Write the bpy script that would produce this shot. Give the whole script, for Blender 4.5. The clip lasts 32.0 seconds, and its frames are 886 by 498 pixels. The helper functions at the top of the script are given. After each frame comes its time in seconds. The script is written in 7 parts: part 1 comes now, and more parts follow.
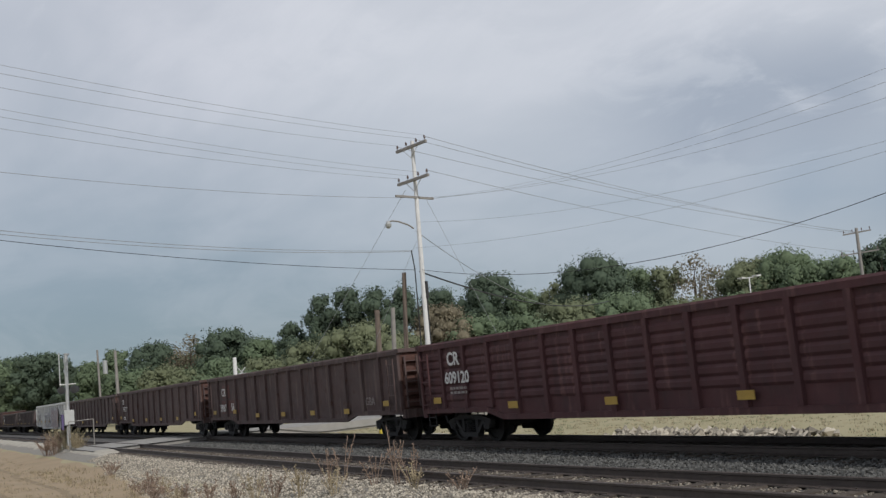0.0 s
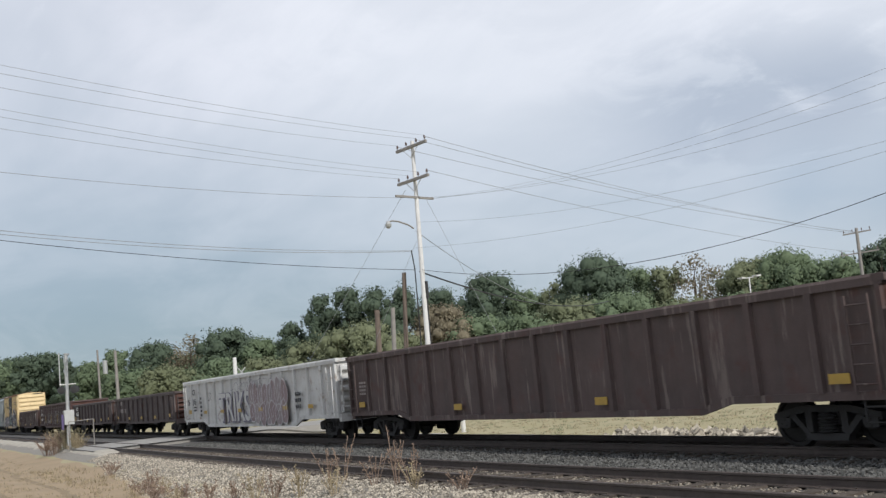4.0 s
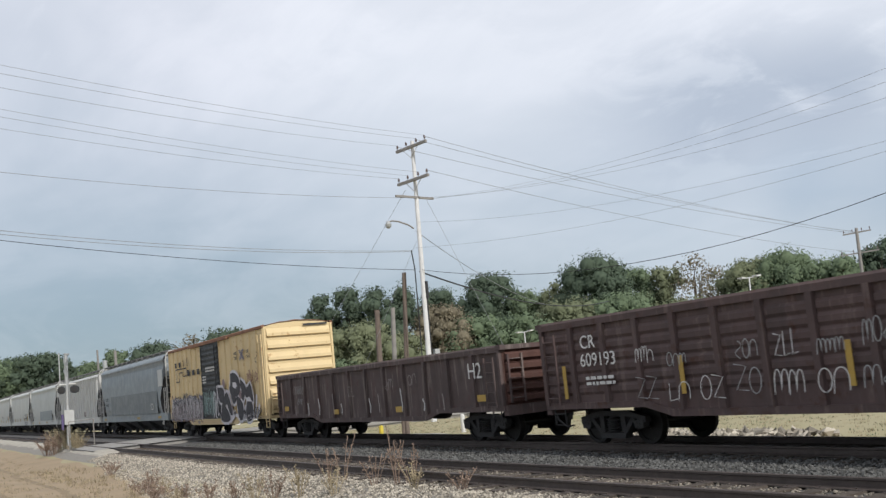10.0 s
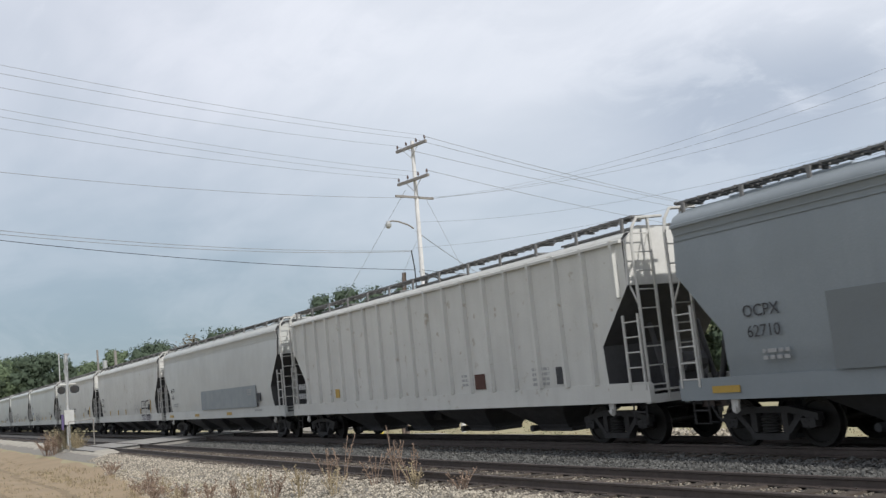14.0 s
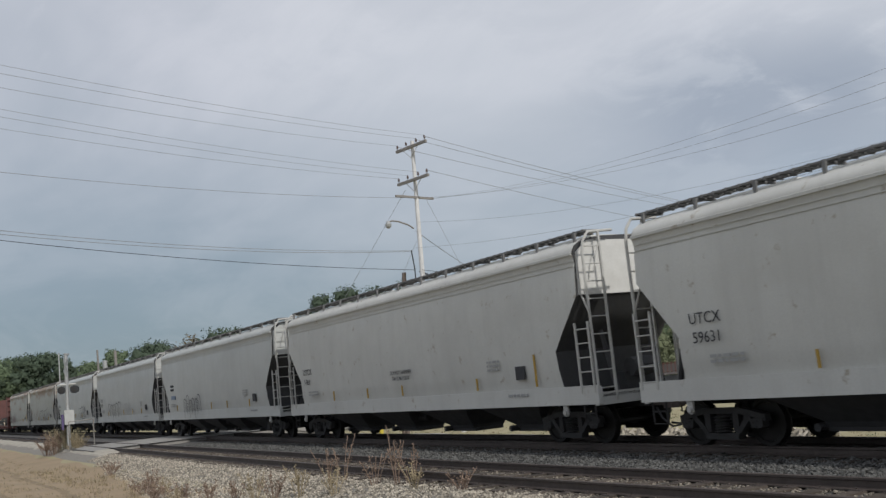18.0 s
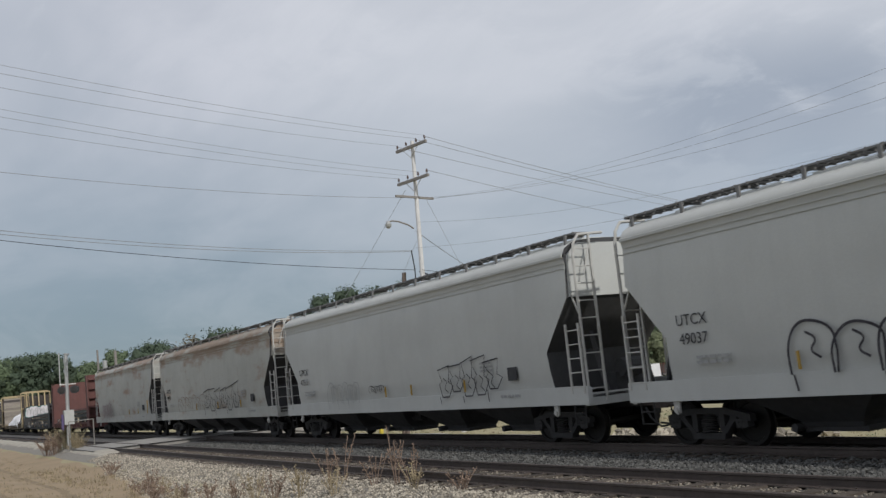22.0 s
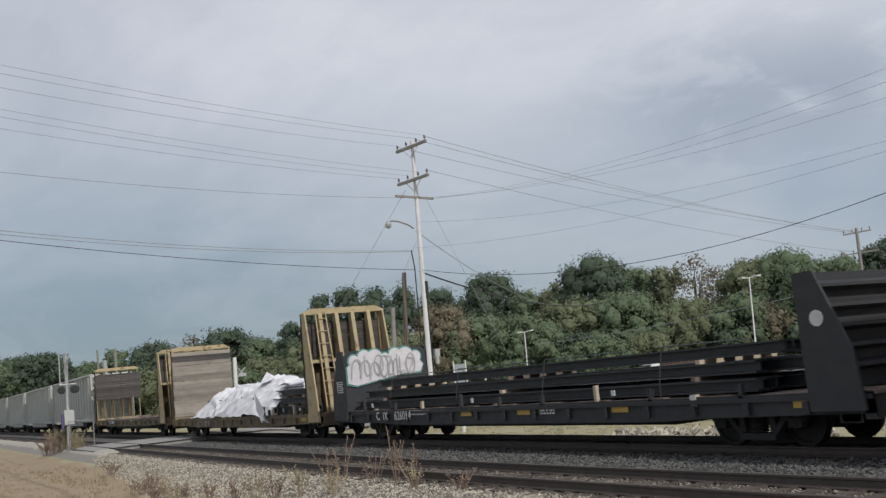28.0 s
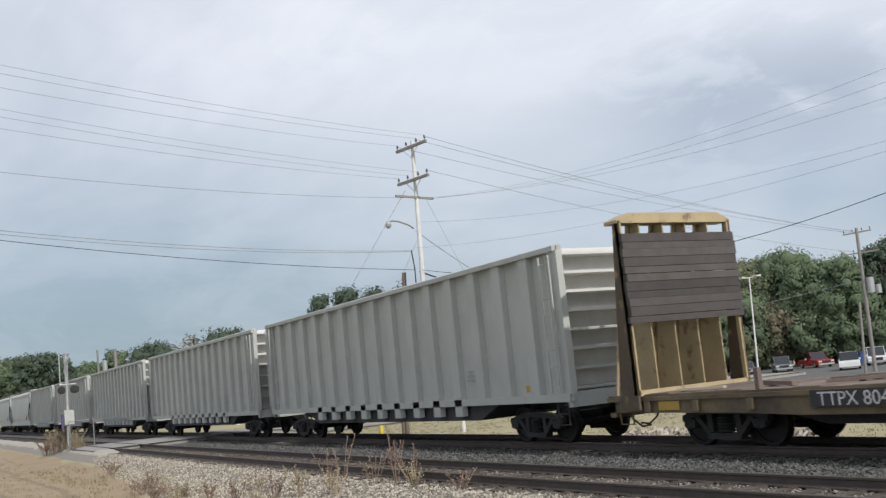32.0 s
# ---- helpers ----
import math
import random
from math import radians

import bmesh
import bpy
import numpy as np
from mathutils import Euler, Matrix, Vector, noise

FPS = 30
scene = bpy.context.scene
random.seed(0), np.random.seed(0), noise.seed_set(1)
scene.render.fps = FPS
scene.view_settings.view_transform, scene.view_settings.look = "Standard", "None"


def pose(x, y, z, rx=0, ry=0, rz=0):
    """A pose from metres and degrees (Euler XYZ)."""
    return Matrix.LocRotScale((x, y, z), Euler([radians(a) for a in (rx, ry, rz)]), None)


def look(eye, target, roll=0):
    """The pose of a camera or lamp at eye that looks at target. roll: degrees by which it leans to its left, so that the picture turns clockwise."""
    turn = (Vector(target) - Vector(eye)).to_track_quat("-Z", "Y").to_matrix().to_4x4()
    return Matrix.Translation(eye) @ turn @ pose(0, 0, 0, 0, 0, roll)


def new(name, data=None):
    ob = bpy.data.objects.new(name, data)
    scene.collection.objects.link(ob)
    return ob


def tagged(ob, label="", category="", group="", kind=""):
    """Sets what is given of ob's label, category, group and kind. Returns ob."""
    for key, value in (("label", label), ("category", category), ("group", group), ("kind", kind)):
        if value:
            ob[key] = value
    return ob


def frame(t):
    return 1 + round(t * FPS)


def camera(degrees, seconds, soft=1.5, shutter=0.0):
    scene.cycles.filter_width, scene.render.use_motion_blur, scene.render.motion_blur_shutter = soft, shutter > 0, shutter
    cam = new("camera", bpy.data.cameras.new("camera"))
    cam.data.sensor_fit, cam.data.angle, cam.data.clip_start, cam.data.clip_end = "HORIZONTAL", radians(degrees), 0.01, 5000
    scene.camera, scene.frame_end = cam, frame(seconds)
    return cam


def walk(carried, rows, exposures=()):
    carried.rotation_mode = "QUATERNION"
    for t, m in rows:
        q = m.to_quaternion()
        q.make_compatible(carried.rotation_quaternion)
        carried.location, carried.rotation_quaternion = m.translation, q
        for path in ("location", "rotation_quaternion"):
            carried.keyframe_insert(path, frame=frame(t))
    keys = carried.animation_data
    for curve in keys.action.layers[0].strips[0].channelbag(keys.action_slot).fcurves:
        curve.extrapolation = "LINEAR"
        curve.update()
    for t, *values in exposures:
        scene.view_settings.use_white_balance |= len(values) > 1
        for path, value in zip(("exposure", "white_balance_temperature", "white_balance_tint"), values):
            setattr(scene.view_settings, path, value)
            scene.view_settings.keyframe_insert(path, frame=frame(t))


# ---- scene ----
# Rail tops lie at z = 0; the train runs towards +x on the far track, the eye looks along and across it.
EYE = (0.0, 0.0, 1.932)
YAW, TILT, ROLL = radians(59.92), radians(7.343), -5.74
AIM = Vector((-math.sin(YAW) * math.cos(TILT), math.cos(YAW) * math.cos(TILT), math.sin(TILT)))
cam = camera(49.0, 32.0, soft=1.4, shutter=0.07)
STILL = look(EYE, Vector(EYE) + AIM * 50, ROLL)
walk(cam, [(0.0, STILL), (32.0, STILL)],
     exposures=[(0.0, -0.22), (1.2, -0.2), (2.0, 0.0), (2.6, 0.1), (3.0, 0.12), (5.5, 0.18), (12.0, 0.18), (14.5, 0.13), (16.5, -0.16), (18.0, -0.26),
                (25.5, -0.27), (28.0, -0.2), (29.5, -0.16), (30.6, 0.07), (32.0, 0.17)])

# ---- world and sun ----
SUN_EL, SUN_AZ = radians(37), radians(2)      # the sun stands along the track, towards +x
world = bpy.data.worlds.new("sky")
scene.world = world
world.use_nodes = True
wt = world.node_tree
wt.nodes.clear()


def wnode(kind, **kw):
    n = wt.nodes.new(kind)
    for k, v in kw.items():
        n.inputs[k].default_value = v
    return n


def wmath(op, a, b=None, clamp=False):
    n = wt.nodes.new("ShaderNodeMath")
    n.operation, n.use_clamp = op, clamp
    for i, v in enumerate((a, b)):
        if v is None:
            continue
        if isinstance(v, (int, float)):
            n.inputs[i].default_value = v
        else:
            wt.links.new(v, n.inputs[i])
    return n.outputs[0]


def wmix(fac, a, b):
    n = wt.nodes.new("ShaderNodeMix")
    n.data_type = "RGBA"
    for sock, v in ((n.inputs[0], fac), (n.inputs[6], a), (n.inputs[7], b)):
        if isinstance(v, (int, float, tuple)):
            sock.default_value = v
        else:
            wt.links.new(v, sock)
    return n.outputs[2]


def wramp(v, lo, hi):
    n = wt.nodes.new("ShaderNodeMapRange")
    n.interpolation_type = "SMOOTHSTEP"
    n.inputs["From Min"].default_value, n.inputs["From Max"].default_value = lo, hi
    wt.links.new(v, n.inputs["Value"])
    return n.outputs[0]


nishita = wt.nodes.new("ShaderNodeTexSky")
nishita.sky_type, nishita.sun_disc = "NISHITA", False
nishita.sun_elevation, nishita.sun_rotation = SUN_EL, radians(90) - SUN_AZ
coord = wt.nodes.new("ShaderNodeTexCoord").outputs["Generated"]
sep = wt.nodes.new("ShaderNodeSeparateXYZ")
wt.links.new(coord, sep.inputs[0])
# cloud sheet: the direction is laid out on a flat ceiling, so that clouds flatten towards the horizon
up = wmath("ADD", wmath("MAXIMUM", sep.outputs[2], 0.0), 0.16)
flat = wt.nodes.new("ShaderNodeCombineXYZ")
wt.links.new(wmath("DIVIDE", sep.outputs[0], up), flat.inputs[0])
wt.links.new(wmath("DIVIDE", sep.outputs[1], up), flat.inputs[1])


def wnoise(scale, detail, rough, shift=(0, 0, 0), stretch=(1, 1, 1), turn=0.0):
    mp = wt.nodes.new("ShaderNodeMapping")
    mp.inputs["Location"].default_value, mp.inputs["Scale"].default_value = shift, stretch
    mp.inputs["Rotation"].default_value = (0, 0, turn)
    wt.links.new(flat.outputs[0], mp.inputs[0])
    n = wnode("ShaderNodeTexNoise", Scale=scale, Detail=detail, Roughness=rough, Distortion=0.4)
    wt.links.new(mp.outputs[0], n.inputs["Vector"])
    return n.outputs[0]


big = wnoise(0.42, 5, 0.55, (3.1, 1.7, 0))
streak = wnoise(1.1, 7, 0.6, (0.4, 2.2, 0), (0.5, 1.5, 1), 0.5)
wisp_map = wt.nodes.new("ShaderNodeMapping")
wisp_map.inputs["Scale"].default_value = (1.0, 1.0, 2.3)
wt.links.new(coord, wisp_map.inputs[0])
wisp_tex = wnode("ShaderNodeTexNoise", Scale=7.0, Detail=8, Roughness=0.6, Distortion=0.6)
wt.links.new(wisp_map.outputs[0], wisp_tex.inputs["Vector"])
wisp = wisp_tex.outputs[0]
BRIGHT, SHADE, DEEP, GLARE = (0.60, 0.61, 0.66, 1), (0.42, 0.45, 0.505, 1), (0.19, 0.25, 0.305, 1), (0.70, 0.71, 0.75, 1)


def toward(d, inner, outer):
    """1 near a direction of the sky, 0 away from it."""
    n = wt.nodes.new("ShaderNodeVectorMath")
    n.operation = "DISTANCE"
    n.inputs[1].default_value = d
    wt.links.new(coord, n.inputs[0])
    return wramp(n.outputs["Value"], outer, inner)


tone = wmix(wramp(big, 0.36, 0.62), SHADE, BRIGHT)
tone = wmix(wmath("MULTIPLY", wramp(streak, 0.46, 0.66), 0.6), tone, SHADE)
tone = wmix(wmath("MULTIPLY", wramp(streak, 0.46, 0.32), 0.55), tone, GLARE)
# low, rain-blue bank towards the west along the track, thinner towards the north
bank = wmath("MULTIPLY", wramp(wmath("ADD", sep.outputs[2], wmath("MULTIPLY", wmath("SUBTRACT", big, 0.5), 0.25)), 0.40, 0.0), wmath("ADD", 0.55, wmath("MULTIPLY", wramp(sep.outputs[0], -0.66, -0.96), 0.5)))
tone = wmix(bank, tone, DEEP)
tone = wmix(wmath("MULTIPLY", toward((-0.80, 0.47, 0.36), 0.05, 0.30), 0.3), tone, (0.78, 0.79, 0.82, 1))
tone = wmix(wmath("MULTIPLY", toward((-0.60, 0.735, 0.36), 0.05, 0.30), 0.45), tone, (0.74, 0.75, 0.79, 1))
tone = wmix(wmath("MULTIPLY", toward((-0.66, 0.74, 0.10), 0.05, 0.30), 0.45), tone, (0.36, 0.41, 0.48, 1))
# torn grey clouds with a bright break in the north
for d, r, k in (((-0.625, 0.74, 0.246), 0.09, 0.55), ((-0.572, 0.785, 0.232), 0.08, 0.7), ((-0.668, 0.712, 0.218), 0.10, 0.72), ((-0.60, 0.77, 0.212), 0.08, 0.7), ((-0.70, 0.67, 0.235), 0.12, 0.4)):
    tone = wmix(wmath("MULTIPLY", wmath("MULTIPLY", toward(d, 0.01, r), wmath("ADD", 0.25, wmath("MULTIPLY", wramp(wisp, 0.38, 0.55), 0.75))), k), tone, (0.29, 0.33, 0.40, 1))
tone = wmix(wmath("MULTIPLY", toward((-0.612, 0.77, 0.186), 0.0, 0.06), wramp(wisp, 0.60, 0.42)), tone, (0.64, 0.66, 0.71, 1))
tone = wmix(wmath("MULTIPLY", toward((-0.622, 0.768, 0.150), 0.0, 0.07), 0.7), tone, (0.26, 0.32, 0.40, 1))
tone = wmix(wmath("MULTIPLY", toward((-0.56, 0.815, 0.14), 0.0, 0.08), 0.7), tone, (0.26, 0.32, 0.40, 1))
tone = wmix(wmath("MULTIPLY", wramp(wisp, 0.42, 0.66), 0.22), tone, SHADE)
tone = wmix(0.012, tone, nishita.outputs[0])
bg = wnode("ShaderNodeBackground", Strength=1.2)
wt.links.new(tone, bg.inputs[0])
wt.links.new(bg.outputs[0], wt.nodes.new("ShaderNodeOutputWorld").inputs[0])

sun_data = bpy.data.lights.new("sun", "SUN")
sun_data.energy, sun_data.angle, sun_data.color = 2.9, radians(1.5), (1.0, 0.965, 0.91)
sun = new("sun", sun_data)
sun.matrix_basis = look(Vector((math.cos(SUN_EL) * math.cos(SUN_AZ), math.cos(SUN_EL) * math.sin(SUN_AZ), math.sin(SUN_EL))) * 200, (0, 0, 0))
# ---- materials ----
MATS = {}


def surf(name, base, second=None, amount=0.4, scale=1.2, rough=0.7, metal=0.0, bump=0.15, grain=25.0, streaks=0.0, third=None,
         third_amount=0.0, third_scale=3.0, top_rust=None, island=0.0, spec=0.35, top_from=(2.4, 4.3), leafy=0.0, vary=0.0, drips=None):
    """A worn surface: base colour mottled with a second one, fine grain and relief, run-down streaks and patches of a third."""
    if name in MATS:
        return MATS[name]
    m = bpy.data.materials.new(name)
    m.use_nodes = True
    nt = m.node_tree
    b = nt.nodes["Principled BSDF"]
    tc = nt.nodes.new("ShaderNodeTexCoord")

    def noise_of(sc, det=5, stretch=None, rgh=0.6):
        n = nt.nodes.new("ShaderNodeTexNoise")
        n.inputs["Scale"].default_value, n.inputs["Detail"].default_value, n.inputs["Roughness"].default_value = sc, det, rgh
        mp = nt.nodes.new("ShaderNodeMapping")
        if stretch:
            mp.inputs["Scale"].default_value = stretch
        add = nt.nodes.new("ShaderNodeVectorMath")
        info = nt.nodes.new("ShaderNodeObjectInfo")
        mul = nt.nodes.new("ShaderNodeMath")
        mul.operation = "MULTIPLY"
        mul.inputs[1].default_value = 37.0
        nt.links.new(info.outputs["Random"], mul.inputs[0])
        nt.links.new(tc.outputs["Object"], add.inputs[0])
        nt.links.new(mul.outputs[0], add.inputs[1])
        nt.links.new(add.outputs[0], mp.inputs[0])
        nt.links.new(mp.outputs[0], n.inputs["Vector"])
        return n.outputs[0]

    def ramp(v, lo, hi, top=1.0):
        n = nt.nodes.new("ShaderNodeMapRange")
        n.interpolation_type = "SMOOTHSTEP"
        n.inputs["From Min"].default_value, n.inputs["From Max"].default_value, n.inputs["To Max"].default_value = lo, hi, top
        nt.links.new(v, n.inputs["Value"])
        return n.outputs[0]

    def mix(f, a, c, mode="MIX"):
        n = nt.nodes.new("ShaderNodeMix")
        n.data_type, n.blend_type = "RGBA", mode
        for s, v in ((n.inputs[0], f), (n.inputs[6], a), (n.inputs[7], c)):
            if isinstance(v, float):
                s.default_value = v
            elif isinstance(v, tuple):
                s.default_value = (*v[:3], 1)
            else:
                nt.links.new(v, s)
        return n.outputs[2]

    second = second or tuple(c * 0.7 for c in base)
    col = mix(ramp(noise_of(scale), 0.35, 0.7, amount), base, second)
    if third:
        col = mix(ramp(noise_of(third_scale, 7), 0.62 - 0.25 * third_amount, 0.7, 0.9), col, third)
    if streaks:
        col = mix(ramp(noise_of(1.0, 6, (2.6, 2.6, 0.22)), 0.45, 0.75, streaks), col, second)
    if drips:
        col = mix(ramp(noise_of(1.0, 4, (5.5, 5.5, 0.5)), 0.55, 0.66, 0.6), col, drips)
        col = mix(ramp(noise_of(0.35, 5), 0.5, 0.72, 0.4), col, tuple(c * 1.5 for c in base))
    if top_rust:
        z = nt.nodes.new("ShaderNodeSeparateXYZ")
        nt.links.new(tc.outputs["Object"], z.inputs[0])
        g = ramp(z.outputs[2], top_from[0], top_from[1])
        n1 = noise_of(1.0, 7, (0.45, 0.45, 1.3))
        add = nt.nodes.new("ShaderNodeMath")
        add.operation = "MULTIPLY_ADD"
        nt.links.new(g, add.inputs[0])
        add.inputs[1].default_value = 0.25
        nt.links.new(n1, add.inputs[2])
        col = mix(ramp(add.outputs[0], 0.52, 0.76, 0.9), col, top_rust)
        col = mix(ramp(noise_of(1.0, 6, (3.2, 3.2, 0.35)), 0.60, 0.72, 0.45), col, top_rust)
    fine = noise_of(grain, 3)
    col = mix(ramp(fine, 0.2, 0.8, 0.35), col, second)
    if island:
        geo = nt.nodes.new("ShaderNodeNewGeometry")
        hsv = nt.nodes.new("ShaderNodeHueSaturation")
        hsv.inputs["Value"].default_value = 1.0
        nt.links.new(ramp(geo.outputs["Random Per Island"], -0.001, 1.0, 2 * island), hsv.inputs["Value"])
        sh = nt.nodes.new("ShaderNodeMath")
        sh.inputs[1].default_value = 1.0 - island
        nt.links.new(hsv.inputs["Value"].links[0].from_socket, sh.inputs[0])
        nt.links.new(sh.outputs[0], hsv.inputs["Value"])
        nt.links.new(col, hsv.inputs["Color"])
        col = hsv.outputs[0]
    if vary:
        info = nt.nodes.new("ShaderNodeObjectInfo")
        hsv = nt.nodes.new("ShaderNodeHueSaturation")
        rng_ = nt.nodes.new("ShaderNodeMapRange")
        rng_.inputs["To Min"].default_value, rng_.inputs["To Max"].default_value = 1.0 - vary, 1.0 + vary
        nt.links.new(info.outputs["Random"], rng_.inputs["Value"])
        nt.links.new(rng_.outputs[0], hsv.inputs["Value"])
        nt.links.new(col, hsv.inputs["Color"])
        col = hsv.outputs[0]
    nt.links.new(col, b.inputs["Base Color"])
    nt.links.new(ramp(noise_of(scale * 3), 0.2, 0.8, 1.0), b.inputs["Roughness"])
    rr = nt.nodes.new("ShaderNodeMapRange")
    rr.inputs["To Min"].default_value, rr.inputs["To Max"].default_value = max(0.05, rough - 0.12), min(1, rough + 0.12)
    nt.links.new(b.inputs["Roughness"].links[0].from_socket, rr.inputs["Value"])
    nt.links.new(rr.outputs[0], b.inputs["Roughness"])
    b.inputs["Metallic"].default_value = metal
    b.inputs["Specular IOR Level"].default_value = spec
    if leafy:
        tr = nt.nodes.new("ShaderNodeBsdfTranslucent")
        nt.links.new(col, tr.inputs[0])
        mx = nt.nodes.new("ShaderNodeMixShader")
        mx.inputs[0].default_value = leafy
        nt.links.new(b.outputs[0], mx.inputs[1])
        nt.links.new(tr.outputs[0], mx.inputs[2])
        nt.links.new(mx.outputs[0], nt.nodes["Material Output"].inputs[0])
    if bump:
        bp = nt.nodes.new("ShaderNodeBump")
        bp.inputs["Strength"].default_value, bp.inputs["Distance"].default_value = bump, 0.02
        nt.links.new(fine, bp.inputs["Height"])
        nt.links.new(bp.outputs[0], b.inputs["Normal"])
    MATS[name] = m
    return m


OXIDE = surf("oxide_red_paint", (0.10, 0.066, 0.062), (0.062, 0.046, 0.045), 0.5, 0.8, 0.75, streaks=0.85, drips=(0.17, 0.125, 0.11), third=(0.07, 0.03, 0.02), third_amount=0.3)
MAROON = surf("maroon_paint", (0.085, 0.034, 0.036), (0.05, 0.025, 0.027), 0.45, 0.8, 0.7, streaks=0.85, drips=(0.16, 0.08, 0.075))
BROWN = surf("faded_brown_paint", (0.102, 0.074, 0.07), (0.066, 0.052, 0.05), 0.5, 0.9, 0.8, streaks=0.85, drips=(0.24, 0.20, 0.18), third=(0.09, 0.045, 0.04), third_amount=0.35, third_scale=1.4)
SOOT = surf("soot_black_brown_paint", (0.085, 0.067, 0.065), (0.055, 0.046, 0.046), 0.5, 0.9, 0.8, streaks=0.85, drips=(0.20, 0.17, 0.155), third=(0.07, 0.035, 0.03), third_amount=0.22, third_scale=1.2)
RUSTPLATE = surf("rusty_end_plate", (0.10, 0.05, 0.04), (0.05, 0.025, 0.02), 0.6, 2.0, 0.85)
WHITEGON = surf("dull_white_paint", (0.60, 0.61, 0.60), (0.36, 0.35, 0.34), 0.5, 1.0, 0.6, streaks=0.45, third=(0.30, 0.24, 0.2), third_amount=0.22, third_scale=3.5)
YELLOW = surf("boxcar_yellow_paint", (0.65, 0.51, 0.285), (0.53, 0.41, 0.23), 0.5, 0.7, 0.6, streaks=0.35, third=(0.36, 0.2, 0.08), third_amount=0.1)
BOXROOF = surf("rusted_roof_edge", (0.28, 0.15, 0.09), (0.14, 0.07, 0.05), 0.6, 2.0, 0.8)
BLACKDOOR = surf("black_door_paint", (0.03, 0.034, 0.038), (0.045, 0.048, 0.05), 0.4, 1.0, 0.55)
GREYHOP = surf("light_grey_paint", (0.5, 0.515, 0.5), (0.4, 0.41, 0.4), 0.5, 0.5, 0.5, streaks=0.3)
PALEHOP = surf("cream_grey_paint", (0.57, 0.575, 0.55), (0.43, 0.43, 0.41), 0.5, 0.5, 0.55, streaks=0.35, third=(0.34, 0.3, 0.24), third_amount=0.02)
DARKHOP = surf("slate_grey_paint", (0.235, 0.265, 0.285), (0.18, 0.205, 0.22), 0.5, 0.6, 0.45, streaks=0.3)
DARKHOP2 = surf("dark_slate_band_paint", (0.165, 0.185, 0.195), (0.14, 0.155, 0.162), 0.5, 0.6, 0.5, streaks=0.25)
RUSTHOP = surf("rust_streaked_grey_paint", (0.42, 0.43, 0.405), (0.32, 0.325, 0.3), 0.5, 0.6, 0.65, streaks=0.4, top_rust=(0.25, 0.165, 0.11), top_from=(2.9, 5.0))
RUSTHOP2 = surf("rust_topped_grey_paint", (0.43, 0.44, 0.415), (0.33, 0.335, 0.315), 0.5, 0.6, 0.65, streaks=0.4, top_rust=(0.27, 0.16, 0.105), top_from=(3.2, 5.4))
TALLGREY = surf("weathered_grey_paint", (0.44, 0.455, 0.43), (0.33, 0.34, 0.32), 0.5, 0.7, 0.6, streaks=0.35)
# plain white paint; on car ends its whiteness stands in for sunlight
WHITEPLATE = surf("white_paint_sunlit_ends", (0.62, 0.62, 0.6), (0.46, 0.455, 0.43), 0.4, 2.0, 0.55, streaks=0.3)
DARKSTEEL = surf("grimy_running_gear", (0.03, 0.03, 0.031), (0.034, 0.032, 0.031), 0.5, 3.0, 0.75)
WHEELSTEEL = surf("worn_wheel_steel", (0.026, 0.025, 0.024), (0.018, 0.017, 0.016), 0.5, 5.0, 0.55, metal=0.6)
# grimy bays and gear; also lends its dark to the slope sheets as shade
BAYDARK = surf("grimy_bay_slope_shade", (0.06, 0.061, 0.064), (0.042, 0.042, 0.043), 0.5, 1.5, 0.75)
GRATE = surf("galvanised_walkway", (0.22, 0.22, 0.22), (0.14, 0.14, 0.14), 0.5, 4.0, 0.6, metal=0.4)
LADDERM = surf("pale_ladder_paint", (0.5, 0.5, 0.48), (0.34, 0.33, 0.31), 0.5, 6.0, 0.6)
BLACKFLAT = surf("black_flatcar_paint", (0.034, 0.036, 0.04), (0.042, 0.042, 0.043), 0.5, 1.2, 0.6, third=(0.06, 0.045, 0.04), third_amount=0.05)
REDFLAT = surf("red_oxide_flatcar_paint", (0.135, 0.058, 0.052), (0.08, 0.04, 0.037), 0.5, 1.0, 0.7, streaks=0.4)
YELFLAT = surf("worn_yellow_flatcar_paint", (0.20, 0.155, 0.09), (0.10, 0.08, 0.055), 0.6, 1.0, 0.7, streaks=0.45, third=(0.065, 0.052, 0.044), third_amount=0.85, third_scale=1.1)
BULKYEL = surf("bulkhead_yellow_paint", (0.44, 0.355, 0.205), (0.29, 0.232, 0.145), 0.5, 1.6, 0.65, third=(0.13, 0.085, 0.06), third_amount=0.3, third_scale=2.6)
BULKDIRT = surf("grimy_brown_panel", (0.11, 0.085, 0.06), (0.065, 0.052, 0.04), 0.6, 1.5, 0.85, third=(0.34, 0.26, 0.13), third_amount=0.25, third_scale=2.5)
DECKWOOD = surf("weathered_deck_wood", (0.19, 0.145, 0.12), (0.11, 0.09, 0.078), 0.6, 3.0, 0.9, vary=0.2)
PLANKDARK = surf("dark_weathered_planks", (0.09, 0.08, 0.078), (0.05, 0.045, 0.045), 0.5, 2.0, 0.9, vary=0.25)
LUMBER = surf("grey_weathered_boards", (0.29, 0.26, 0.225), (0.19, 0.17, 0.147), 0.6, 1.2, 0.9, vary=0.22)
BEAM = surf("dark_steel_beams", (0.042, 0.047, 0.053), (0.045, 0.047, 0.05), 0.5, 2.0, 0.5, metal=0.3)
DUNNAGE = surf("pale_dunnage_wood", (0.5, 0.42, 0.32), (0.34, 0.28, 0.21), 0.5, 3.0, 0.85)
TARP = surf("white_tarpaulin", (0.76, 0.75, 0.77), (0.66, 0.67, 0.70), 0.4, 2.0, 0.5, bump=0.8, grain=4.0)
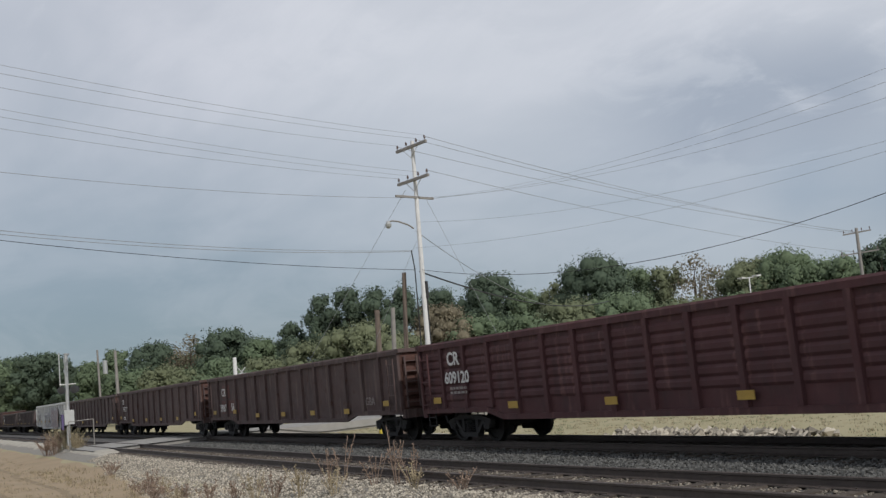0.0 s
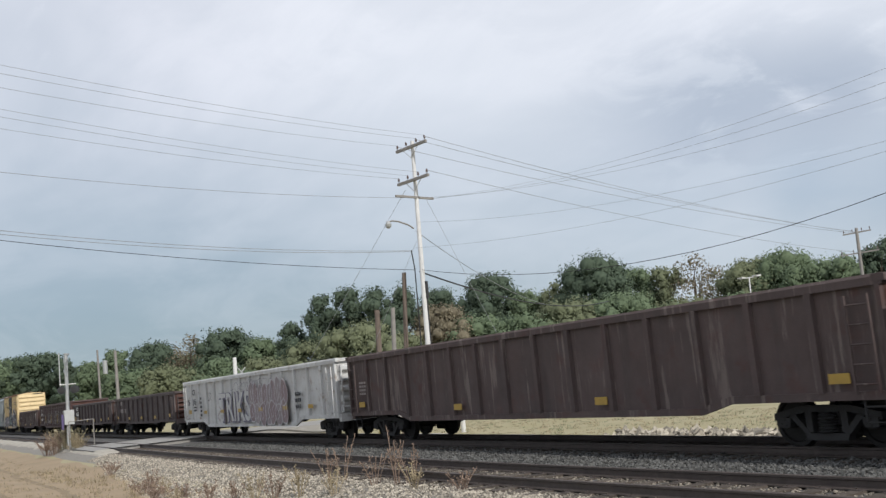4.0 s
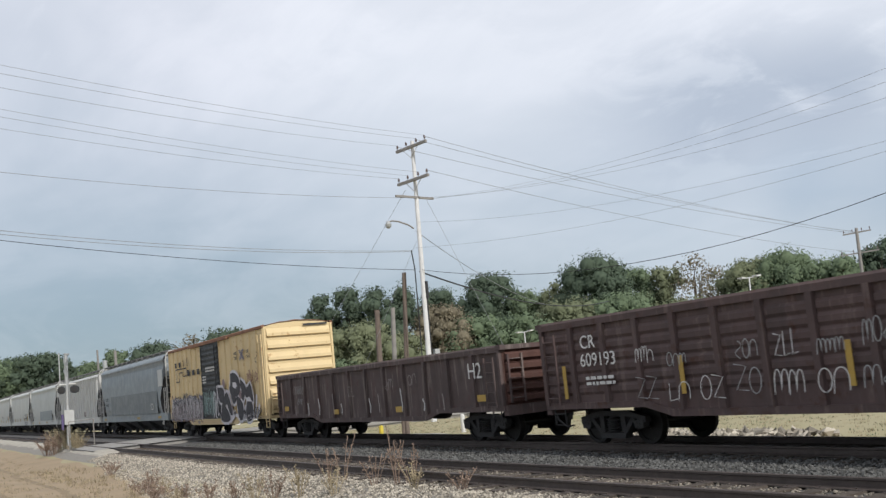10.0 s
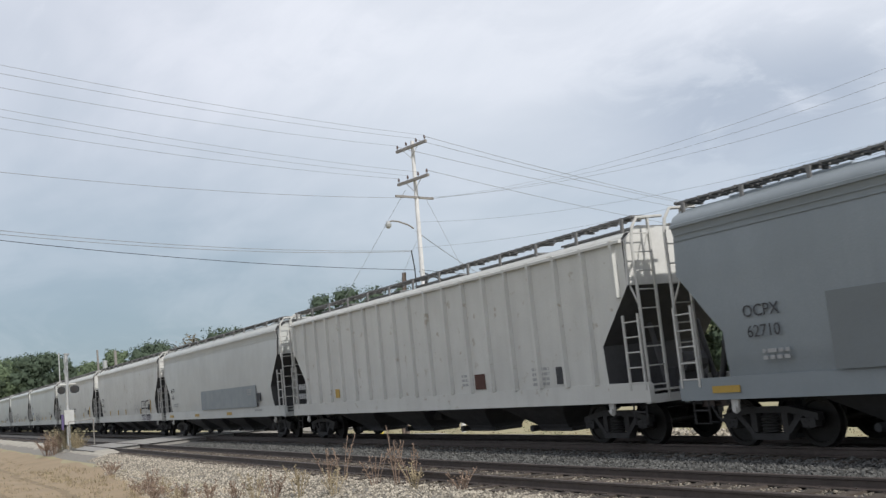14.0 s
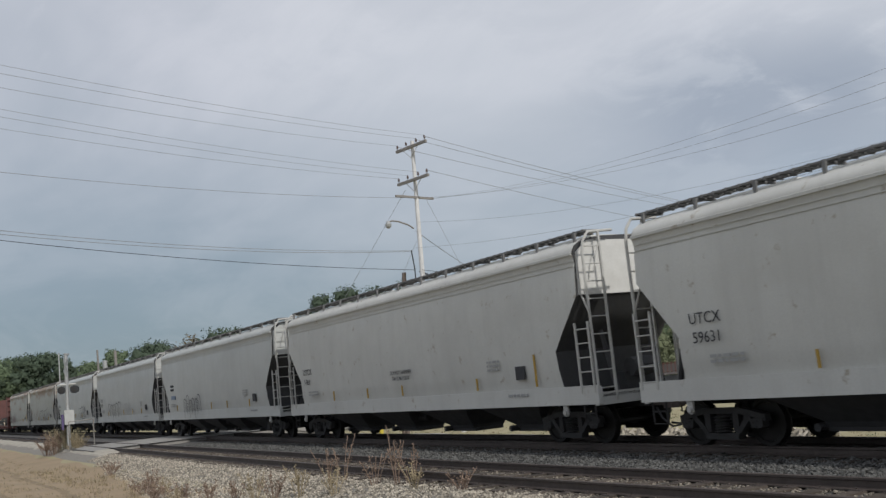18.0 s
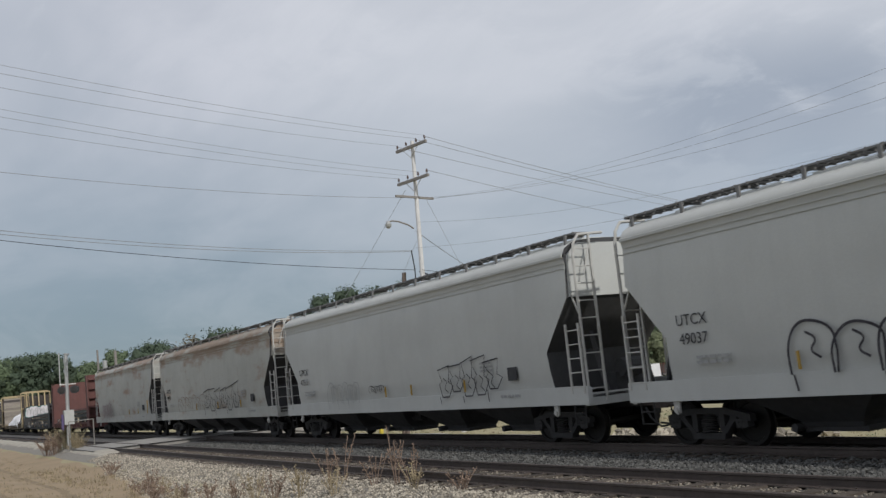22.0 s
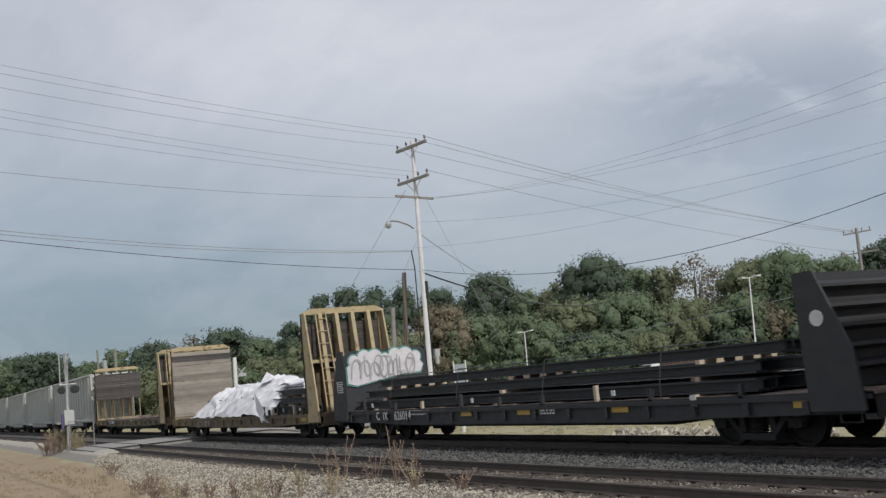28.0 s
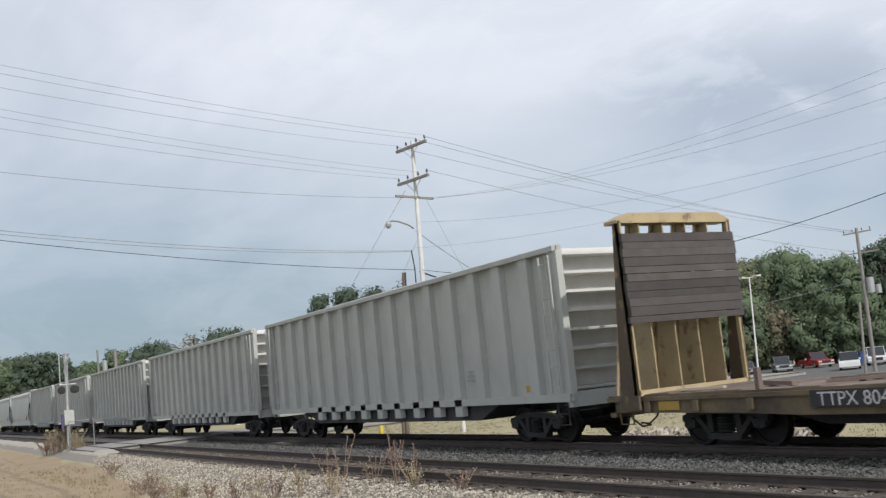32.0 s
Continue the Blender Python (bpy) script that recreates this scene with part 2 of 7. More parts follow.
REFLECT = surf("yellow_reflector", (0.44, 0.29, 0.06), (0.33, 0.215, 0.055), 0.5, 6.0, 0.5)
LETTER = surf("white_lettering", (0.66, 0.66, 0.64), (0.45, 0.44, 0.43), 0.5, 5.0, 0.7)
DIMLETTER = surf("worn_pale_lettering", (0.30, 0.27, 0.26), (0.2, 0.17, 0.16), 0.5, 5.0, 0.8)
BLACKLETTER = surf("black_lettering", (0.035, 0.036, 0.04), (0.06, 0.06, 0.065), 0.5, 5.0, 0.7)
GREYLETTER = surf("faded_grey_lettering", (0.30, 0.31, 0.31), (0.38, 0.38, 0.38), 0.5, 5.0, 0.7)
SPRAYBLACK = surf("black_spray_paint", (0.025, 0.024, 0.03), (0.05, 0.045, 0.055), 0.5, 4.0, 0.6)
SPRAYWHITE = surf("white_spray_paint", (0.62, 0.60, 0.62), (0.45, 0.42, 0.45), 0.5, 4.0, 0.6)
SPRAYMAUVE = surf("mauve_spray_paint", (0.27, 0.205, 0.21), (0.19, 0.14, 0.15), 0.5, 4.0, 0.6)
SPRAYBROWN = surf("brown_red_spray_paint", (0.22, 0.10, 0.09), (0.14, 0.065, 0.06), 0.5, 4.0, 0.6)
SPRAYGREY = surf("grey_violet_spray_paint", (0.17, 0.16, 0.21), (0.11, 0.10, 0.14), 0.5, 3.0, 0.6)
STENCILBLUE = surf("faded_blue_stencil", (0.17, 0.22, 0.31), (0.24, 0.28, 0.34), 0.5, 4.0, 0.7)
SPRAYDUSK = surf("dusky_spray_paint", (0.23, 0.19, 0.195), (0.34, 0.30, 0.305), 0.6, 2.0, 0.6)
PALETEAL = surf("pale_teal_spray_paint", (0.33, 0.45, 0.43), (0.22, 0.33, 0.32), 0.5, 4.0, 0.6)
SPRAYTEAL = surf("teal_spray_paint", (0.12, 0.3, 0.27), (0.08, 0.2, 0.2), 0.5, 3.0, 0.6)
RAILM = surf("rusty_rail_steel", (0.1, 0.082, 0.073), (0.06, 0.05, 0.046), 0.5, 4.0, 0.6, metal=0.3)
TIEM = surf("creosoted_tie_wood", (0.055, 0.043, 0.036), (0.10, 0.085, 0.07), 0.5, 5.0, 0.95, island=0.3, vary=0.25)
BALLAST = surf("grey_ballast", (0.25, 0.233, 0.203), (0.16, 0.15, 0.135), 0.6, 14.0, 0.95, bump=0.8, grain=40)
BALLASTDARK = surf("dark_grey_ballast", (0.115, 0.112, 0.108), (0.07, 0.068, 0.066), 0.6, 14.0, 0.95, bump=0.8, grain=40)
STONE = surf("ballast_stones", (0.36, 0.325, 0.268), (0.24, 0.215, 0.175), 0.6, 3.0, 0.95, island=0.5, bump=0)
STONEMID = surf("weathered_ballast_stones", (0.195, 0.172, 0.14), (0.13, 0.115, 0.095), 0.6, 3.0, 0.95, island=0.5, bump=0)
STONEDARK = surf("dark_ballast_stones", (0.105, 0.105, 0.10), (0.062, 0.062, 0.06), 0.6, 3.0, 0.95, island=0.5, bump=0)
GROUNDM = surf("dry_grass_ground", (0.335, 0.295, 0.185), (0.27, 0.245, 0.135), 0.7, 0.35, 0.95, bump=0.4, grain=18, third=(0.235, 0.225, 0.10), third_amount=0.35, third_scale=0.16)
DIRT = surf("pale_dirt", (0.32, 0.245, 0.16), (0.25, 0.19, 0.122), 0.7, 0.5, 0.95, bump=0.6, grain=14, third=(0.24, 0.19, 0.12), third_amount=0.35, third_scale=0.9)
RUT = surf("trodden_rut_dirt", (0.235, 0.18, 0.112), (0.19, 0.145, 0.092), 0.7, 0.9, 0.95, bump=0.7, grain=12, third=(0.3, 0.235, 0.15), third_amount=0.35, third_scale=1.4)
PAVE = surf("pale_worn_pavement", (0.12, 0.125, 0.115), (0.09, 0.095, 0.088), 0.5, 0.6, 0.9, grain=30)
CONC = surf("crossing_concrete", (0.3, 0.29, 0.27), (0.215, 0.207, 0.195), 0.5, 1.2, 0.9)
POLEWHITE = surf("whitish_weathered_pole_wood", (0.66, 0.66, 0.66), (0.5, 0.5, 0.5), 0.5, 2.5, 0.8, streaks=0.3)
POLEBROWN = surf("brown_pole_wood", (0.165, 0.13, 0.108), (0.105, 0.085, 0.072), 0.5, 2.5, 0.9, streaks=0.4)
POLEGREY = surf("grey_pole_wood", (0.27, 0.255, 0.235), (0.17, 0.16, 0.15), 0.5, 2.5, 0.9, streaks=0.4)
GALV = surf("galvanised_metal", (0.45, 0.46, 0.46), (0.33, 0.34, 0.34), 0.4, 6.0, 0.45, metal=0.5)
WIREM = surf("wire_grey", (0.26, 0.27, 0.285), (0.2, 0.205, 0.215), 0.3, 2.0, 0.6)
CABLEM = surf("black_cable", (0.025, 0.026, 0.028), (0.04, 0.04, 0.042), 0.3, 2.0, 0.6)
PORC = surf("brown_porcelain", (0.12, 0.09, 0.085), (0.07, 0.05, 0.05), 0.3, 6.0, 0.3)
LEAFA = surf("green_leaves", (0.165, 0.215, 0.13), (0.135, 0.178, 0.108), 0.6, 0.6, 0.75, bump=0, island=0.05, spec=0.1, leafy=0.3)
LEAFB = surf("dark_green_leaves", (0.105, 0.14, 0.098), (0.085, 0.115, 0.08), 0.6, 0.5, 0.75, bump=0, island=0.05, spec=0.1, leafy=0.3)
LEAFC = surf("olive_leaves", (0.195, 0.218, 0.132), (0.165, 0.185, 0.11), 0.6, 0.6, 0.75, bump=0, island=0.05, spec=0.1, leafy=0.3)
LEAFD = surf("autumn_brown_leaves", (0.225, 0.195, 0.135), (0.175, 0.155, 0.108), 0.6, 0.6, 0.75, bump=0, island=0.3, spec=0.2, leafy=0.35)
BARK = surf("grey_brown_bark", (0.12, 0.095, 0.075), (0.07, 0.055, 0.045), 0.6, 3.0, 0.95)
WEEDM = surf("dry_weed_stems", (0.235, 0.17, 0.13), (0.165, 0.12, 0.092), 0.6, 6.0, 0.9, bump=0, island=0.4)
BRUSHM = surf("olive_brush", (0.235, 0.21, 0.13), (0.17, 0.15, 0.095), 0.6, 3.0, 0.95, bump=0, island=0.35)
STRAW = surf("pale_dry_grass", (0.3, 0.248, 0.16), (0.225, 0.185, 0.12), 0.6, 2.0, 0.95, bump=0, island=0.4)
PAINTWHITE = surf("white_car_paint", (0.72, 0.72, 0.72), (0.6, 0.6, 0.6), 0.3, 1.0, 0.25, bump=0)
PAINTRED = surf("red_car_paint", (0.35, 0.03, 0.035), (0.25, 0.025, 0.03), 0.3, 1.0, 0.25, bump=0)
PAINTGREY = surf("grey_car_paint", (0.16, 0.17, 0.18), (0.12, 0.13, 0.14), 0.3, 1.0, 0.25, bump=0)
DARKGLASS = surf("dark_car_glass", (0.03, 0.035, 0.04), (0.02, 0.022, 0.025), 0.3, 1.0, 0.12, bump=0, spec=0.6)
RUBBER = surf("tyre_rubber", (0.025, 0.025, 0.026), (0.04, 0.04, 0.04), 0.3, 4.0, 0.85, bump=0)
BINBLUE = surf("blue_bin_plastic", (0.03, 0.07, 0.22), (0.02, 0.05, 0.16), 0.3, 3.0, 0.5, bump=0)
NOTICEM = surf("grey_blue_board_paint", (0.26, 0.29, 0.31), (0.2, 0.22, 0.24), 0.4, 3.0, 0.6)
CABINET = surf("signal_cabinet_paint", (0.44, 0.45, 0.44), (0.34, 0.34, 0.33), 0.4, 3.0, 0.5)
PURPLE = surf("purple_fabric_strip", (0.1, 0.08, 0.17), (0.08, 0.06, 0.13), 0.4, 3.0, 0.8)
SAFETYYEL = surf("safety_yellow_paint", (0.62, 0.5, 0.06), (0.45, 0.36, 0.06), 0.4, 3.0, 0.6)
GRAVELPALE = surf("pale_gravel", (0.40, 0.372, 0.315), (0.31, 0.288, 0.245), 0.6, 1.0, 0.95, bump=0.6, grain=22)
# ---- mesh helpers ----


class Solid:
    """Collects simple solids into one mesh."""

    def __init__(self):
        self.strokes = 0
        self.v, self.f = [], []

    def add(self, verts, faces):
        k = len(self.v)
        self.v += [tuple(p) for p in verts]
        self.f += [tuple(i + k for i in f) for f in faces]
        return self

    def box(self, x0, x1, y0, y1, z0, z1, m=None):
        vs = [Vector((x, y, z)) for x in (x0, x1) for y in (y0, y1) for z in (z0, z1)]
        if m:
            vs = [m @ p for p in vs]
        return self.add(vs, [(0, 1, 3, 2), (4, 6, 7, 5), (0, 4, 5, 1), (2, 3, 7, 6), (0, 2, 6, 4), (1, 5, 7, 3)])

    def bar(self, x0, x1, y0, y1, z0, z1, c=0.01):
        """A box along z with chamfered long edges."""
        pts = [(x0 + c, y0), (x1 - c, y0), (x1, y0 + c), (x1, y1 - c), (x1 - c, y1), (x0 + c, y1), (x0, y1 - c), (x0, y0 + c)]
        return self.prism(pts, "z", z0, z1)

    def prism(self, pts, axis, a, b):
        """A 2D outline pushed along an axis. axis x: points are (y, z); y: (x, z); z: (x, y)."""
        put = {"x": lambda p, t: (t, p[0], p[1]), "y": lambda p, t: (p[0], t, p[1]), "z": lambda p, t: (p[0], p[1], t)}[axis]
        n = len(pts)
        fs = [(i, (i + 1) % n, n + (i + 1) % n, n + i) for i in range(n)]
        return self.add([put(p, a) for p in pts] + [put(p, b) for p in pts], fs + [tuple(range(n - 1, -1, -1)), tuple(range(n, 2 * n))])

    def cyl(self, p, q, r, r2=None, n=8, cap=True):
        p, q = Vector(p), Vector(q)
        r2 = r if r2 is None else r2
        w = (q - p).normalized()
        u = w.orthogonal().normalized()
        v = w.cross(u)
        ring = [(math.cos(2 * math.pi * i / n), math.sin(2 * math.pi * i / n)) for i in range(n)]
        vs = [p + (u * c + v * s) * r for c, s in ring] + [q + (u * c + v * s) * r2 for c, s in ring]
        fs = [(i, (i + 1) % n, n + (i + 1) % n, n + i) for i in range(n)]
        if cap:
            fs += [tuple(range(n - 1, -1, -1)), tuple(range(n, 2 * n))]
        return self.add(vs, fs)

    def tube(self, pts, r, n=6):
        """A round bar bent along points, in one piece."""
        ps = [Vector(p) for p in pts]
        rows = []
        u = None
        for i, p in enumerate(ps):
            t = (ps[min(i + 1, len(ps) - 1)] - ps[max(i - 1, 0)]).normalized()
            u = t.orthogonal().normalized() if u is None else (u - t * u.dot(t)).normalized()
            v = t.cross(u)
            rows += [p + (u * math.cos(6.2832 * k / n) + v * math.sin(6.2832 * k / n)) * r for k in range(n)]
        fs = [(j * n + k, j * n + (k + 1) % n, (j + 1) * n + (k + 1) % n, (j + 1) * n + k) for j in range(len(ps) - 1) for k in range(n)]
        return self.add(rows, fs + [tuple(range(n - 1, -1, -1)), tuple((len(ps) - 1) * n + k for k in range(n))])

    def lathe(self, prof, centre, axis, n=20):
        """A profile of (radius, offset) turned round an axis through centre."""
        c, w = Vector(centre), Vector(axis).normalized()
        u = w.orthogonal().normalized()
        v = w.cross(u)
        vs = [c + w * o + (u * math.cos(2 * math.pi * i / n) + v * math.sin(2 * math.pi * i / n)) * r for r, o in prof for i in range(n)]
        fs = [(j * n + i, j * n + (i + 1) % n, (j + 1) * n + (i + 1) % n, (j + 1) * n + i) for j in range(len(prof) - 1) for i in range(n)]
        fs += [tuple(range(n - 1, -1, -1)), tuple((len(prof) - 1) * n + i for i in range(n))]
        return self.add(vs, fs)

    def ribbon(self, pts, w, y, d=0.006):
        """A brush stroke of width w along (x, z) points on the plane y, d thick towards -y."""
        ps = [Vector((p[0], p[1])) for p in pts]
        self.strokes += 1
        d += 0.0006 * (self.strokes % 24)
        n = len(ps)
        vs = []
        for i, p in enumerate(ps):
            t = (ps[min(i + 1, n - 1)] - ps[max(i - 1, 0)])
            t = t.normalized() if t.length > 1e-6 else Vector((1, 0))
            o = Vector((-t.y, t.x)) * (w / 2)
            vs += [(p.x + o.x, y - d, p.y + o.y), (p.x - o.x, y - d, p.y - o.y)]
        return self.add(vs, [(2 * i, 2 * i + 1, 2 * i + 3, 2 * i + 2) for i in range(n - 1)])

    def mesh(self, name, material, smooth=False):
        me = bpy.data.meshes.new(name)
        me.from_pydata(self.v, [], self.f)
        me.update()
        bm = bmesh.new()
        bm.from_mesh(me)
        bmesh.ops.recalc_face_normals(bm, faces=bm.faces)
        bm.to_mesh(me)
        bm.free()
        if material:
            me.materials.append(material)
        if smooth:
            me.shade_smooth()
        return me


SHARED = {}


def once(key, maker):
    if key not in SHARED:
        SHARED[key] = maker()
    return SHARED[key]


def part(name, body, material, parent, label="", at=None, smooth=False):
    """Links a Solid or a ready mesh as one object under a thing or a part."""
    me = body.mesh(name, material, smooth) if isinstance(body, Solid) else body
    ob = new(name, me)
    ob.parent = parent
    if at:
        ob.location = at
    if label:
        tagged(ob, label)
    return ob


def thing(name, label, category, group="", at=(0, 0, 0), rz=0.0, body=None, material=None, kind=""):
    me = body.mesh(name, material) if isinstance(body, Solid) else body
    ob = new(name, me)
    ob.matrix_basis = pose(*at, 0, 0, rz)
    return tagged(ob, label, category, group, kind)


def words(text, size, material, bold=0.0):
    """Lettering in the built-in font as a thin mesh in the x-z plane, facing -y, from its lower left corner."""
    def make():
        cu = bpy.data.curves.new("lettering", "FONT")
        cu.body, cu.size, cu.extrude, cu.resolution_u, cu.offset = text, size, 0.002, 3, bold
        ob = bpy.data.objects.new("lettering", cu)
        scene.collection.objects.link(ob)
        bpy.context.view_layer.update()
        me = bpy.data.meshes.new_from_object(ob.evaluated_get(bpy.context.evaluated_depsgraph_get()))
        bpy.data.objects.remove(ob)
        bpy.data.curves.remove(cu)
        me.transform(Matrix.Rotation(radians(90), 4, "X"))
        me.materials.clear()
        me.materials.append(material)
        return me
    return once(("words", text, size, material.name, bold), make)
# ---- the train ----
TRACK_Y = 15.12          # centre line of the far track
MOVERS = []              # (thing, pose offset along the track): keyed in motions()
SPINNERS = []            # wheelsets: they turn in step
HALF = 1.6               # half the width of a car


def run(t):
    """How far the train has come at t seconds."""
    u = t - 16.0
    return 15.301 * u + 0.00433 * u * u


def wheel_mesh():
    s = Solid()
    s.cyl((0, -0.98, 0), (0, 0.98, 0), 0.075, n=10)
    for k in (-1, 1):
        s.lathe([(0.12, -0.10), (0.13, -0.04), (0.36, -0.03), (0.38, -0.065), (0.452, -0.065), (0.462, 0.05), (0.492, 0.055), (0.485, 0.08),
                 (0.38, 0.08), (0.36, 0.02), (0.14, 0.03), (0.12, 0.08)], (0, 0.76 * k, 0), (0, -k, 0), 20)
        s.cyl((0, 0.93 * k, 0), (0, 1.10 * k, 0), 0.11, n=10)
        for a in range(3):
            c, d = 0.06 * math.cos(a * 2.094), 0.06 * math.sin(a * 2.094)
            s.cyl((c, 1.10 * k, d), (c, 1.125 * k, d), 0.022, n=6)
    return s.mesh("wheelset", WHEELSTEEL)


def frame_mesh():
    s = Solid()
    y0, y1 = -0.08, 0.08
    s.prism([(-1.12, 0.50), (-1.12, 0.63), (-0.5, 0.76), (0.5, 0.76), (1.12, 0.63), (1.12, 0.50), (0.8, 0.58), (0.42, 0.65), (-0.42, 0.65), (-0.8, 0.58)], "y", y0, y1)
    for k in (-1, 1):
        s.prism([(0.80 * k, 0.60), (0.40 * k, 0.20), (0.28 * k, 0.20), (0.42 * k, 0.36), (0.66 * k, 0.62)], "y", y0, y1)
        s.prism([(0.30 * k, 0.66), (0.44 * k, 0.66), (0.44 * k, 0.30), (0.30 * k, 0.30)], "y", y0 + 0.01, y1 - 0.01)
        s.prism([(0.74 * k, 0.55), (1.06 * k, 0.55), (1.06 * k, 0.40), (1.02 * k, 0.38), (0.78 * k, 0.38)], "y", y0 - 0.02, y1)
    s.prism([(-0.42, 0.16), (0.42, 0.16), (0.46, 0.28), (-0.46, 0.28)], "y", y0 - 0.02, y1 + 0.02)
    return s.mesh("side_frame", DARKSTEEL)


def spring_mesh():
    prof = [(0.02, 0.285)]
    for j in range(6):
        prof += [(0.15, 0.29 + j * 0.055), (0.20, 0.31 + j * 0.055), (0.15, 0.335 + j * 0.055)]
    return Solid().lathe(prof + [(0.02, 0.63)], (0, 0, 0), (0, 0, 1), 12).mesh("spring", DARKSTEEL)


def make_truck(car, x):
    """A two-axle truck under a car: side frames, springs, bolster, brake beam and two wheelsets."""
    bol = Solid().box(-0.2, 0.2, -1.0, 1.0, 0.42, 0.68).cyl((0, 0, 0.6), (0, 0, 0.82), 0.25, n=12)
    truck = part("truck", once("bolster", lambda: bol.mesh("truck", DARKSTEEL)), None, car, at=(x, 0, 0))
    for k in (-1, 1):
        part("side_frame", once("frame", frame_mesh), None, truck, at=(0, 1.02 * k, 0))
        part("spring", once("spring", spring_mesh), None, truck, at=(0, 1.02 * k, 0))
        ws = part("wheelset", once("wheel", wheel_mesh), None, truck)
        ws.matrix_parent_inverse = Matrix.Translation((0.89 * k, 0, 0.46))
        SPINNERS.append(ws)
        part("brake_beam", once("bbeam", lambda: Solid().box(-0.05, 0.05, -0.8, 0.8, 0.34, 0.44).box(-0.06, 0.04, -0.82, -0.7, 0.25, 0.6).box(-0.06, 0.04, 0.7, 0.82, 0.25, 0.6).mesh("brake_beam", DARKSTEEL)), None, truck, at=(0.36 * k, 0, 0))
    return truck


def make_coupler(car, x, k):
    s = Solid().box(-0.45, 0.25, -0.09, 0.09, 0.78, 0.96)
    s.prism([(0.2, -0.12), (0.46, -0.17), (0.62, -0.10), (0.56, -0.02), (0.42, -0.03), (0.40, 0.10), (0.50, 0.18), (0.36, 0.21), (0.2, 0.12)], "z", 0.72, 1.0)
    c = part("coupler", once("coupler", lambda: s.mesh("coupler", RAILM)), None, car, at=(x, 0, 0))
    hose = [(0.1, -0.3, 0.75), (0.3, -0.34, 0.5), (0.55, -0.3, 0.33), (0.75, -0.22, 0.36)]
    h = part("air_hose", once("hose", lambda: Solid().tube(hose, 0.025).mesh("air_hose", CABLEM)), None, car, at=(x, 0, 0))
    if k < 0:
        c.rotation_euler.z = h.rotation_euler.z = math.pi


def running_gear(car, L, inset, over):
    """Two trucks, centre sill and couplers. inset: truck centre from the body's end; over: coupler pocket past it."""
    for k in (-1, 1):
        make_truck(car, k * (L / 2 - inset))
        make_coupler(car, k * (L / 2 + over), k)
    h = L / 2
    part("centre_sill", Solid().box(-h - 0.1, h + 0.1, -0.22, 0.22, 0.78, 1.0), DARKSTEEL, car)
    part("brake_cylinder", Solid().cyl((-1.0, -0.5, 0.72), (-0.2, -0.5, 0.72), 0.15, n=10).cyl((-0.2, -0.5, 0.72), (1.6, -0.4, 0.72), 0.025)
         .cyl((0.6, 0.6, 0.72), (1.5, 0.6, 0.72), 0.2, n=10).tube([(-3, -0.5, 0.66), (-1, -0.5, 0.66)], 0.02), DARKSTEEL, car)


def make_ladder(car, x, y, z0, z1, w, along, mat, rungs=6, stand=0.10, name="ladder"):
    """A ladder of two stiles and rungs; along: 'x' lies on a side, 'y' on an end."""
    s = Solid()
    for k in (-0.5, 0.5):
        if along == "x":
            s.box(x + k * w - 0.025, x + k * w + 0.025, y - 0.02, y + 0.02, z0, z1)
        else:
            s.box(x - 0.02, x + 0.02, y + k * w - 0.025, y + k * w + 0.025, z0, z1)
    for i in range(rungs):
        z = z0 + (i + 0.5) * (z1 - z0) / rungs
        a, b = ((x - w / 2, y, z), (x + w / 2, y, z)) if along == "x" else ((x, y - w / 2, z), (x, y + w / 2, z))
        s.cyl(a, b, 0.016, n=5)
    return part(name, s, mat, car)


def stirrup(car, x, y, mat=DARKSTEEL):
    part("step", Solid().tube([(x - 0.2, y, 1.0), (x - 0.2, y, 0.5), (x + 0.2, y, 0.5), (x + 0.2, y, 1.0)], 0.022).cyl((x - 0.2, y, 0.75), (x + 0.2, y, 0.75), 0.018), mat, car)


def plate(car, x, z, w, h, mat=REFLECT, y=-HALF, name="reflector"):
    part(name, Solid().box(x, x + w, y - 0.012, y, z, z + h), mat, car)


def lettering(car, text, x, z, size, mat=LETTER, y=-HALF, bold=0.0):
    part("lettering", words(text, size, mat, bold), None, car, at=(x, y - 0.008, z))


def small_print(car, x, z, rows, w, mat=DIMLETTER, y=-HALF, h=0.07):
    """Writing too small to read: short bars in rows."""
    s = Solid()
    rnd = random.Random(int(x * 100) + rows)
    for r in range(rows):
        u = 0.0
        while u < w:
            b = rnd.uniform(0.06, 0.2)
            s.box(x + u, x + min(u + b, w), y - 0.008, y, z - r * h * 1.7, z - r * h * 1.7 + h)
            u += b + 0.05
    part("small_print", s, mat, car)


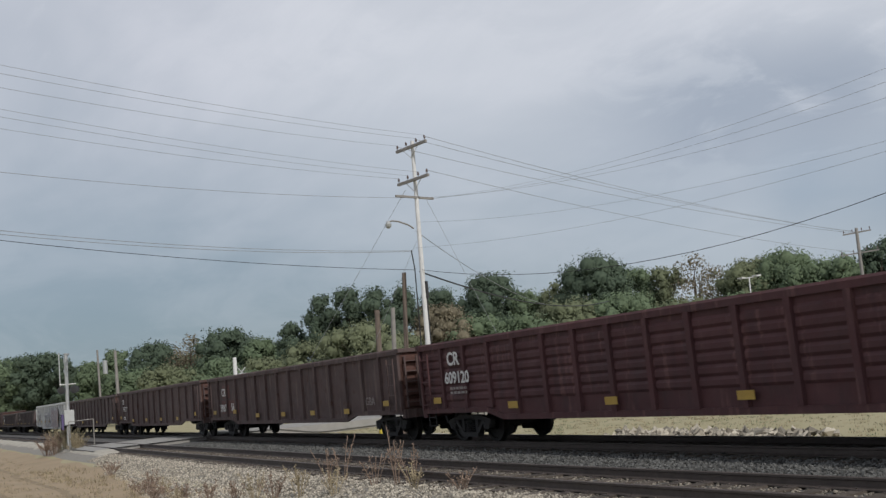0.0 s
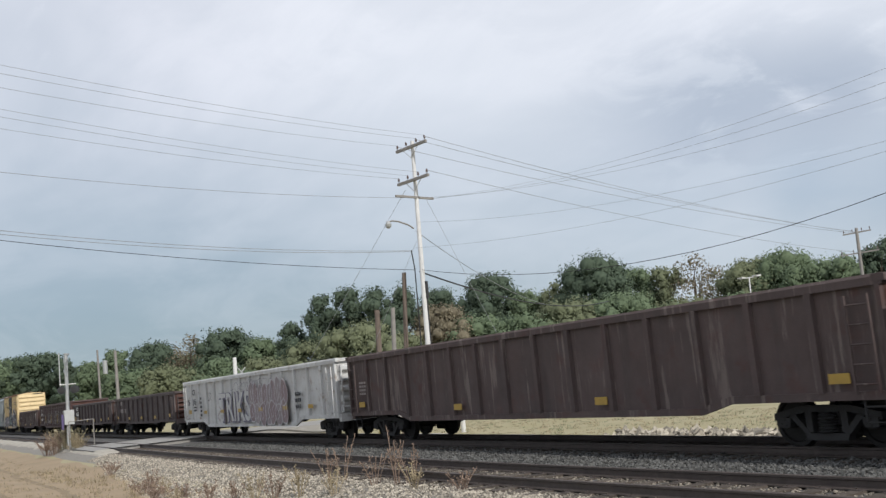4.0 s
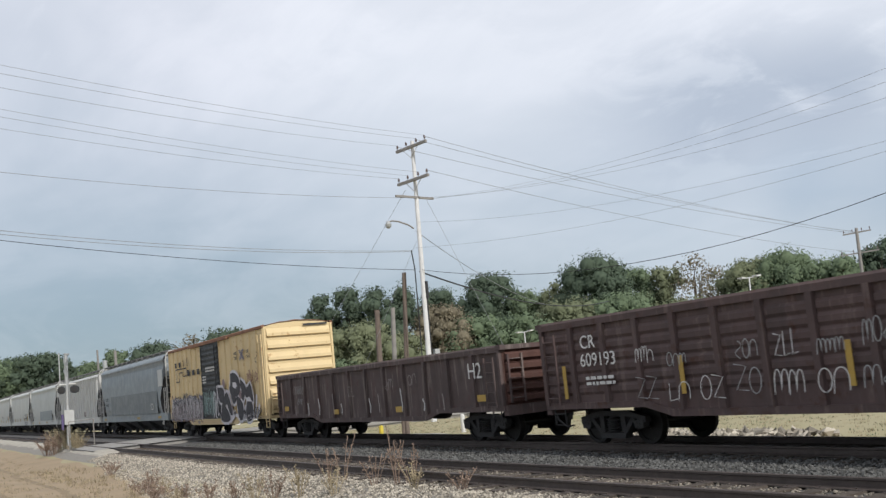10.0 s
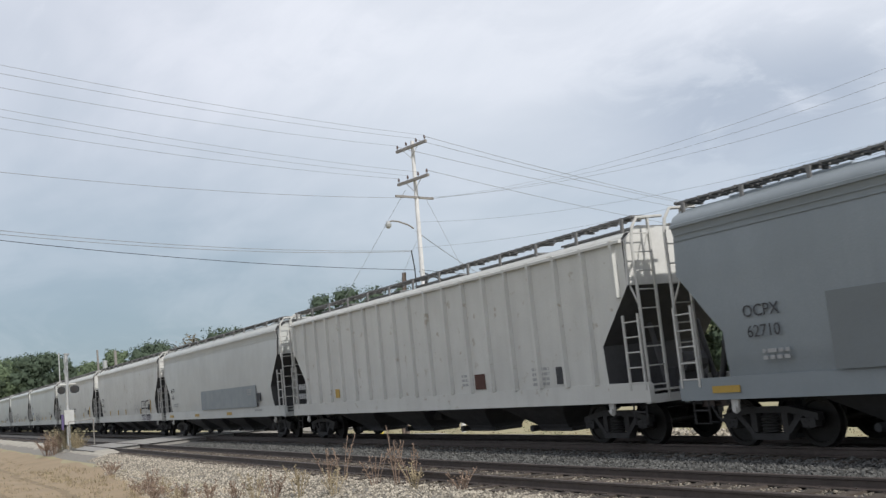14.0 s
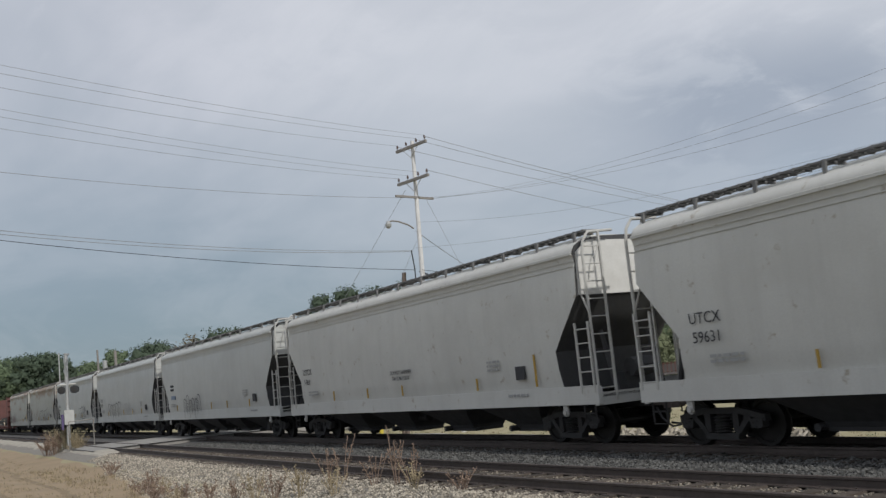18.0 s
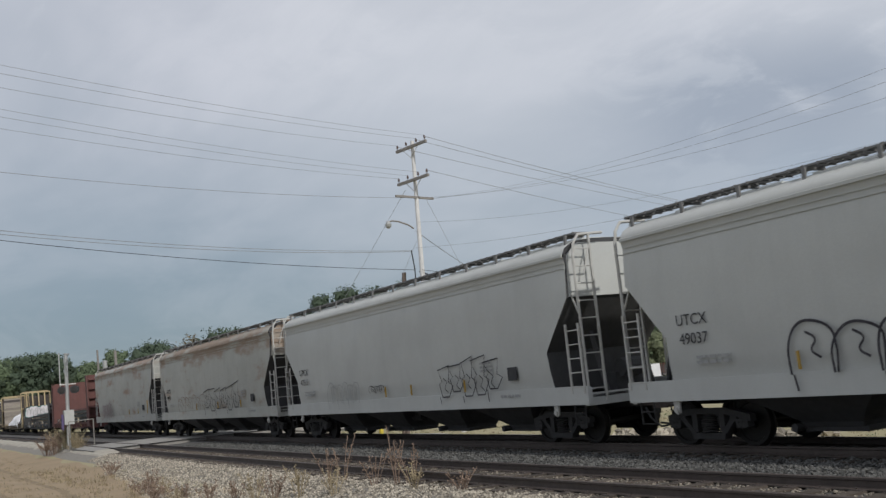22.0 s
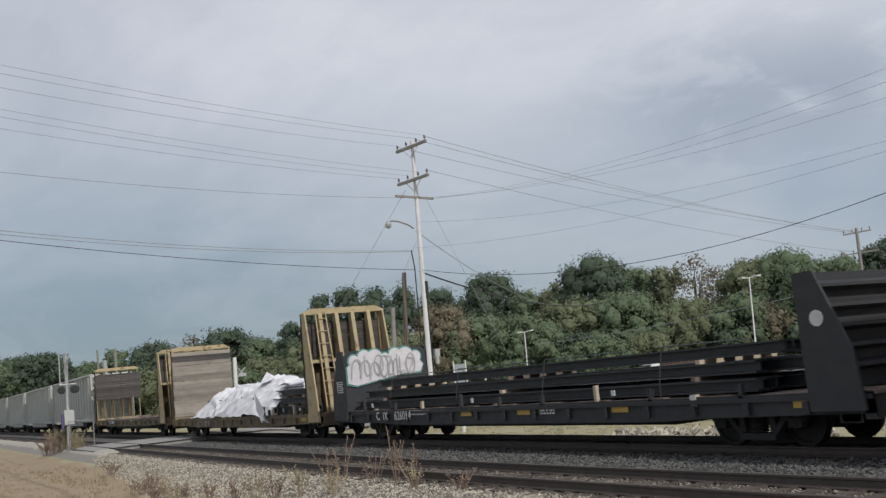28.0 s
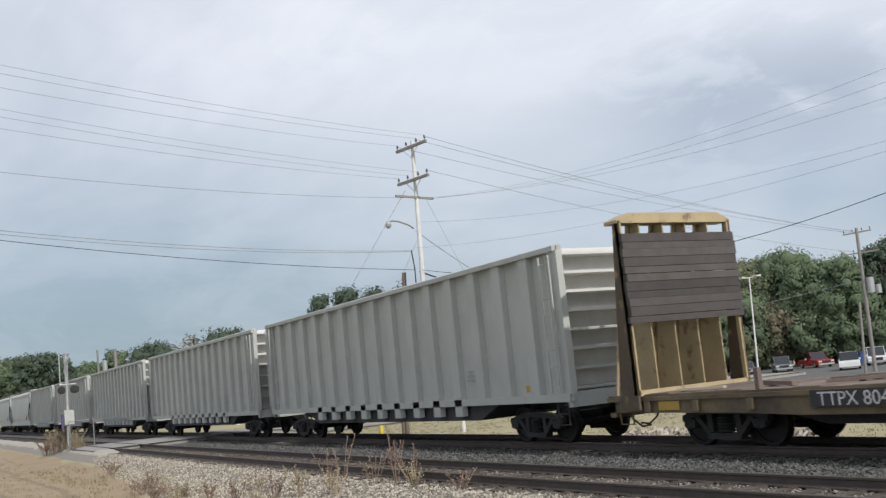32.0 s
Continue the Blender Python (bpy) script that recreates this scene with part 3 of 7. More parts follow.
def tag_strokes(seed, w, h, letters, lean=0.2):
    """Strokes of a sprayed scrawl: loops and zigzags letter by letter, as (x, z) polylines."""
    rnd = random.Random(seed)
    out = []
    cw = w / letters
    for i in range(letters):
        x0 = i * cw
        kind = rnd.choice("onmzsl")
        hh = h * rnd.uniform(0.75, 1.0)
        zb = rnd.uniform(0, h * 0.12)
        pts = []
        if kind == "o":
            pts = [(x0 + cw * (0.5 + 0.42 * math.sin(a)), zb + hh * (0.5 - 0.5 * math.cos(a))) for a in np.linspace(0, 6.6, 18)]
        elif kind in "nm":
            n = 1 if kind == "n" else 2
            pts = [(x0, zb)]
            for j in range(n):
                a0 = x0 + j * cw / n
                pts += [(a0 + cw / n * (0.5 - 0.45 * math.cos(a)), zb + hh * (0.55 + 0.45 * math.sin(a))) for a in np.linspace(0, 3.14, 9)]
                pts += [(a0 + cw / n * 0.95, zb + hh * 0.1)]
        elif kind == "z":
            pts = [(x0, zb + hh), (x0 + cw * 0.9, zb + hh * 0.9), (x0 + cw * 0.1, zb + hh * 0.1), (x0 + cw, zb + hh * 0.05)]
        elif kind == "s":
            pts = [(x0 + cw * (0.5 + 0.4 * math.sin(a * 1.9)), zb + hh * (1 - a / 3.6)) for a in np.linspace(0, 3.6, 16)]
        else:
            pts = [(x0 + cw * 0.2, zb + hh), (x0 + cw * 0.25, zb), (x0 + cw * 0.9, zb + hh * 0.1)]
        out.append([(px + lean * pz * 0.3, pz) for px, pz in pts])
    return out


def brush(pts, rounds=3):
    """Rounds the corners of a stroke."""
    for _ in range(rounds):
        out = [pts[0]]
        for (a, b), (c, d) in zip(pts, pts[1:]):
            out += [(a * 0.75 + c * 0.25, b * 0.75 + d * 0.25), (a * 0.25 + c * 0.75, b * 0.25 + d * 0.75)]
        pts = out + [pts[-1]]
    return pts


def graffiti(car, x, z, w, h, letters, seed, mat=SPRAYBLACK, width=0.05, y=-HALF, double=0, label=""):
    s = Solid()
    for pts in tag_strokes(seed, w, h, letters):
        s.ribbon([(x + a, z + b) for a, b in pts], width, y)
    for k in range(double):
        for pts in tag_strokes(seed + 7 + k, w * 0.9, h * 0.6, letters + 2):
            s.ribbon([(x + 0.05 * w + a, z + 0.15 * h + b) for a, b in pts], width * 0.8, y, 0.008)
    part("graffiti", s, mat, car, label)


def throwup(car, x, z, w, h, letters, seed, mat, width=0.04, y=-1.602, soft=True, drop=0.25, label="sprayed outlined letters"):
    """A row of outlined letters, bulging or angular, with inner strokes and drips that run down on to the sill."""
    rnd = random.Random(seed)
    cw = w / letters
    for i in range(letters):
        s = Solid()
        s.strokes = 5 * i
        x0, x1 = x + i * cw - 0.06, x + (i + 1) * cw + 0.05
        top, bot = z + h * rnd.uniform(0.82, 1.05), z + drop * h * rnd.uniform(0.6, 1.2)
        lean = rnd.uniform(-0.1, 0.12)
        if soft:
            pts = [(x0, bot), (x0 - 0.03, (bot + top) / 2), (x0 + cw * 0.15 + lean, top - 0.08 * h), (x0 + cw * 0.5 + lean, top), (x1 - cw * 0.1 + lean, top - 0.12 * h), (x1, (bot + top) / 2 + rnd.uniform(-0.15, 0.1)), (x1 - 0.05, bot)]
            pts = brush(pts, 2)
        else:
            pts = [(x0 + cw * 0.3, bot), (x0 + cw * 0.1, bot + (top - bot) * 0.45), (x0 + cw * 0.35, bot + (top - bot) * 0.55), (x0 + rnd.uniform(-0.1, 0.1), top - 0.05), (x1 - cw * 0.1, top + rnd.uniform(-0.05, 0.12)), (x1 - cw * 0.25, (top + bot) / 2), (x1 + 0.08, (top + bot) / 2 - 0.1), (x1 - cw * 0.3, bot), (x0 + cw * 0.3, bot)]
        s.ribbon(pts, width, y)
        mx, mz = (x0 + x1) / 2 + lean, bot + (top - bot) * rnd.uniform(0.35, 0.6)
        inner = [(mx - cw * 0.15, mz + 0.15 * h), (mx + cw * 0.12, mz + 0.05 * h), (mx - cw * 0.1, mz - 0.1 * h), (mx + cw * 0.16, mz - 0.2 * h)]
        s.ribbon(brush(inner, 2) if soft else inner, width * 0.9, y)
        if i % 2 == 0:
            s.ribbon([(x0 + 0.05, bot), (x0 + 0.1, z)], width * 0.9, y)
        part("graffiti", s, mat, car, label)


def bubbles(car, x, z, w, h, count, seed, fill, line, y, label):
    """Overlapping tall bubble letters: a filled rounded body, a pale outline and an inner stroke."""
    rnd = random.Random(seed)
    for i in range(count):
        cx, cz = x + (i + 0.5) * w / count + rnd.uniform(-0.05, 0.05), z + h * rnd.uniform(0.42, 0.58)
        rx, rz, p = 0.62 * w / count * rnd.uniform(0.85, 1.15), h * rnd.uniform(0.40, 0.52), rnd.uniform(0, 6)
        loop = [(cx + rx * math.cos(a) * (1 + 0.14 * math.sin(2 * a + p)), cz + rz * math.sin(a) * (1 + 0.10 * math.sin(3 * a + p))) for a in np.linspace(0, 6.2832, 25)]
        d = 0.0012 * (i % 5)
        part("graffiti_fill", Solid().prism(loop[:-1], "y", y - d - 0.001, y), fill[i % len(fill)], car, label)
        s = Solid()
        s.strokes = i * 3
        s.ribbon(loop, 0.035, y - d - 0.003)
        part("graffiti_outline", s, line, car)
        s = Solid()
        s.ribbon(brush([(cx - rx * 0.4, cz - rz * 0.5), (cx + rx * 0.3, cz - rz * 0.2), (cx - rx * 0.2, cz + rz * 0.2), (cx + rx * 0.3, cz + rz * 0.6)]), 0.03, y - d - 0.003)
        part("graffiti_stroke", s, line, car)


def car_root(name, label, front, rear, group="freight train"):
    car = thing(name, label, "rail car", group)
    MOVERS.append((car, (front + rear) / 2, 0.0))
    return car, front - rear


def gondola(front, rear, top, mat, label, ribs=13, corrugated=False, low=0.66, low_end=0.86, end_mat=RUSTPLATE, rib_mat=None, marks=6, cap=None):
    """An open gondola: sheets with posts between a top chord and a fish-bellied sill, and corrugated ends."""
    car, L = car_root("gondola_car", label, front, rear)
    h = L / 2
    running_gear(car, L, 1.8, 0.3)
    rib_mat = rib_mat or mat
    for k in (-1, 1):
        y = 1.48 * k
        outline = [(-h, low_end), (-h + 3.5, low_end), (-h + 4.3, low), (h - 4.3, low), (h - 3.5, low_end), (h, low_end), (h, top), (-h, top)]
        part("side_sheet", Solid().prism(outline, "y", y - 0.01, y + 0.01), mat, car)
        part("top_chord", Solid().prism([(y - 0.09, top), (y - 0.06, top + 0.05), (y + 0.06, top + 0.05), (y + 0.09, top), (y + 0.09, top - 0.13), (y - 0.09, top - 0.13)], "x", -h - 0.02, h + 0.02), cap or mat, car)
        s = Solid()
        for (xa, za), (xb, zb) in zip(outline[:6], outline[1:6]):
            s.prism([(xa, za), (xb, zb), (xb, zb + 0.14), (xa, za + 0.14)], "y", y + 0.012 * k, y + 0.075 * k)
        part("side_sill", s, mat, car)
        for i in range(ribs + 2):
            x = -h + 0.06 + i * (L - 0.12) / (ribs + 1)
            b = low_end + 0.13 if abs(x) > h - 3.9 else low + 0.13
            w = 0.085 if 0 < i < ribs + 1 else 0.06
            prof = [(x - w, y), (x - w * 0.8, y + 0.10 * k), (x + w * 0.8, y + 0.10 * k), (x + w, y)]
            part("post", Solid().prism(prof, "z", b, top - 0.12), rib_mat, car)
        if corrugated:
            n = 6
            for i in range(ribs + 1):
                x0 = -h + 0.06 + i * (L - 0.12) / (ribs + 1) + 0.1
                x1 = x0 + (L - 0.12) / (ribs + 1) - 0.2
                prof = []
                for j in range(n):
                    zc = low_end + 0.3 + (j + 0.5) * (top - low_end - 0.55) / n
                    prof += [(y + 0.012 * k, zc - 0.11), (y + 0.05 * k, zc - 0.05), (y + 0.05 * k, zc + 0.05), (y + 0.012 * k, zc + 0.11)]
                part("corrugated_panel", Solid().prism(prof + [(y + 0.002 * k, prof[-1][1]), (y + 0.002 * k, prof[0][1])], "x", x0, x1), mat, car)
        x = k * (h - 0.02)
        es = part("end_sheet", Solid().box(x - 0.02, x + 0.02, -1.5, 1.5, low_end, top), end_mat, car)
        for j in range(5):
            zc = low_end + 0.3 + j * (top - low_end - 0.4) / 4.6
            part("end_rib", Solid().prism([(x, zc - 0.13), (x + 0.13 * k, zc - 0.06), (x + 0.13 * k, zc + 0.06), (x, zc + 0.13)], "y", -1.42, 1.42), end_mat, es)
        part("end_cap", Solid().box(x - 0.12, x + 0.12, -1.58, 1.58, top - 0.08, top + 0.04), cap or mat, car)
        part("end_sill", Solid().box(x - 0.1, x + 0.1, -1.5, 1.5, low_end - 0.12, low_end + 0.14), mat, car)
        for kk in (-1, 1):
            make_ladder(car, k * (h - 0.45), 1.64 * kk, low_end + 0.1, top - 0.25, 0.44, "x", rib_mat, rungs=5)
            make_ladder(car, k * (h + 0.16), 1.2 * kk, low_end + 0.2, top - 0.2, 0.42, "y", rib_mat, rungs=5)
            stirrup(car, k * (h - 0.45), 1.5 * kk)
    part("floor", Solid().box(-h + 0.03, h - 0.03, -1.465, 1.465, 1.02, 1.1), SOOT, car)
    part("brake_wheel", Solid().lathe([(0.26, -0.02), (0.28, 0), (0.26, 0.02)], (h + 0.3, 0.55, top - 0.6), (1, 0, 0), 14).cyl((h, 0.55, top - 0.6), (h + 0.3, 0.55, top - 0.6), 0.03), DARKSTEEL, car)
    for i in range(marks):
        x = -h + 0.8 + i * (L - 2.0) / max(1, marks - 1)
        plate(car, x, (low_end if abs(x) > h - 4 else low) + 0.28, 0.42, 0.17)
    return car, L


def boxcar(front, rear, top=4.66):
    car, L = car_root("boxcar", "yellow steel boxcar with black door covered in graffiti", front, rear)
    h = L / 2
    lo = 0.86
    running_gear(car, L, 1.7, 0.5)
    for k in (-1, 1):
        y = 1.53 * k
        part("side_wall", Solid().box(-h, h, min(y, y - 0.03 * k), max(y, y - 0.03 * k), lo, top - 0.02), YELLOW, car)
        part("side_sill", Solid().prism([(-h, lo + 0.1), (-h + 3.4, lo + 0.1), (-h + 4.2, lo - 0.2), (h - 4.2, lo - 0.2), (h - 3.4, lo + 0.1), (h, lo + 0.1), (h, lo + 0.22), (-h, lo + 0.22)], "y", y, y + 0.05 * k), YELLOW, car)
        for i in range(8):
            for a, b in ((-h, -1.55), (1.55, h)):
                x = a + 0.06 + i * (b - a - 0.12) / 7
                part("post", Solid().prism([(x - 0.07, y), (x - 0.04, y + 0.055 * k), (x + 0.04, y + 0.055 * k), (x + 0.07, y)], "z", lo + 0.2, top - 0.06), YELLOW, car)
        door = Solid().box(-1.52, 1.52, min(y, y + 0.07 * k), max(y, y + 0.07 * k), lo + 0.08, top - 0.1)
        d = part("door", door, BLACKDOOR, car, "black corrugated sliding door")
        for j in range(14):
            z = lo + 0.2 + j * (top - lo - 0.4) / 14
            part("door_rib", Solid().prism([(y + 0.07 * k, z), (y + 0.11 * k, z + 0.05), (y + 0.11 * k, z + 0.12), (y + 0.07 * k, z + 0.17)], "x", -1.42, 1.42), BLACKDOOR, d)
        part("door_track", Solid().box(-3.2, 3.2, min(y, y + 0.14 * k), max(y, y + 0.14 * k), top - 0.1, top + 0.0), BOXROOF, car)
        part("door_sill", Solid().box(-3.2, 3.2, min(y, y + 0.12 * k), max(y, y + 0.12 * k), lo, lo + 0.07), YELLOW, car)
        for j in range(2):
            part("lock_bar", Solid().cyl((-1.15 + j * 2.3, y + 0.14 * k, lo + 0.15), (-1.15 + j * 2.3, y + 0.14 * k, top - 0.2), 0.025, n=6), BLACKDOOR, d)
        part("eave", Solid().prism([(y - 0.04 * k, top - 0.05), (y + 0.07 * k, top - 0.05), (y + 0.07 * k, top + 0.06), (y - 0.04 * k, top + 0.10)], "x", -h, h), BOXROOF, car)
        x = k * h
        e = Solid().box(min(x, x - 0.03 * k), max(x, x - 0.03 * k), -1.52, 1.52, lo, top)
        e.prism([(-1.52, top), (1.52, top), (0.8, top + 0.16), (0, top + 0.2), (-0.8, top + 0.16)], "x", min(x, x - 0.03 * k), max(x, x - 0.03 * k))
        ew = part("end_wall", e, YELLOW, car, "bright yellow corrugated end")
        for j in range(7):
            z = lo + 0.42 + j * 0.5
            part("end_rib", Solid().prism([(x, z - 0.06), (x + 0.10 * k, z - 0.03), (x + 0.09 * k, z + 0.10), (x, z + 0.30)], "y", -1.42, 1.42), YELLOW, ew)
        for kk in (-1, 1):
            part("corner_post", Solid().bar(x - 0.06, x + 0.06, 1.5 * kk - 0.05, 1.5 * kk + 0.05, lo, top), YELLOW, car)
            make_ladder(car, k * (h - 0.32), 1.63 * kk, lo + 0.15, 2.2 if kk * k > 0 else top - 0.3, 0.42, "x", YELLOW, rungs=5)
            make_ladder(car, k * (h + 0.13), 1.2 * kk, lo + 0.15, 2.0, 0.42, "y", YELLOW, rungs=4)
            stirrup(car, k * (h - 0.32), 1.5 * kk, YELLOW)
        part("end_platform", Solid().box(x, x + 0.3 * k, -0.9, 0.9, lo + 0.14, lo + 0.18), GRATE, car)
    roof = Solid().prism([(-1.56, top + 0.05), (-0.8, top + 0.18), (0, top + 0.22), (0.8, top + 0.18), (1.56, top + 0.05), (0.8, top + 0.12), (0, top + 0.16), (-0.8, top + 0.12)], "x", -h, h)
    for i in range(15):
        x = -h + 0.3 + i * (L - 0.6) / 14
        roof.prism([(-1.54, top + 0.06), (0, top + 0.26), (1.54, top + 0.06), (0, top + 0.2)], "x", x - 0.05, x + 0.05)
    part("roof", roof, BOXROOF, car)
    part("floor", Solid().box(-h, h, -1.5, 1.5, 0.98, 1.06), DARKSTEEL, car)
    # emblem: a stepped outline of two rails, drawn as plain strokes, and lettering
    y = -1.6
    s = Solid()
    for pts in ([(-6.45, 2.95), (-6.45, 3.62), (-4.25, 3.62), (-4.25, 3.22), (-5.0, 3.22), (-5.0, 3.42), (-5.75, 3.42), (-5.75, 2.95), (-6.45, 2.95)],):
        for a, b in zip(pts, pts[1:]):
            s.ribbon([a, b], 0.06, y)
    for x, w, z0, z1 in ((-6.55, 0.3, 3.72, 3.98), (-5.75, 0.34, 3.72, 3.98), (-4.85, 0.1, 3.72, 4.06), (-4.1, 0.1, 3.72, 4.16), (-4.1, 0.42, 3.18, 3.5), (-3.2, 0.42, 3.18, 3.46), (-2.3, 0.42, 3.18, 3.46)):
        s.box(x, x + w, y - 0.008, y, z0, z1)
    part("emblem", s, BLACKLETTER, car)
    for text, x, z in (("next", 3.97, 3.74), ("load", 4.0, 3.53), ("any", 5.76, 3.74), ("road", 5.72, 3.52)):
        lettering(car, text, x, z, 0.27, BLACKLETTER, y)
    cross = Solid()
    for o in (-0.07, 0.07):
        cross.ribbon([(4.84 + o, 3.48), (5.34 + o, 3.92)], 0.075, y).ribbon([(4.84 + o, 3.92), (5.34 + o, 3.48)], 0.075, y, 0.009)
    part("cross_emblem", cross, SPRAYGREY, car)
    small_print(car, -0.5, 3.35, 2, 1.5, LETTER, -1.66, 0.08)
    small_print(car, -1.1, 2.95, 3, 0.6, LETTER, -1.66, 0.08)
    part("small_print", Solid().box(h + 0.095, h + 0.1, 0.2, 1.3, top - 0.05, top + 0.03), BLACKLETTER, car)
    # wild block letters: angular black slabs, each on a ragged white edging
    slabs = (((1.35, 2.35), (2.3, 2.32), (2.22, 1.72), (1.62, 1.7), (1.42, 2.0)),
             ((2.0, 1.6), (2.65, 2.13), (3.0, 1.87), (3.45, 1.11), (3.0, 1.13), (2.64, 1.7), (2.27, 1.17), (1.8, 1.17)),
             ((1.7, 1.15), (2.34, 1.5), (2.98, 1.12), (2.95, 0.8), (1.76, 0.8)),
             ((3.52, 2.88), (3.99, 2.92), (4.45, 2.76), (4.71, 2.47), (4.62, 2.09), (4.23, 1.95), (3.46, 2.0), (3.27, 2.31), (3.49, 2.48)),
             ((3.43, 1.97), (3.95, 1.97), (4.16, 1.76), (3.74, 1.56), (3.5, 1.77)),
             ((4.22, 1.88), (4.76, 1.71), (5.02, 1.46), (4.91, 0.98), (4.59, 0.8), (4.33, 1.08), (4.26, 1.5)),
             ((4.92, 2.58), (5.52, 2.32), (5.5, 2.07), (5.27, 1.9), (5.12, 1.68), (4.91, 1.89), (5.02, 2.11), (4.84, 2.28)),
             ((5.55, 2.16), (5.96, 2.27), (6.2, 2.4), (6.45, 1.74), (6.35, 1.6), (6.0, 1.88), (5.68, 1.81), (5.5, 1.88)),
             ((5.67, 1.59), (6.3, 1.57), (6.28, 1.03), (6.03, 0.84), (5.48, 0.81), (5.52, 1.34)))
    for i, pts in enumerate(slabs):
        cx, cz = sum(p[0] for p in pts) / len(pts), sum(p[1] for p in pts) / len(pts)
        loop = brush([(cx + 1.13 * (a - cx), max(0.78, cz + 1.13 * (b - cz))) for a, b in list(pts) + [pts[0]]], 1)
        edge = Solid()
        edge.strokes = i * 2
        edge.ribbon([(a + 0.03 * noise.noise((a * 6, b * 6, 1)), b + 0.04 * noise.noise((a * 6, b * 6, 8))) for a, b in loop], 0.24, -1.646)
        part("graffiti_outline", edge, SPRAYWHITE, car, "white sprayed edging")
        part("graffiti_fill", Solid().prism(loop[:-1], "y", -1.672 - 0.0008 * i, -1.668), SPRAYBLACK, car, "black sprayed letter slab")
    part("graffiti_fill", Solid().prism([(3.78, 2.54), (4.18, 2.53), (4.39, 2.37), (4.16, 2.25), (3.74, 2.33)], "y", -1.682, -1.676), SPRAYWHITE, car)
    for a, b, c, d in ((3.0, 0.8, 3.9, 1.25), (4.5, 0.8, 3.6, 1.2), (5.0, 0.8, 5.3, 1.5), (6.4, 0.85, 6.9, 1.9), (2.9, 2.0, 3.3, 2.6), (6.7, 0.9, 7.2, 1.5)):
        part("graffiti_smear", Solid().ribbon([(a, b), ((a + c) / 2 + 0.1, (b + d) / 2), (c, d)], 0.2, -1.644), SPRAYWHITE, car)
    for x, z in ((3.3, 1.35), (4.75, 1.95), (2.35, 2.55)):
        part("graffiti_smear", Solid().lathe([(0.02, 0), (0.2, 0.001), (0.02, 0.003)], (x, -1.668, z), (0, -1, 0), 12), SPRAYMAUVE, car)
    graffiti(car, 5.0, 0.85, 1.3, 0.25, 5, 6, SPRAYWHITE, 0.025, -1.69)
    graffiti(car, 4.9, 0.85, 2.6, 0.5, 6, 16, SPRAYBLACK, 0.05, -1.672, 1)
    for i, (mt, wd, n, zz) in enumerate(((SPRAYDUSK, 0.30, 11, 1.2), (SPRAYBROWN, 0.16, 9, 0.7), (SPRAYGREY, 0.16, 12, 1.25), (SPRAYBLACK, 0.14, 12, 1.2), (SPRAYWHITE, 0.08, 16, 1.25), (SPRAYBLACK, 0.07, 15, 1.4), (SPRAYWHITE, 0.05, 18, 1.15), (SPRAYDUSK, 0.06, 13, 1.0))):
        graffiti(car, -h + 0.2 + 0.07 * (i % 3), 0.85, 6.25, zz, n, 3 + 5 * i, mt, wd, -1.596 - 0.008 * i, 1)
    graffiti(car, -1.3, 1.0, 2.1, 1.4, 6, 21, PALETEAL, 0.035, -1.662, 1)
    graffiti(car, -1.2, 1.1, 1.9, 1.2, 7, 27, PALETEAL, 0.028, -1.668)
    graffiti(car, 0.5, 0.9, 0.9, 1.5, 3, 22, SPRAYWHITE, 0.12, -1.663)
    graffiti(car, 5.6, 2.35, 1.6, 0.65, 6, 36, SPRAYBROWN, 0.03, -1.604, 1)
    graffiti(car, h - 1.2, 3.2, 0.5, 0.6, 1, 34, BLACKLETTER, 0.03, -1.604)
    plate(car, -h + 0.5, 1.0, 0.5, 0.16, y=-1.612)
    plate(car, h - 1.2, 1.0, 0.5, 0.16, y=-1.612)
    return car, L


def hopper_profile(bulge=1.0):
    """Half outline of a covered hopper's body, (y, z) from the sill to the roof's middle."""
    return [(1.44, 1.22), (1.53, 1.75), (1.56, 2.2), (1.575, 2.6), (1.57, 3.4), (1.53, 4.0), (1.50, 4.14), (1.55, 4.33), (1.575, 4.38), (1.47, 4.56), (1.22, 4.71), (0.7, 4.78), (0.0, 4.8)]


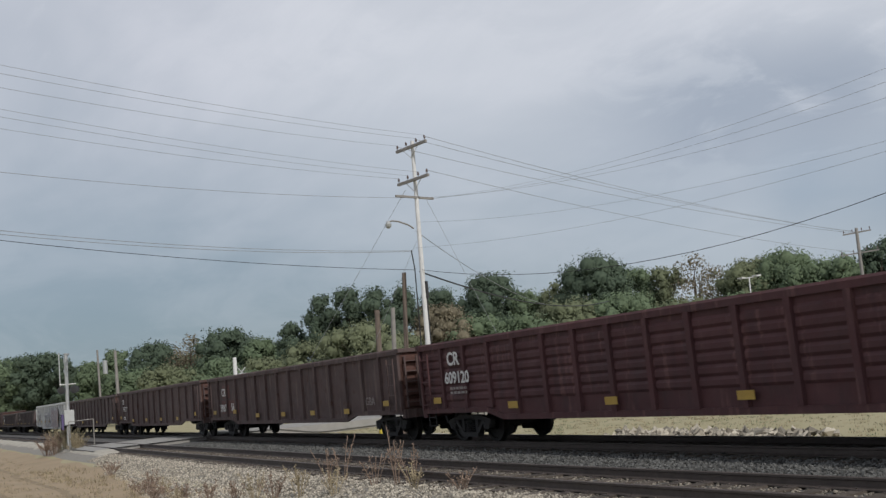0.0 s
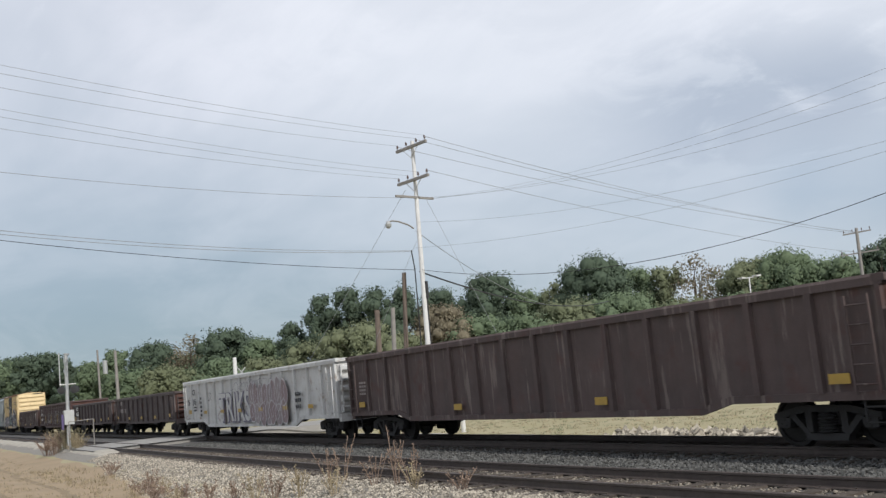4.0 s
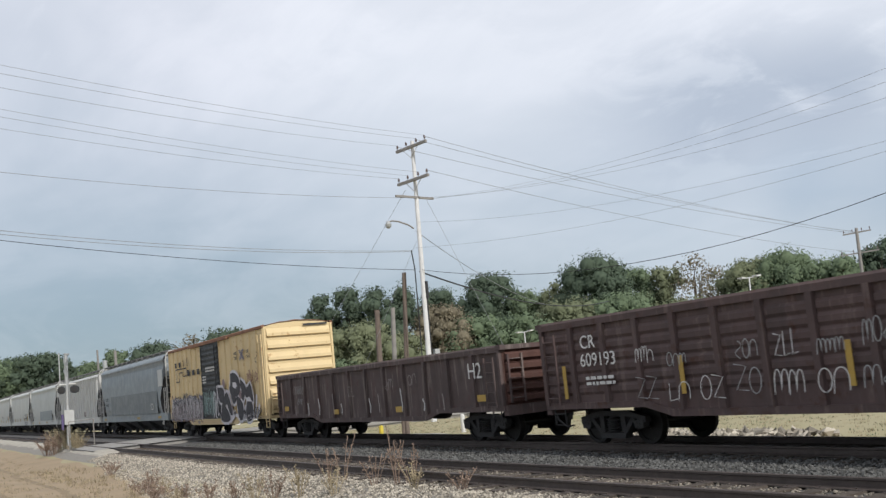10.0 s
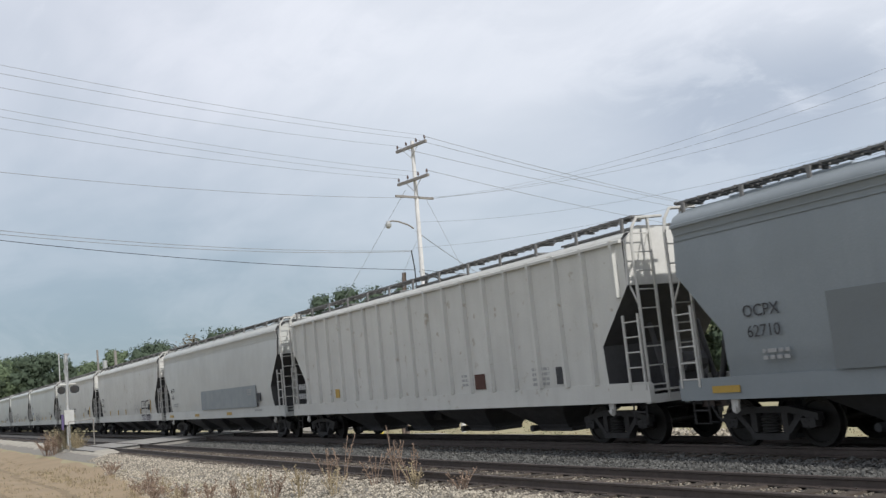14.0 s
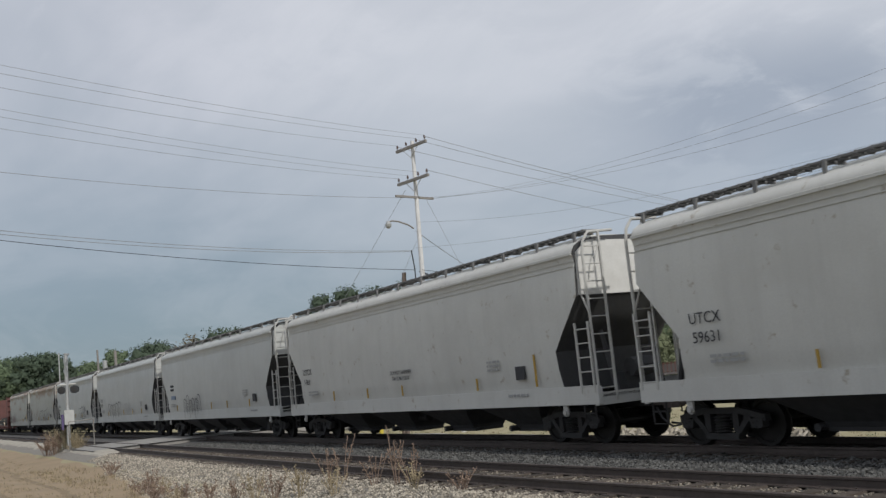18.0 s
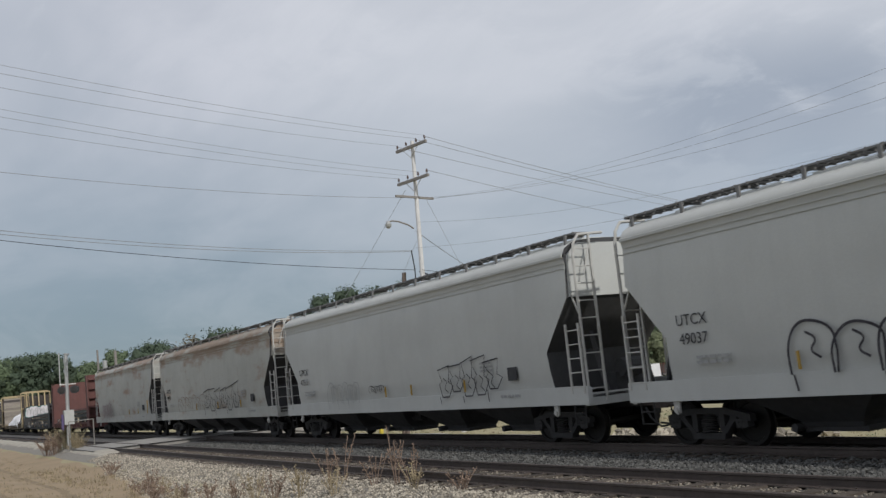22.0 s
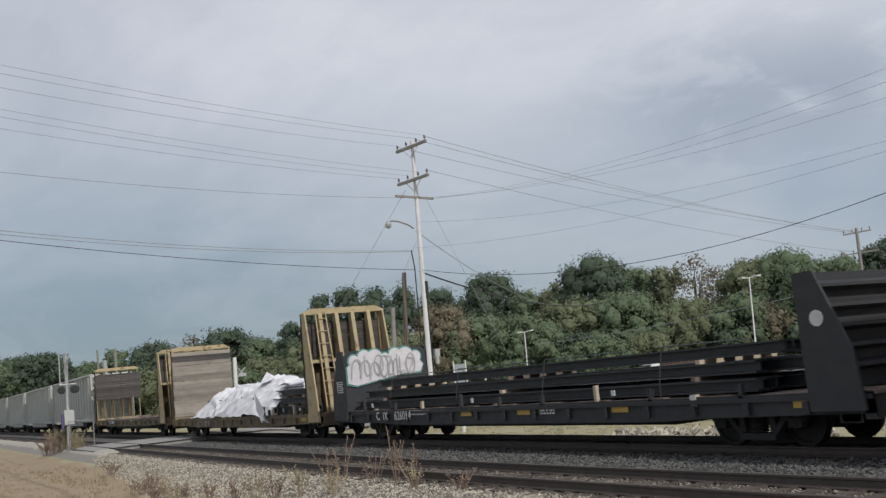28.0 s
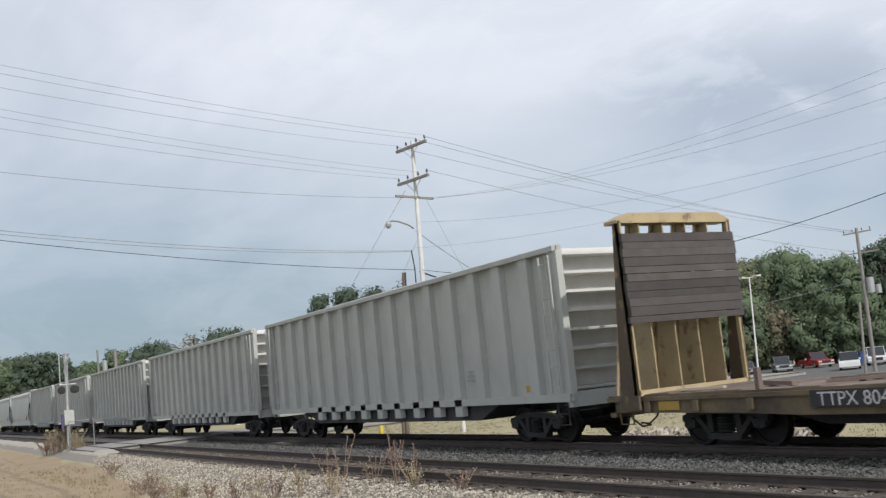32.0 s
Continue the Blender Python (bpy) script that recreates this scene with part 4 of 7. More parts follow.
def covered_hopper(front, rear, mat, label, ribbed=False, bays=3, top_mat=None, patch=None, walk_mat=GRATE, white_end=True, band=None):
    """A covered hopper: smooth or ribbed body over slope-sheeted ends, sill, outlet bays, roof walk, hatches, ladders and end cages."""
    car, L = car_root("covered_hopper", label, front, rear)
    h = L / 2
    running_gear(car, L, 1.75, 0.35)
    prof = hopper_profile() if not ribbed else [(1.48, 1.0), (1.5, 1.7), (1.5, 2.2), (1.5, 3.4), (1.5, 4.3), (1.5, 4.44), (1.40, 4.54), (1.1, 4.62), (0.7, 4.68), (0.0, 4.72)]
    full = [(-y, z) for y, z in prof] + [(y, z) for y, z in reversed(prof[:-1])]
    # the ends are cut back below: upright above, sloping in under it
    def reach(z):
        if z >= 3.4:
            return h - 0.34
        if z >= 2.2:
            return h - 0.34 - 0.86 * (3.4 - z)
        return h - 1.372 + 0.06 * (2.2 - z)
    s = Solid()
    rows = [(y, z) for y, z in full]
    zs = [p for p in rows]
    # finer rows near the cut so the slope stays crisp
    fine = []
    for (ya, za), (yb, zb) in zip(zs, zs[1:]):
        n = 4 if max(za, zb) <= 3.5 else 1
        fine += [(ya + (yb - ya) * i / n, za + (zb - za) * i / n) for i in range(n)]
    fine.append(zs[-1])
    n = len(fine)
    cols = 9
    vs = []
    for c in range(cols):
        vs += [(reach(z) * (2 * c / (cols - 1) - 1), y, z) for y, z in fine]
    fs = [(c * n + i, c * n + i + 1, (c + 1) * n + i + 1, (c + 1) * n + i) for c in range(cols - 1) for i in range(n - 1)]
    s.add(vs, fs)
    me = s.mesh("body", mat)
    me.shade_smooth()
    body = part("body", me, None, car)
    # slope sheets close the ends; their dark colour stands for shade under the overhang
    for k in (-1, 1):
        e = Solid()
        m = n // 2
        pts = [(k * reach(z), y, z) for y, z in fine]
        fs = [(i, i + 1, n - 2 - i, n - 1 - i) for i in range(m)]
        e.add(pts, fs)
        part("end_slope", e, BAYDARK, car, "slope sheet darkened in colour for overhang shade")
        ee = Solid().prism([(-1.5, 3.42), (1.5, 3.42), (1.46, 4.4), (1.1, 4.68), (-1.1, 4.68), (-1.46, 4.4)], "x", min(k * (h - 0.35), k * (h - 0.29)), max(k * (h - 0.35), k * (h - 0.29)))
        # pale cars: the plate is whiter than the body, sunlight put into its colour
        part("end_plate", ee, WHITEPLATE if mat == PALEHOP else mat, car, "upper end plate, coloured whiter for sun on pale cars")
        # end frame: corner posts, sill, shear plate, cage rails
        x = k * (h - 0.06)
        f = Solid()
        for kk in (-1, 1):
            f.tube([(x, 1.45 * kk, 1.0), (x, 1.47 * kk, 4.32), (x, 1.42 * kk, 4.62), (x, 1.26 * kk, 4.83), (x, 0.55 * kk, 4.87)], 0.034, 6)
            f.box(x - 0.026, x + 0.026, 0.96 * kk - 0.024, 0.96 * kk + 0.024, 1.0, 4.86)
            f.cyl((x, 1.44 * kk, 2.9), (k * (h - 0.38), 1.42 * kk, 3.5), 0.022)
            f.cyl((x, 0.96 * kk, 4.84), (k * (h - 0.5), 0.96 * kk, 4.84), 0.025)
            f.tube([(x, 0.96 * kk, 4.6), (x + 0.02 * k, 1.1 * kk, 4.3), (x, 1.2 * kk, 3.9)], 0.016, 5)
        for z in (1.3, 1.7, 2.1, 2.5, 2.9, 3.3, 3.7, 4.1, 4.5):
            for kk in (-1, 1):
                f.cyl((x, 1.45 * kk, z), (x, 0.96 * kk, z), 0.016, n=5)
        part("end_cage", f, LADDERM, car, "pale tubular end ladder and hoop")
        part("end_sill", Solid().box(min(x, x - 0.12 * k), max(x, x - 0.12 * k), -1.5, 1.5, 0.92, 1.2), mat, car)
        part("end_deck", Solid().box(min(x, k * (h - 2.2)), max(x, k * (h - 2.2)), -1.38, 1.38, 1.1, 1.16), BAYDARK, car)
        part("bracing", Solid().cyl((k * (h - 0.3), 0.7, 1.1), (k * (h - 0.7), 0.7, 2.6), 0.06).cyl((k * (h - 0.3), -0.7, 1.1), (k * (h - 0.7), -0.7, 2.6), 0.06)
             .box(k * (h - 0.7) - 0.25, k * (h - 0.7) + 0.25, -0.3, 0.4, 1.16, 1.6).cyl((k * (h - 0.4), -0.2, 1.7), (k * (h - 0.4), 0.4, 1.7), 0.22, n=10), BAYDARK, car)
        for kk in (-1, 1):
            make_ladder(car, k * (h - 0.33), 1.53 * kk, 1.2, 2.8, 0.48, "x", LADDERM, rungs=5)
            stirrup(car, k * (h - 0.45), 1.45 * kk)
            part("jack_pad", Solid().prism([(k * (h - 1.35) - 0.09, 1.0), (k * (h - 1.35) + 0.09, 1.0), (k * (h - 1.35) + 0.07, 0.72), (k * (h - 1.35), 0.68), (k * (h - 1.35) - 0.07, 0.72)], "y", 1.46 * kk - 0.02, 1.46 * kk + 0.03).cyl((k * (h - 1.35), 1.44 * kk, 0.78), (k * (h - 1.35), 1.52 * kk, 0.78), 0.06, n=8), LADDERM, car)
    for kk in (-1, 1):
        y = 1.47 * kk
        part("side_sill", Solid().prism([(y - 0.06, 0.95), (y + 0.05, 0.95), (y + 0.07, 1.0), (y + 0.07, 1.32), (y, 1.37), (y - 0.06, 1.37)], "x", -h, h), mat if not ribbed else mat, car)
        part("roof_rail", Solid().prism([(1.50 * kk - 0.02, 4.34), (1.50 * kk + 0.09 * kk, 4.34), (1.50 * kk + 0.09 * kk, 4.40), (1.50 * kk, 4.43)], "x", -h + 0.34, h - 0.34), mat, car)
        if not ribbed:
            for z in (4.08, 4.2):
                part("seam", Solid().box(-h + 0.36, h - 0.36, 1.515 * kk - 0.02, 1.515 * kk + 0.02, z, z + 0.022), mat, car)
        w = Solid()
        for i in range(2):
            w.box(-h + 0.2, h - 0.2, 1.02 * kk + (i - 0.5) * 0.26 - 0.1, 1.02 * kk + (i - 0.5) * 0.26 + 0.1, 4.87, 4.905)
        for i in range(60):
            x = -h + 0.25 + i * (L - 0.5) / 59
            w.box(x - 0.02, x + 0.02, 1.02 * kk - 0.24, 1.02 * kk + 0.24, 4.85, 4.915)
        part("roof_walk", w, walk_mat, car)
        for i in range(13):
            x = -h + 0.5 + i * (L - 1.0) / 12
            part("walk_bracket", Solid().box(x - 0.04, x + 0.04, min(1.28 * kk, 1.32 * kk), max(1.28 * kk, 1.32 * kk), 4.56, 4.87).box(x - 0.03, x + 0.03, min(0.75 * kk, 1.3 * kk), max(0.75 * kk, 1.3 * kk), 4.82, 4.87), GRATE, car)
    for i in range(5):
        x = -h + 2.4 + i * (L - 4.8) / 4
        hz = 0.1 if ribbed else 0.18
        part("roof_hatch", Solid().box(x - 1.4, x + 1.4, -0.42, 0.42, 4.58 + hz, 4.68 + hz).box(x - 1.45, x + 1.45, -0.46, 0.46, 4.68 + hz, 4.72 + hz), GRATE if ribbed else mat, car)
    if ribbed:
        for kk in (-1, 1):
            for i in range(19):
                x = -h + 0.65 + i * (L - 1.3) / 18
                z0 = 1.36 if abs(x) < h - 1.6 else 2.3 + (abs(x) - (h - 1.54))
                part("post", Solid().prism([(x - 0.08, 1.5 * kk), (x - 0.045, 1.59 * kk), (x + 0.045, 1.59 * kk), (x + 0.08, 1.5 * kk)], "z", z0, 4.42), mat, car)
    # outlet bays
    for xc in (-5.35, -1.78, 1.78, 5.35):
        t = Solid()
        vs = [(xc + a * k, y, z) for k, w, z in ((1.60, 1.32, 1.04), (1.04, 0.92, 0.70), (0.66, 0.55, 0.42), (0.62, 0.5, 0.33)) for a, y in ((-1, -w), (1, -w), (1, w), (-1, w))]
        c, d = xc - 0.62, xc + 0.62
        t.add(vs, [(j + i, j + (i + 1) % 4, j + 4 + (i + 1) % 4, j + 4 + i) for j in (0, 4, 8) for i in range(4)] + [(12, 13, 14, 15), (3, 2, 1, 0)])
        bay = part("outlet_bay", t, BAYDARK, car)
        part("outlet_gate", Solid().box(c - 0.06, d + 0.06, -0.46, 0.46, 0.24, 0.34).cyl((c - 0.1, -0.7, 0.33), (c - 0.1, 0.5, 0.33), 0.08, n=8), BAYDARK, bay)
    return car, L


def deck_flat(front, rear, mat, label, bulk_mat, bulk_h, deck_z=1.08, plank=None, open_frame=True, low=0.55, bulkheads=(1, 1), name="bulkhead_flatcar"):
    """A bulkhead flatcar: plank deck on deep side sills with stake pockets, and a braced bulkhead at each end."""
    car, L = car_root(name, label, front, rear)
    h = L / 2
    running_gear(car, L, 2.9, 0.3)
    for k in (-1, 1):
        y = 1.50 * k
        part("side_sill", Solid().prism([(-h, deck_z - 0.35), (-h + 3.6, deck_z - 0.40), (-h + 5.2, deck_z - 0.46), (h - 5.2, deck_z - 0.46), (h - 3.6, deck_z - 0.40), (h, deck_z - 0.35), (h, deck_z + 0.005), (-h, deck_z + 0.005)], "y", min(y, y - 0.025 * k), max(y, y - 0.05 * k)), mat, car)
        part("sill_flange", Solid().box(-h, h, min(y, y + 0.06 * k), max(y, y + 0.06 * k), deck_z - 0.12, deck_z - 0.04), mat, car)
        for i in range(15):
            x = -h + 1.3 + i * (L - 2.6) / 14
            part("stake_pocket", Solid().box(x - 0.07, x + 0.07, min(y, y + 0.09 * k), max(y, y + 0.09 * k), deck_z - 0.34, deck_z - 0.13), mat, car)
        stirrup(car, h - 0.5, 1.46 * k, mat)
        stirrup(car, -h + 0.5, 1.46 * k, mat)
    part("centre_girder", Solid().prism([(-h + 3.7, deck_z - 0.3), (-h + 5.2, low - 0.12), (h - 5.2, low - 0.12), (h - 3.7, deck_z - 0.3)], "y", -0.95, 0.95), DARKSTEEL, car)
    for i in range(int(L / 0.62)):
        x = -h + 0.05 + i * 0.62
        def dk(i=i):
            return Solid().box(0, 0.6, -1.47, 1.47, -0.06, 0.0).mesh("deck_plank", DECKWOOD)
        part("deck_plank", once("deckplank", dk), None, car, at=(x, 0, deck_z + 0.012 * ((i * 7) % 3)))
    for k, on in ((1, bulkheads[0]), (-1, bulkheads[1])):
        x = k * h
        part("end_sill", Solid().box(min(x, x - 0.2 * k), max(x, x - 0.2 * k), -1.5, 1.5, deck_z - 0.45, deck_z - 0.02), mat, car)
        if not on:
            continue
        xi = x - 1.15 * k            # inner face of the bulkhead
        if open_frame:
            posts = Solid()
            for y in (-1.6, 1.6):
                posts.box(min(xi, xi + 0.1 * k), max(xi, xi + 0.1 * k), y - 0.05, y + 0.05, deck_z, bulk_h)
            posts.box(min(xi, xi + 0.1 * k), max(xi, xi + 0.1 * k), -1.6, 1.6, deck_z - 0.02, deck_z + 0.1)
            bh = part("bulkhead", posts, bulk_mat, car)
        else:
            c = 0.22
            bh = part("bulkhead", Solid().prism([(-1.64, deck_z), (1.64, deck_z), (1.64, bulk_h - c), (1.64 - c, bulk_h), (-1.64 + c, bulk_h), (-1.64, bulk_h - c)], "x", min(xi, xi + 0.06 * k), max(xi, xi + 0.06 * k)), bulk_mat, car)
            for j in range(5):
                z = deck_z + 0.4 + j * (bulk_h - deck_z - 0.5) / 4.4
                part("stiffener", Solid().prism([(xi + 0.06 * k, z - 0.1), (xi + 0.30 * k, z - 0.03), (xi + 0.30 * k, z + 0.03), (xi + 0.06 * k, z + 0.1)], "y", -1.42, 1.42), bulk_mat, bh)
        if open_frame:
            part("head_beam", Solid().prism([(-1.66, bulk_h - 0.05), (-1.66, bulk_h + 0.02), (-1.3, bulk_h + 0.17), (1.3, bulk_h + 0.17), (1.66, bulk_h + 0.02), (1.66, bulk_h - 0.05)], "x", min(xi, xi + 0.42 * k), max(xi, xi + 0.42 * k)), bulk_mat, bh)
        for y in (-1.62, -1.0, -0.33, 0.33, 1.0, 1.62):
            # gusset-shaped standard: wide at the deck, narrow at the head
            if abs(y) > 1.2 and open_frame and k < 0:
                part("side_gusset", Solid().prism([(xi, deck_z - 0.3), (xi - 0.6, deck_z - 0.3), (xi - 0.5, deck_z + 0.5), (xi - 0.16, bulk_h), (xi, bulk_h)], "y", y - 0.03, y + 0.03), BULKDIRT, bh, "grimy brown narrow gusset")
            elif abs(y) > 1.2:
                part("side_gusset", Solid().prism([(xi, deck_z - 0.3), (x - 0.05 * k, deck_z - 0.3), (x - 0.15 * k, deck_z + 0.7), (xi + 0.42 * k, bulk_h), (xi, bulk_h)], "y", y - 0.03, y + 0.03), bulk_mat, bh)
            elif open_frame:
                part("standard", Solid().prism([(xi + 0.06 * k, deck_z), (xi + 0.95 * k, deck_z), (xi + 0.85 * k, deck_z + 0.1), (xi + 0.40 * k, bulk_h), (xi + 0.06 * k, bulk_h)], "y", y - 0.012, y + 0.012), bulk_mat, bh)
                part("flange", Solid().prism([(xi + 0.85 * k, deck_z), (xi + 0.95 * k, deck_z), (xi + 0.42 * k, bulk_h), (xi + 0.34 * k, bulk_h)], "y", y - 0.075, y + 0.075), bulk_mat, bh)
        if open_frame:
            s = Solid()
            for kk in (-1, 1):
                s.cyl((x - 0.05 * k, kk * 0.28 - 1.0, deck_z), (xi + 0.45 * k, kk * 0.2 - 1.0, bulk_h), 0.03)
            for i in range(8):
                u = (i + 0.5) / 8
                xx = (x - 0.05 * k) * (1 - u) + (xi + 0.45 * k) * u
                s.cyl((xx, -1.26, deck_z + u * (bulk_h - deck_z)), (xx, -0.75, deck_z + u * (bulk_h - deck_z)), 0.017, n=5)
            part("ladder", s, bulk_mat, bh)
            if k > 0:
                part("cross_beam", Solid().box(xi + 0.1, xi + 0.62, -1.56, 1.56, deck_z + 1.85, deck_z + 1.97), bulk_mat, bh)
                part("lower_panel", Solid().box(xi + 0.07, xi + 0.12, -1.56, 1.56, deck_z, deck_z + 1.84), BULKDIRT, bh, "grimy brown lower panel")
        rows = plank.get(k) if plank else None
        if rows:
            z, j = deck_z + rows[0], 0
            while z < bulk_h - (0.12 if rows[1] == "pale" else 0.34):
                hgt = 0.15 + 0.05 * ((j * 5) % 3) / 2
                gap = 0.006 if (j * 3) % 5 else 0.02
                dark = rows[1] == "dark" or z > bulk_h - 0.75 and z < bulk_h - 0.4
                cut = (0.015 * ((j * 7) % 4), 0.02 * ((j * 5) % 3))
                th = 0.07 + 0.012 * (j % 3)
                part("plank", Solid().box(min(xi, xi - th * k), max(xi, xi - th * k), -1.67 + cut[0], 1.67 - cut[1], z, min(z + hgt, bulk_h) - gap), PLANKDARK if dark else LUMBER, bh)
                z += hgt
                j += 1
    return car, L
# ---- ground, tracks and crossing ----
NEAR_Y = 10.24           # centre line of the near track at the crossing


def near_c(x):
    """The near track eases away from the eye on a wide curve."""
    u = max(0.0, x + 25.0)
    return NEAR_Y + 0.0017 * u * u * (25.0 / max(25.0, u))



def smooth(a, b, v):
    t = min(1.0, max(0.0, (v - a) / (b - a)))
    return t * t * (3 - 2 * t)


def lie(x, y):
    """Height of the bare ground."""
    bed = smooth(5.9, 8.8, y) * (1 - smooth(17.3, 19.6, y))
    z = -0.62 + 0.32 * bed
    z += 0.22 * (1 - smooth(2.0, 6.5, y)) * smooth(-14, -30, x)
    z -= 1.05 * smooth(24, 62, y)
    return z + 0.05 * noise.noise((x * 0.25, y * 0.25, 0)) * (1 - bed)


def grid(xs, ys, height):
    s = Solid()
    n = len(ys)
    vs = [(x, y, height(x, y)) for x in xs for y in ys]
    return s.add(vs, [(i * n + j, i * n + n + j, i * n + n + j + 1, i * n + j + 1) for i in range(len(xs) - 1) for j in range(n - 1)])


def spread(lo, hi, a, b, step, out):
    """Grid lines: fine between a and b, wide outside."""
    v = list(np.arange(a, b + 1e-6, step))
    k, d = a, step
    while k > lo:
        d *= 1.6
        k -= d
        v.insert(0, max(k, lo))
    k, d = b, step
    while k < hi:
        d *= 1.6
        k += d
        v.append(min(k, hi))
    return v


g = grid(spread(-2500, 2500, -90, 12, 0.8, None), spread(-2500, 2500, -4, 30, 0.5, None), lie).mesh("ground", GROUNDM, True)
thing("ground", "dry tan grass and weeds on open ground", "ground", body=g, kind="structure")
thing("dirt_lane", "bare pale dirt lane beside the tracks", "ground", kind="structure", material=DIRT,
      body=grid(np.arange(-95, -14, 1.0), np.arange(-6.0, 8.1, 0.25), lambda x, y: lie(x, y) + 0.035 * (1 - smooth(6.8, 7.9, y + 0.5 * noise.noise((x * 0.3, 0, 0)))) - 0.012 - 0.05 * math.exp(-((y - 2.2 - 0.015 * x) / 0.35) ** 2)))


for yc, wid in ((4.55, 0.42), (2.9, 0.38)):
    thing("wheel_rut", "darker trodden wheel rut in the dirt lane", "ground", kind="structure", material=RUT,
          body=grid(np.arange(-90, -15, 0.8), [yc + wid * v / 6 for v in range(-6, 7)],
                    lambda x, y, yc=yc, wid=wid: lie(x, y) + 0.03 - 0.05 * (abs(y - yc + 0.25 * noise.noise((x * 0.25, yc, 0)) + 0.12 * noise.noise((x * 1.3, y * 2, 3))) / wid) ** 2))


def bed_height(x, y):
    """The ballast's top: two crowns with ditches at the outer shoulders."""
    near = smooth(6.4, 8.8, y)
    far = 1 - smooth(16.9, 18.6, y)
    return -0.66 + 0.46 * near * far + 0.015 * noise.noise((x * 2, y * 2, 0))


def toe(x):
    """Where the near shoulder's stone ends."""
    return 6.0 + 0.095 * (-26.0 - max(-58.0, x)) + 0.25 * noise.noise((x * 0.6, 0, 4)) + 0.12 * noise.noise((x * 2.1, 0, 6))


def bed_top(x, y):
    if y > 7.2:
        return bed_height(x, y)
    low = max(bed_height(x, y), lie(x, y) + 0.02)
    return low if y > toe(x) else lie(x, y) - 0.06


bed = thing("ballast_bed", "grey crushed stone bed under both tracks", "ballast", kind="structure", material=BALLAST,
            body=grid(spread(-900, 300, -90, 5, 0.6, None), np.arange(4.5, 9.31, 0.3), bed_top))
thing("ballast_bed", "dark grey crushed stone under the rails", "ballast", kind="structure", material=BALLASTDARK,
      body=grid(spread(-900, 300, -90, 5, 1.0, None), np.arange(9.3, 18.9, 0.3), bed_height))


def strip_z(x, y):
    """A low skin of pale stone over the far shoulder that thins out eastwards."""
    edge = 20.6 - 0.9 * smooth(-34, -16, x) + 0.5 * noise.noise((x * 0.3, 0, 8)) + 0.2 * noise.noise((x * 1.1, y, 8))
    return max(lie(x, y), bed_height(x, y) if y < 18.8 else -9) + 0.07 - 0.16 * smooth(edge - 0.25, edge + 0.35, y) - 0.2 * smooth(-17, -13, x)


thing("gravel_strip", "pale gravel strip along the far shoulder", "gravel", kind="structure", material=GRAVELPALE,
      body=grid(np.arange(-80, -12, 0.6), np.arange(17.4, 21.9, 0.25), strip_z))


def rail_solid(y, x0, x1):
    h = [(-0.07, -0.17), (0.07, -0.17), (0.07, -0.155), (0.012, -0.135), (0.010, -0.05), (0.036, -0.036), (0.036, -0.006), (0.028, 0), (-0.028, 0), (-0.036, -0.006), (-0.036, -0.036), (-0.010, -0.05), (-0.012, -0.135), (-0.07, -0.155)]
    xs = [x0, x1] if callable(y) is False else [x0, -120.0, -60.0] + [-30.0 + 1.5 * i for i in range(40)] + [x1]
    n = len(h)
    vs = [(x, (y(x) if callable(y) else y) + a, b) for x in xs for a, b in h]
    fs = [(i * n + j, i * n + (j + 1) % n, (i + 1) * n + (j + 1) % n, (i + 1) * n + j) for i in range(len(xs) - 1) for j in range(n)]
    return Solid().add(vs, fs + [tuple(range(n)), tuple((len(xs) - 1) * n + j for j in range(n))])


tie_mesh = Solid().box(-0.11, 0.11, -1.30, 1.30, -0.35, -0.165).mesh("tie", TIEM)
plate_mesh = Solid().box(-0.1, 0.1, -0.17, 0.17, -0.172, -0.155).cyl((0.05, 0.1, -0.16), (0.05, 0.1, -0.13), 0.015, n=5).cyl((-0.05, -0.1, -0.16), (-0.05, -0.1, -0.13), 0.015, n=5).mesh("tie_plate", RAILM)
rnd = random.Random(4)
for yc, lab in ((NEAR_Y, "rusty nearer railway track on wooden ties"), (TRACK_Y, "railway track that carries the freight train")):
    track = thing("track", lab, "railway track", "tracks", kind="structure")
    for k in (-1, 1):
        part("rail", rail_solid((lambda x, k=k: near_c(x) + 0.735 * k) if yc == NEAR_Y else yc + 0.735 * k, -900, 300), RAILM, track)
    for i in range(118):
        x = -4.8 - i * 0.535
        t = part("tie", tie_mesh, None, track, at=(x + rnd.uniform(-0.03, 0.03), (near_c(x) if yc == NEAR_Y else yc) + rnd.uniform(-0.05, 0.05), rnd.uniform(-0.012, 0.006)))
        t.rotation_euler.z = rnd.uniform(-0.02, 0.02)
        if yc == NEAR_Y and i < 60:
            for k in (-1, 1):
                part("tie_plate", plate_mesh, None, t, at=(0, 0.735 * k, 0))
    rest = Solid()
    for i in range(420):
        x = -68.2 - i * 0.535
        rest.box(x - 0.11, x + 0.11, yc - 1.3, yc + 1.3, -0.35, -0.165)
    tagged(part("far_ties", rest, TIEM, track), kind="stuff")


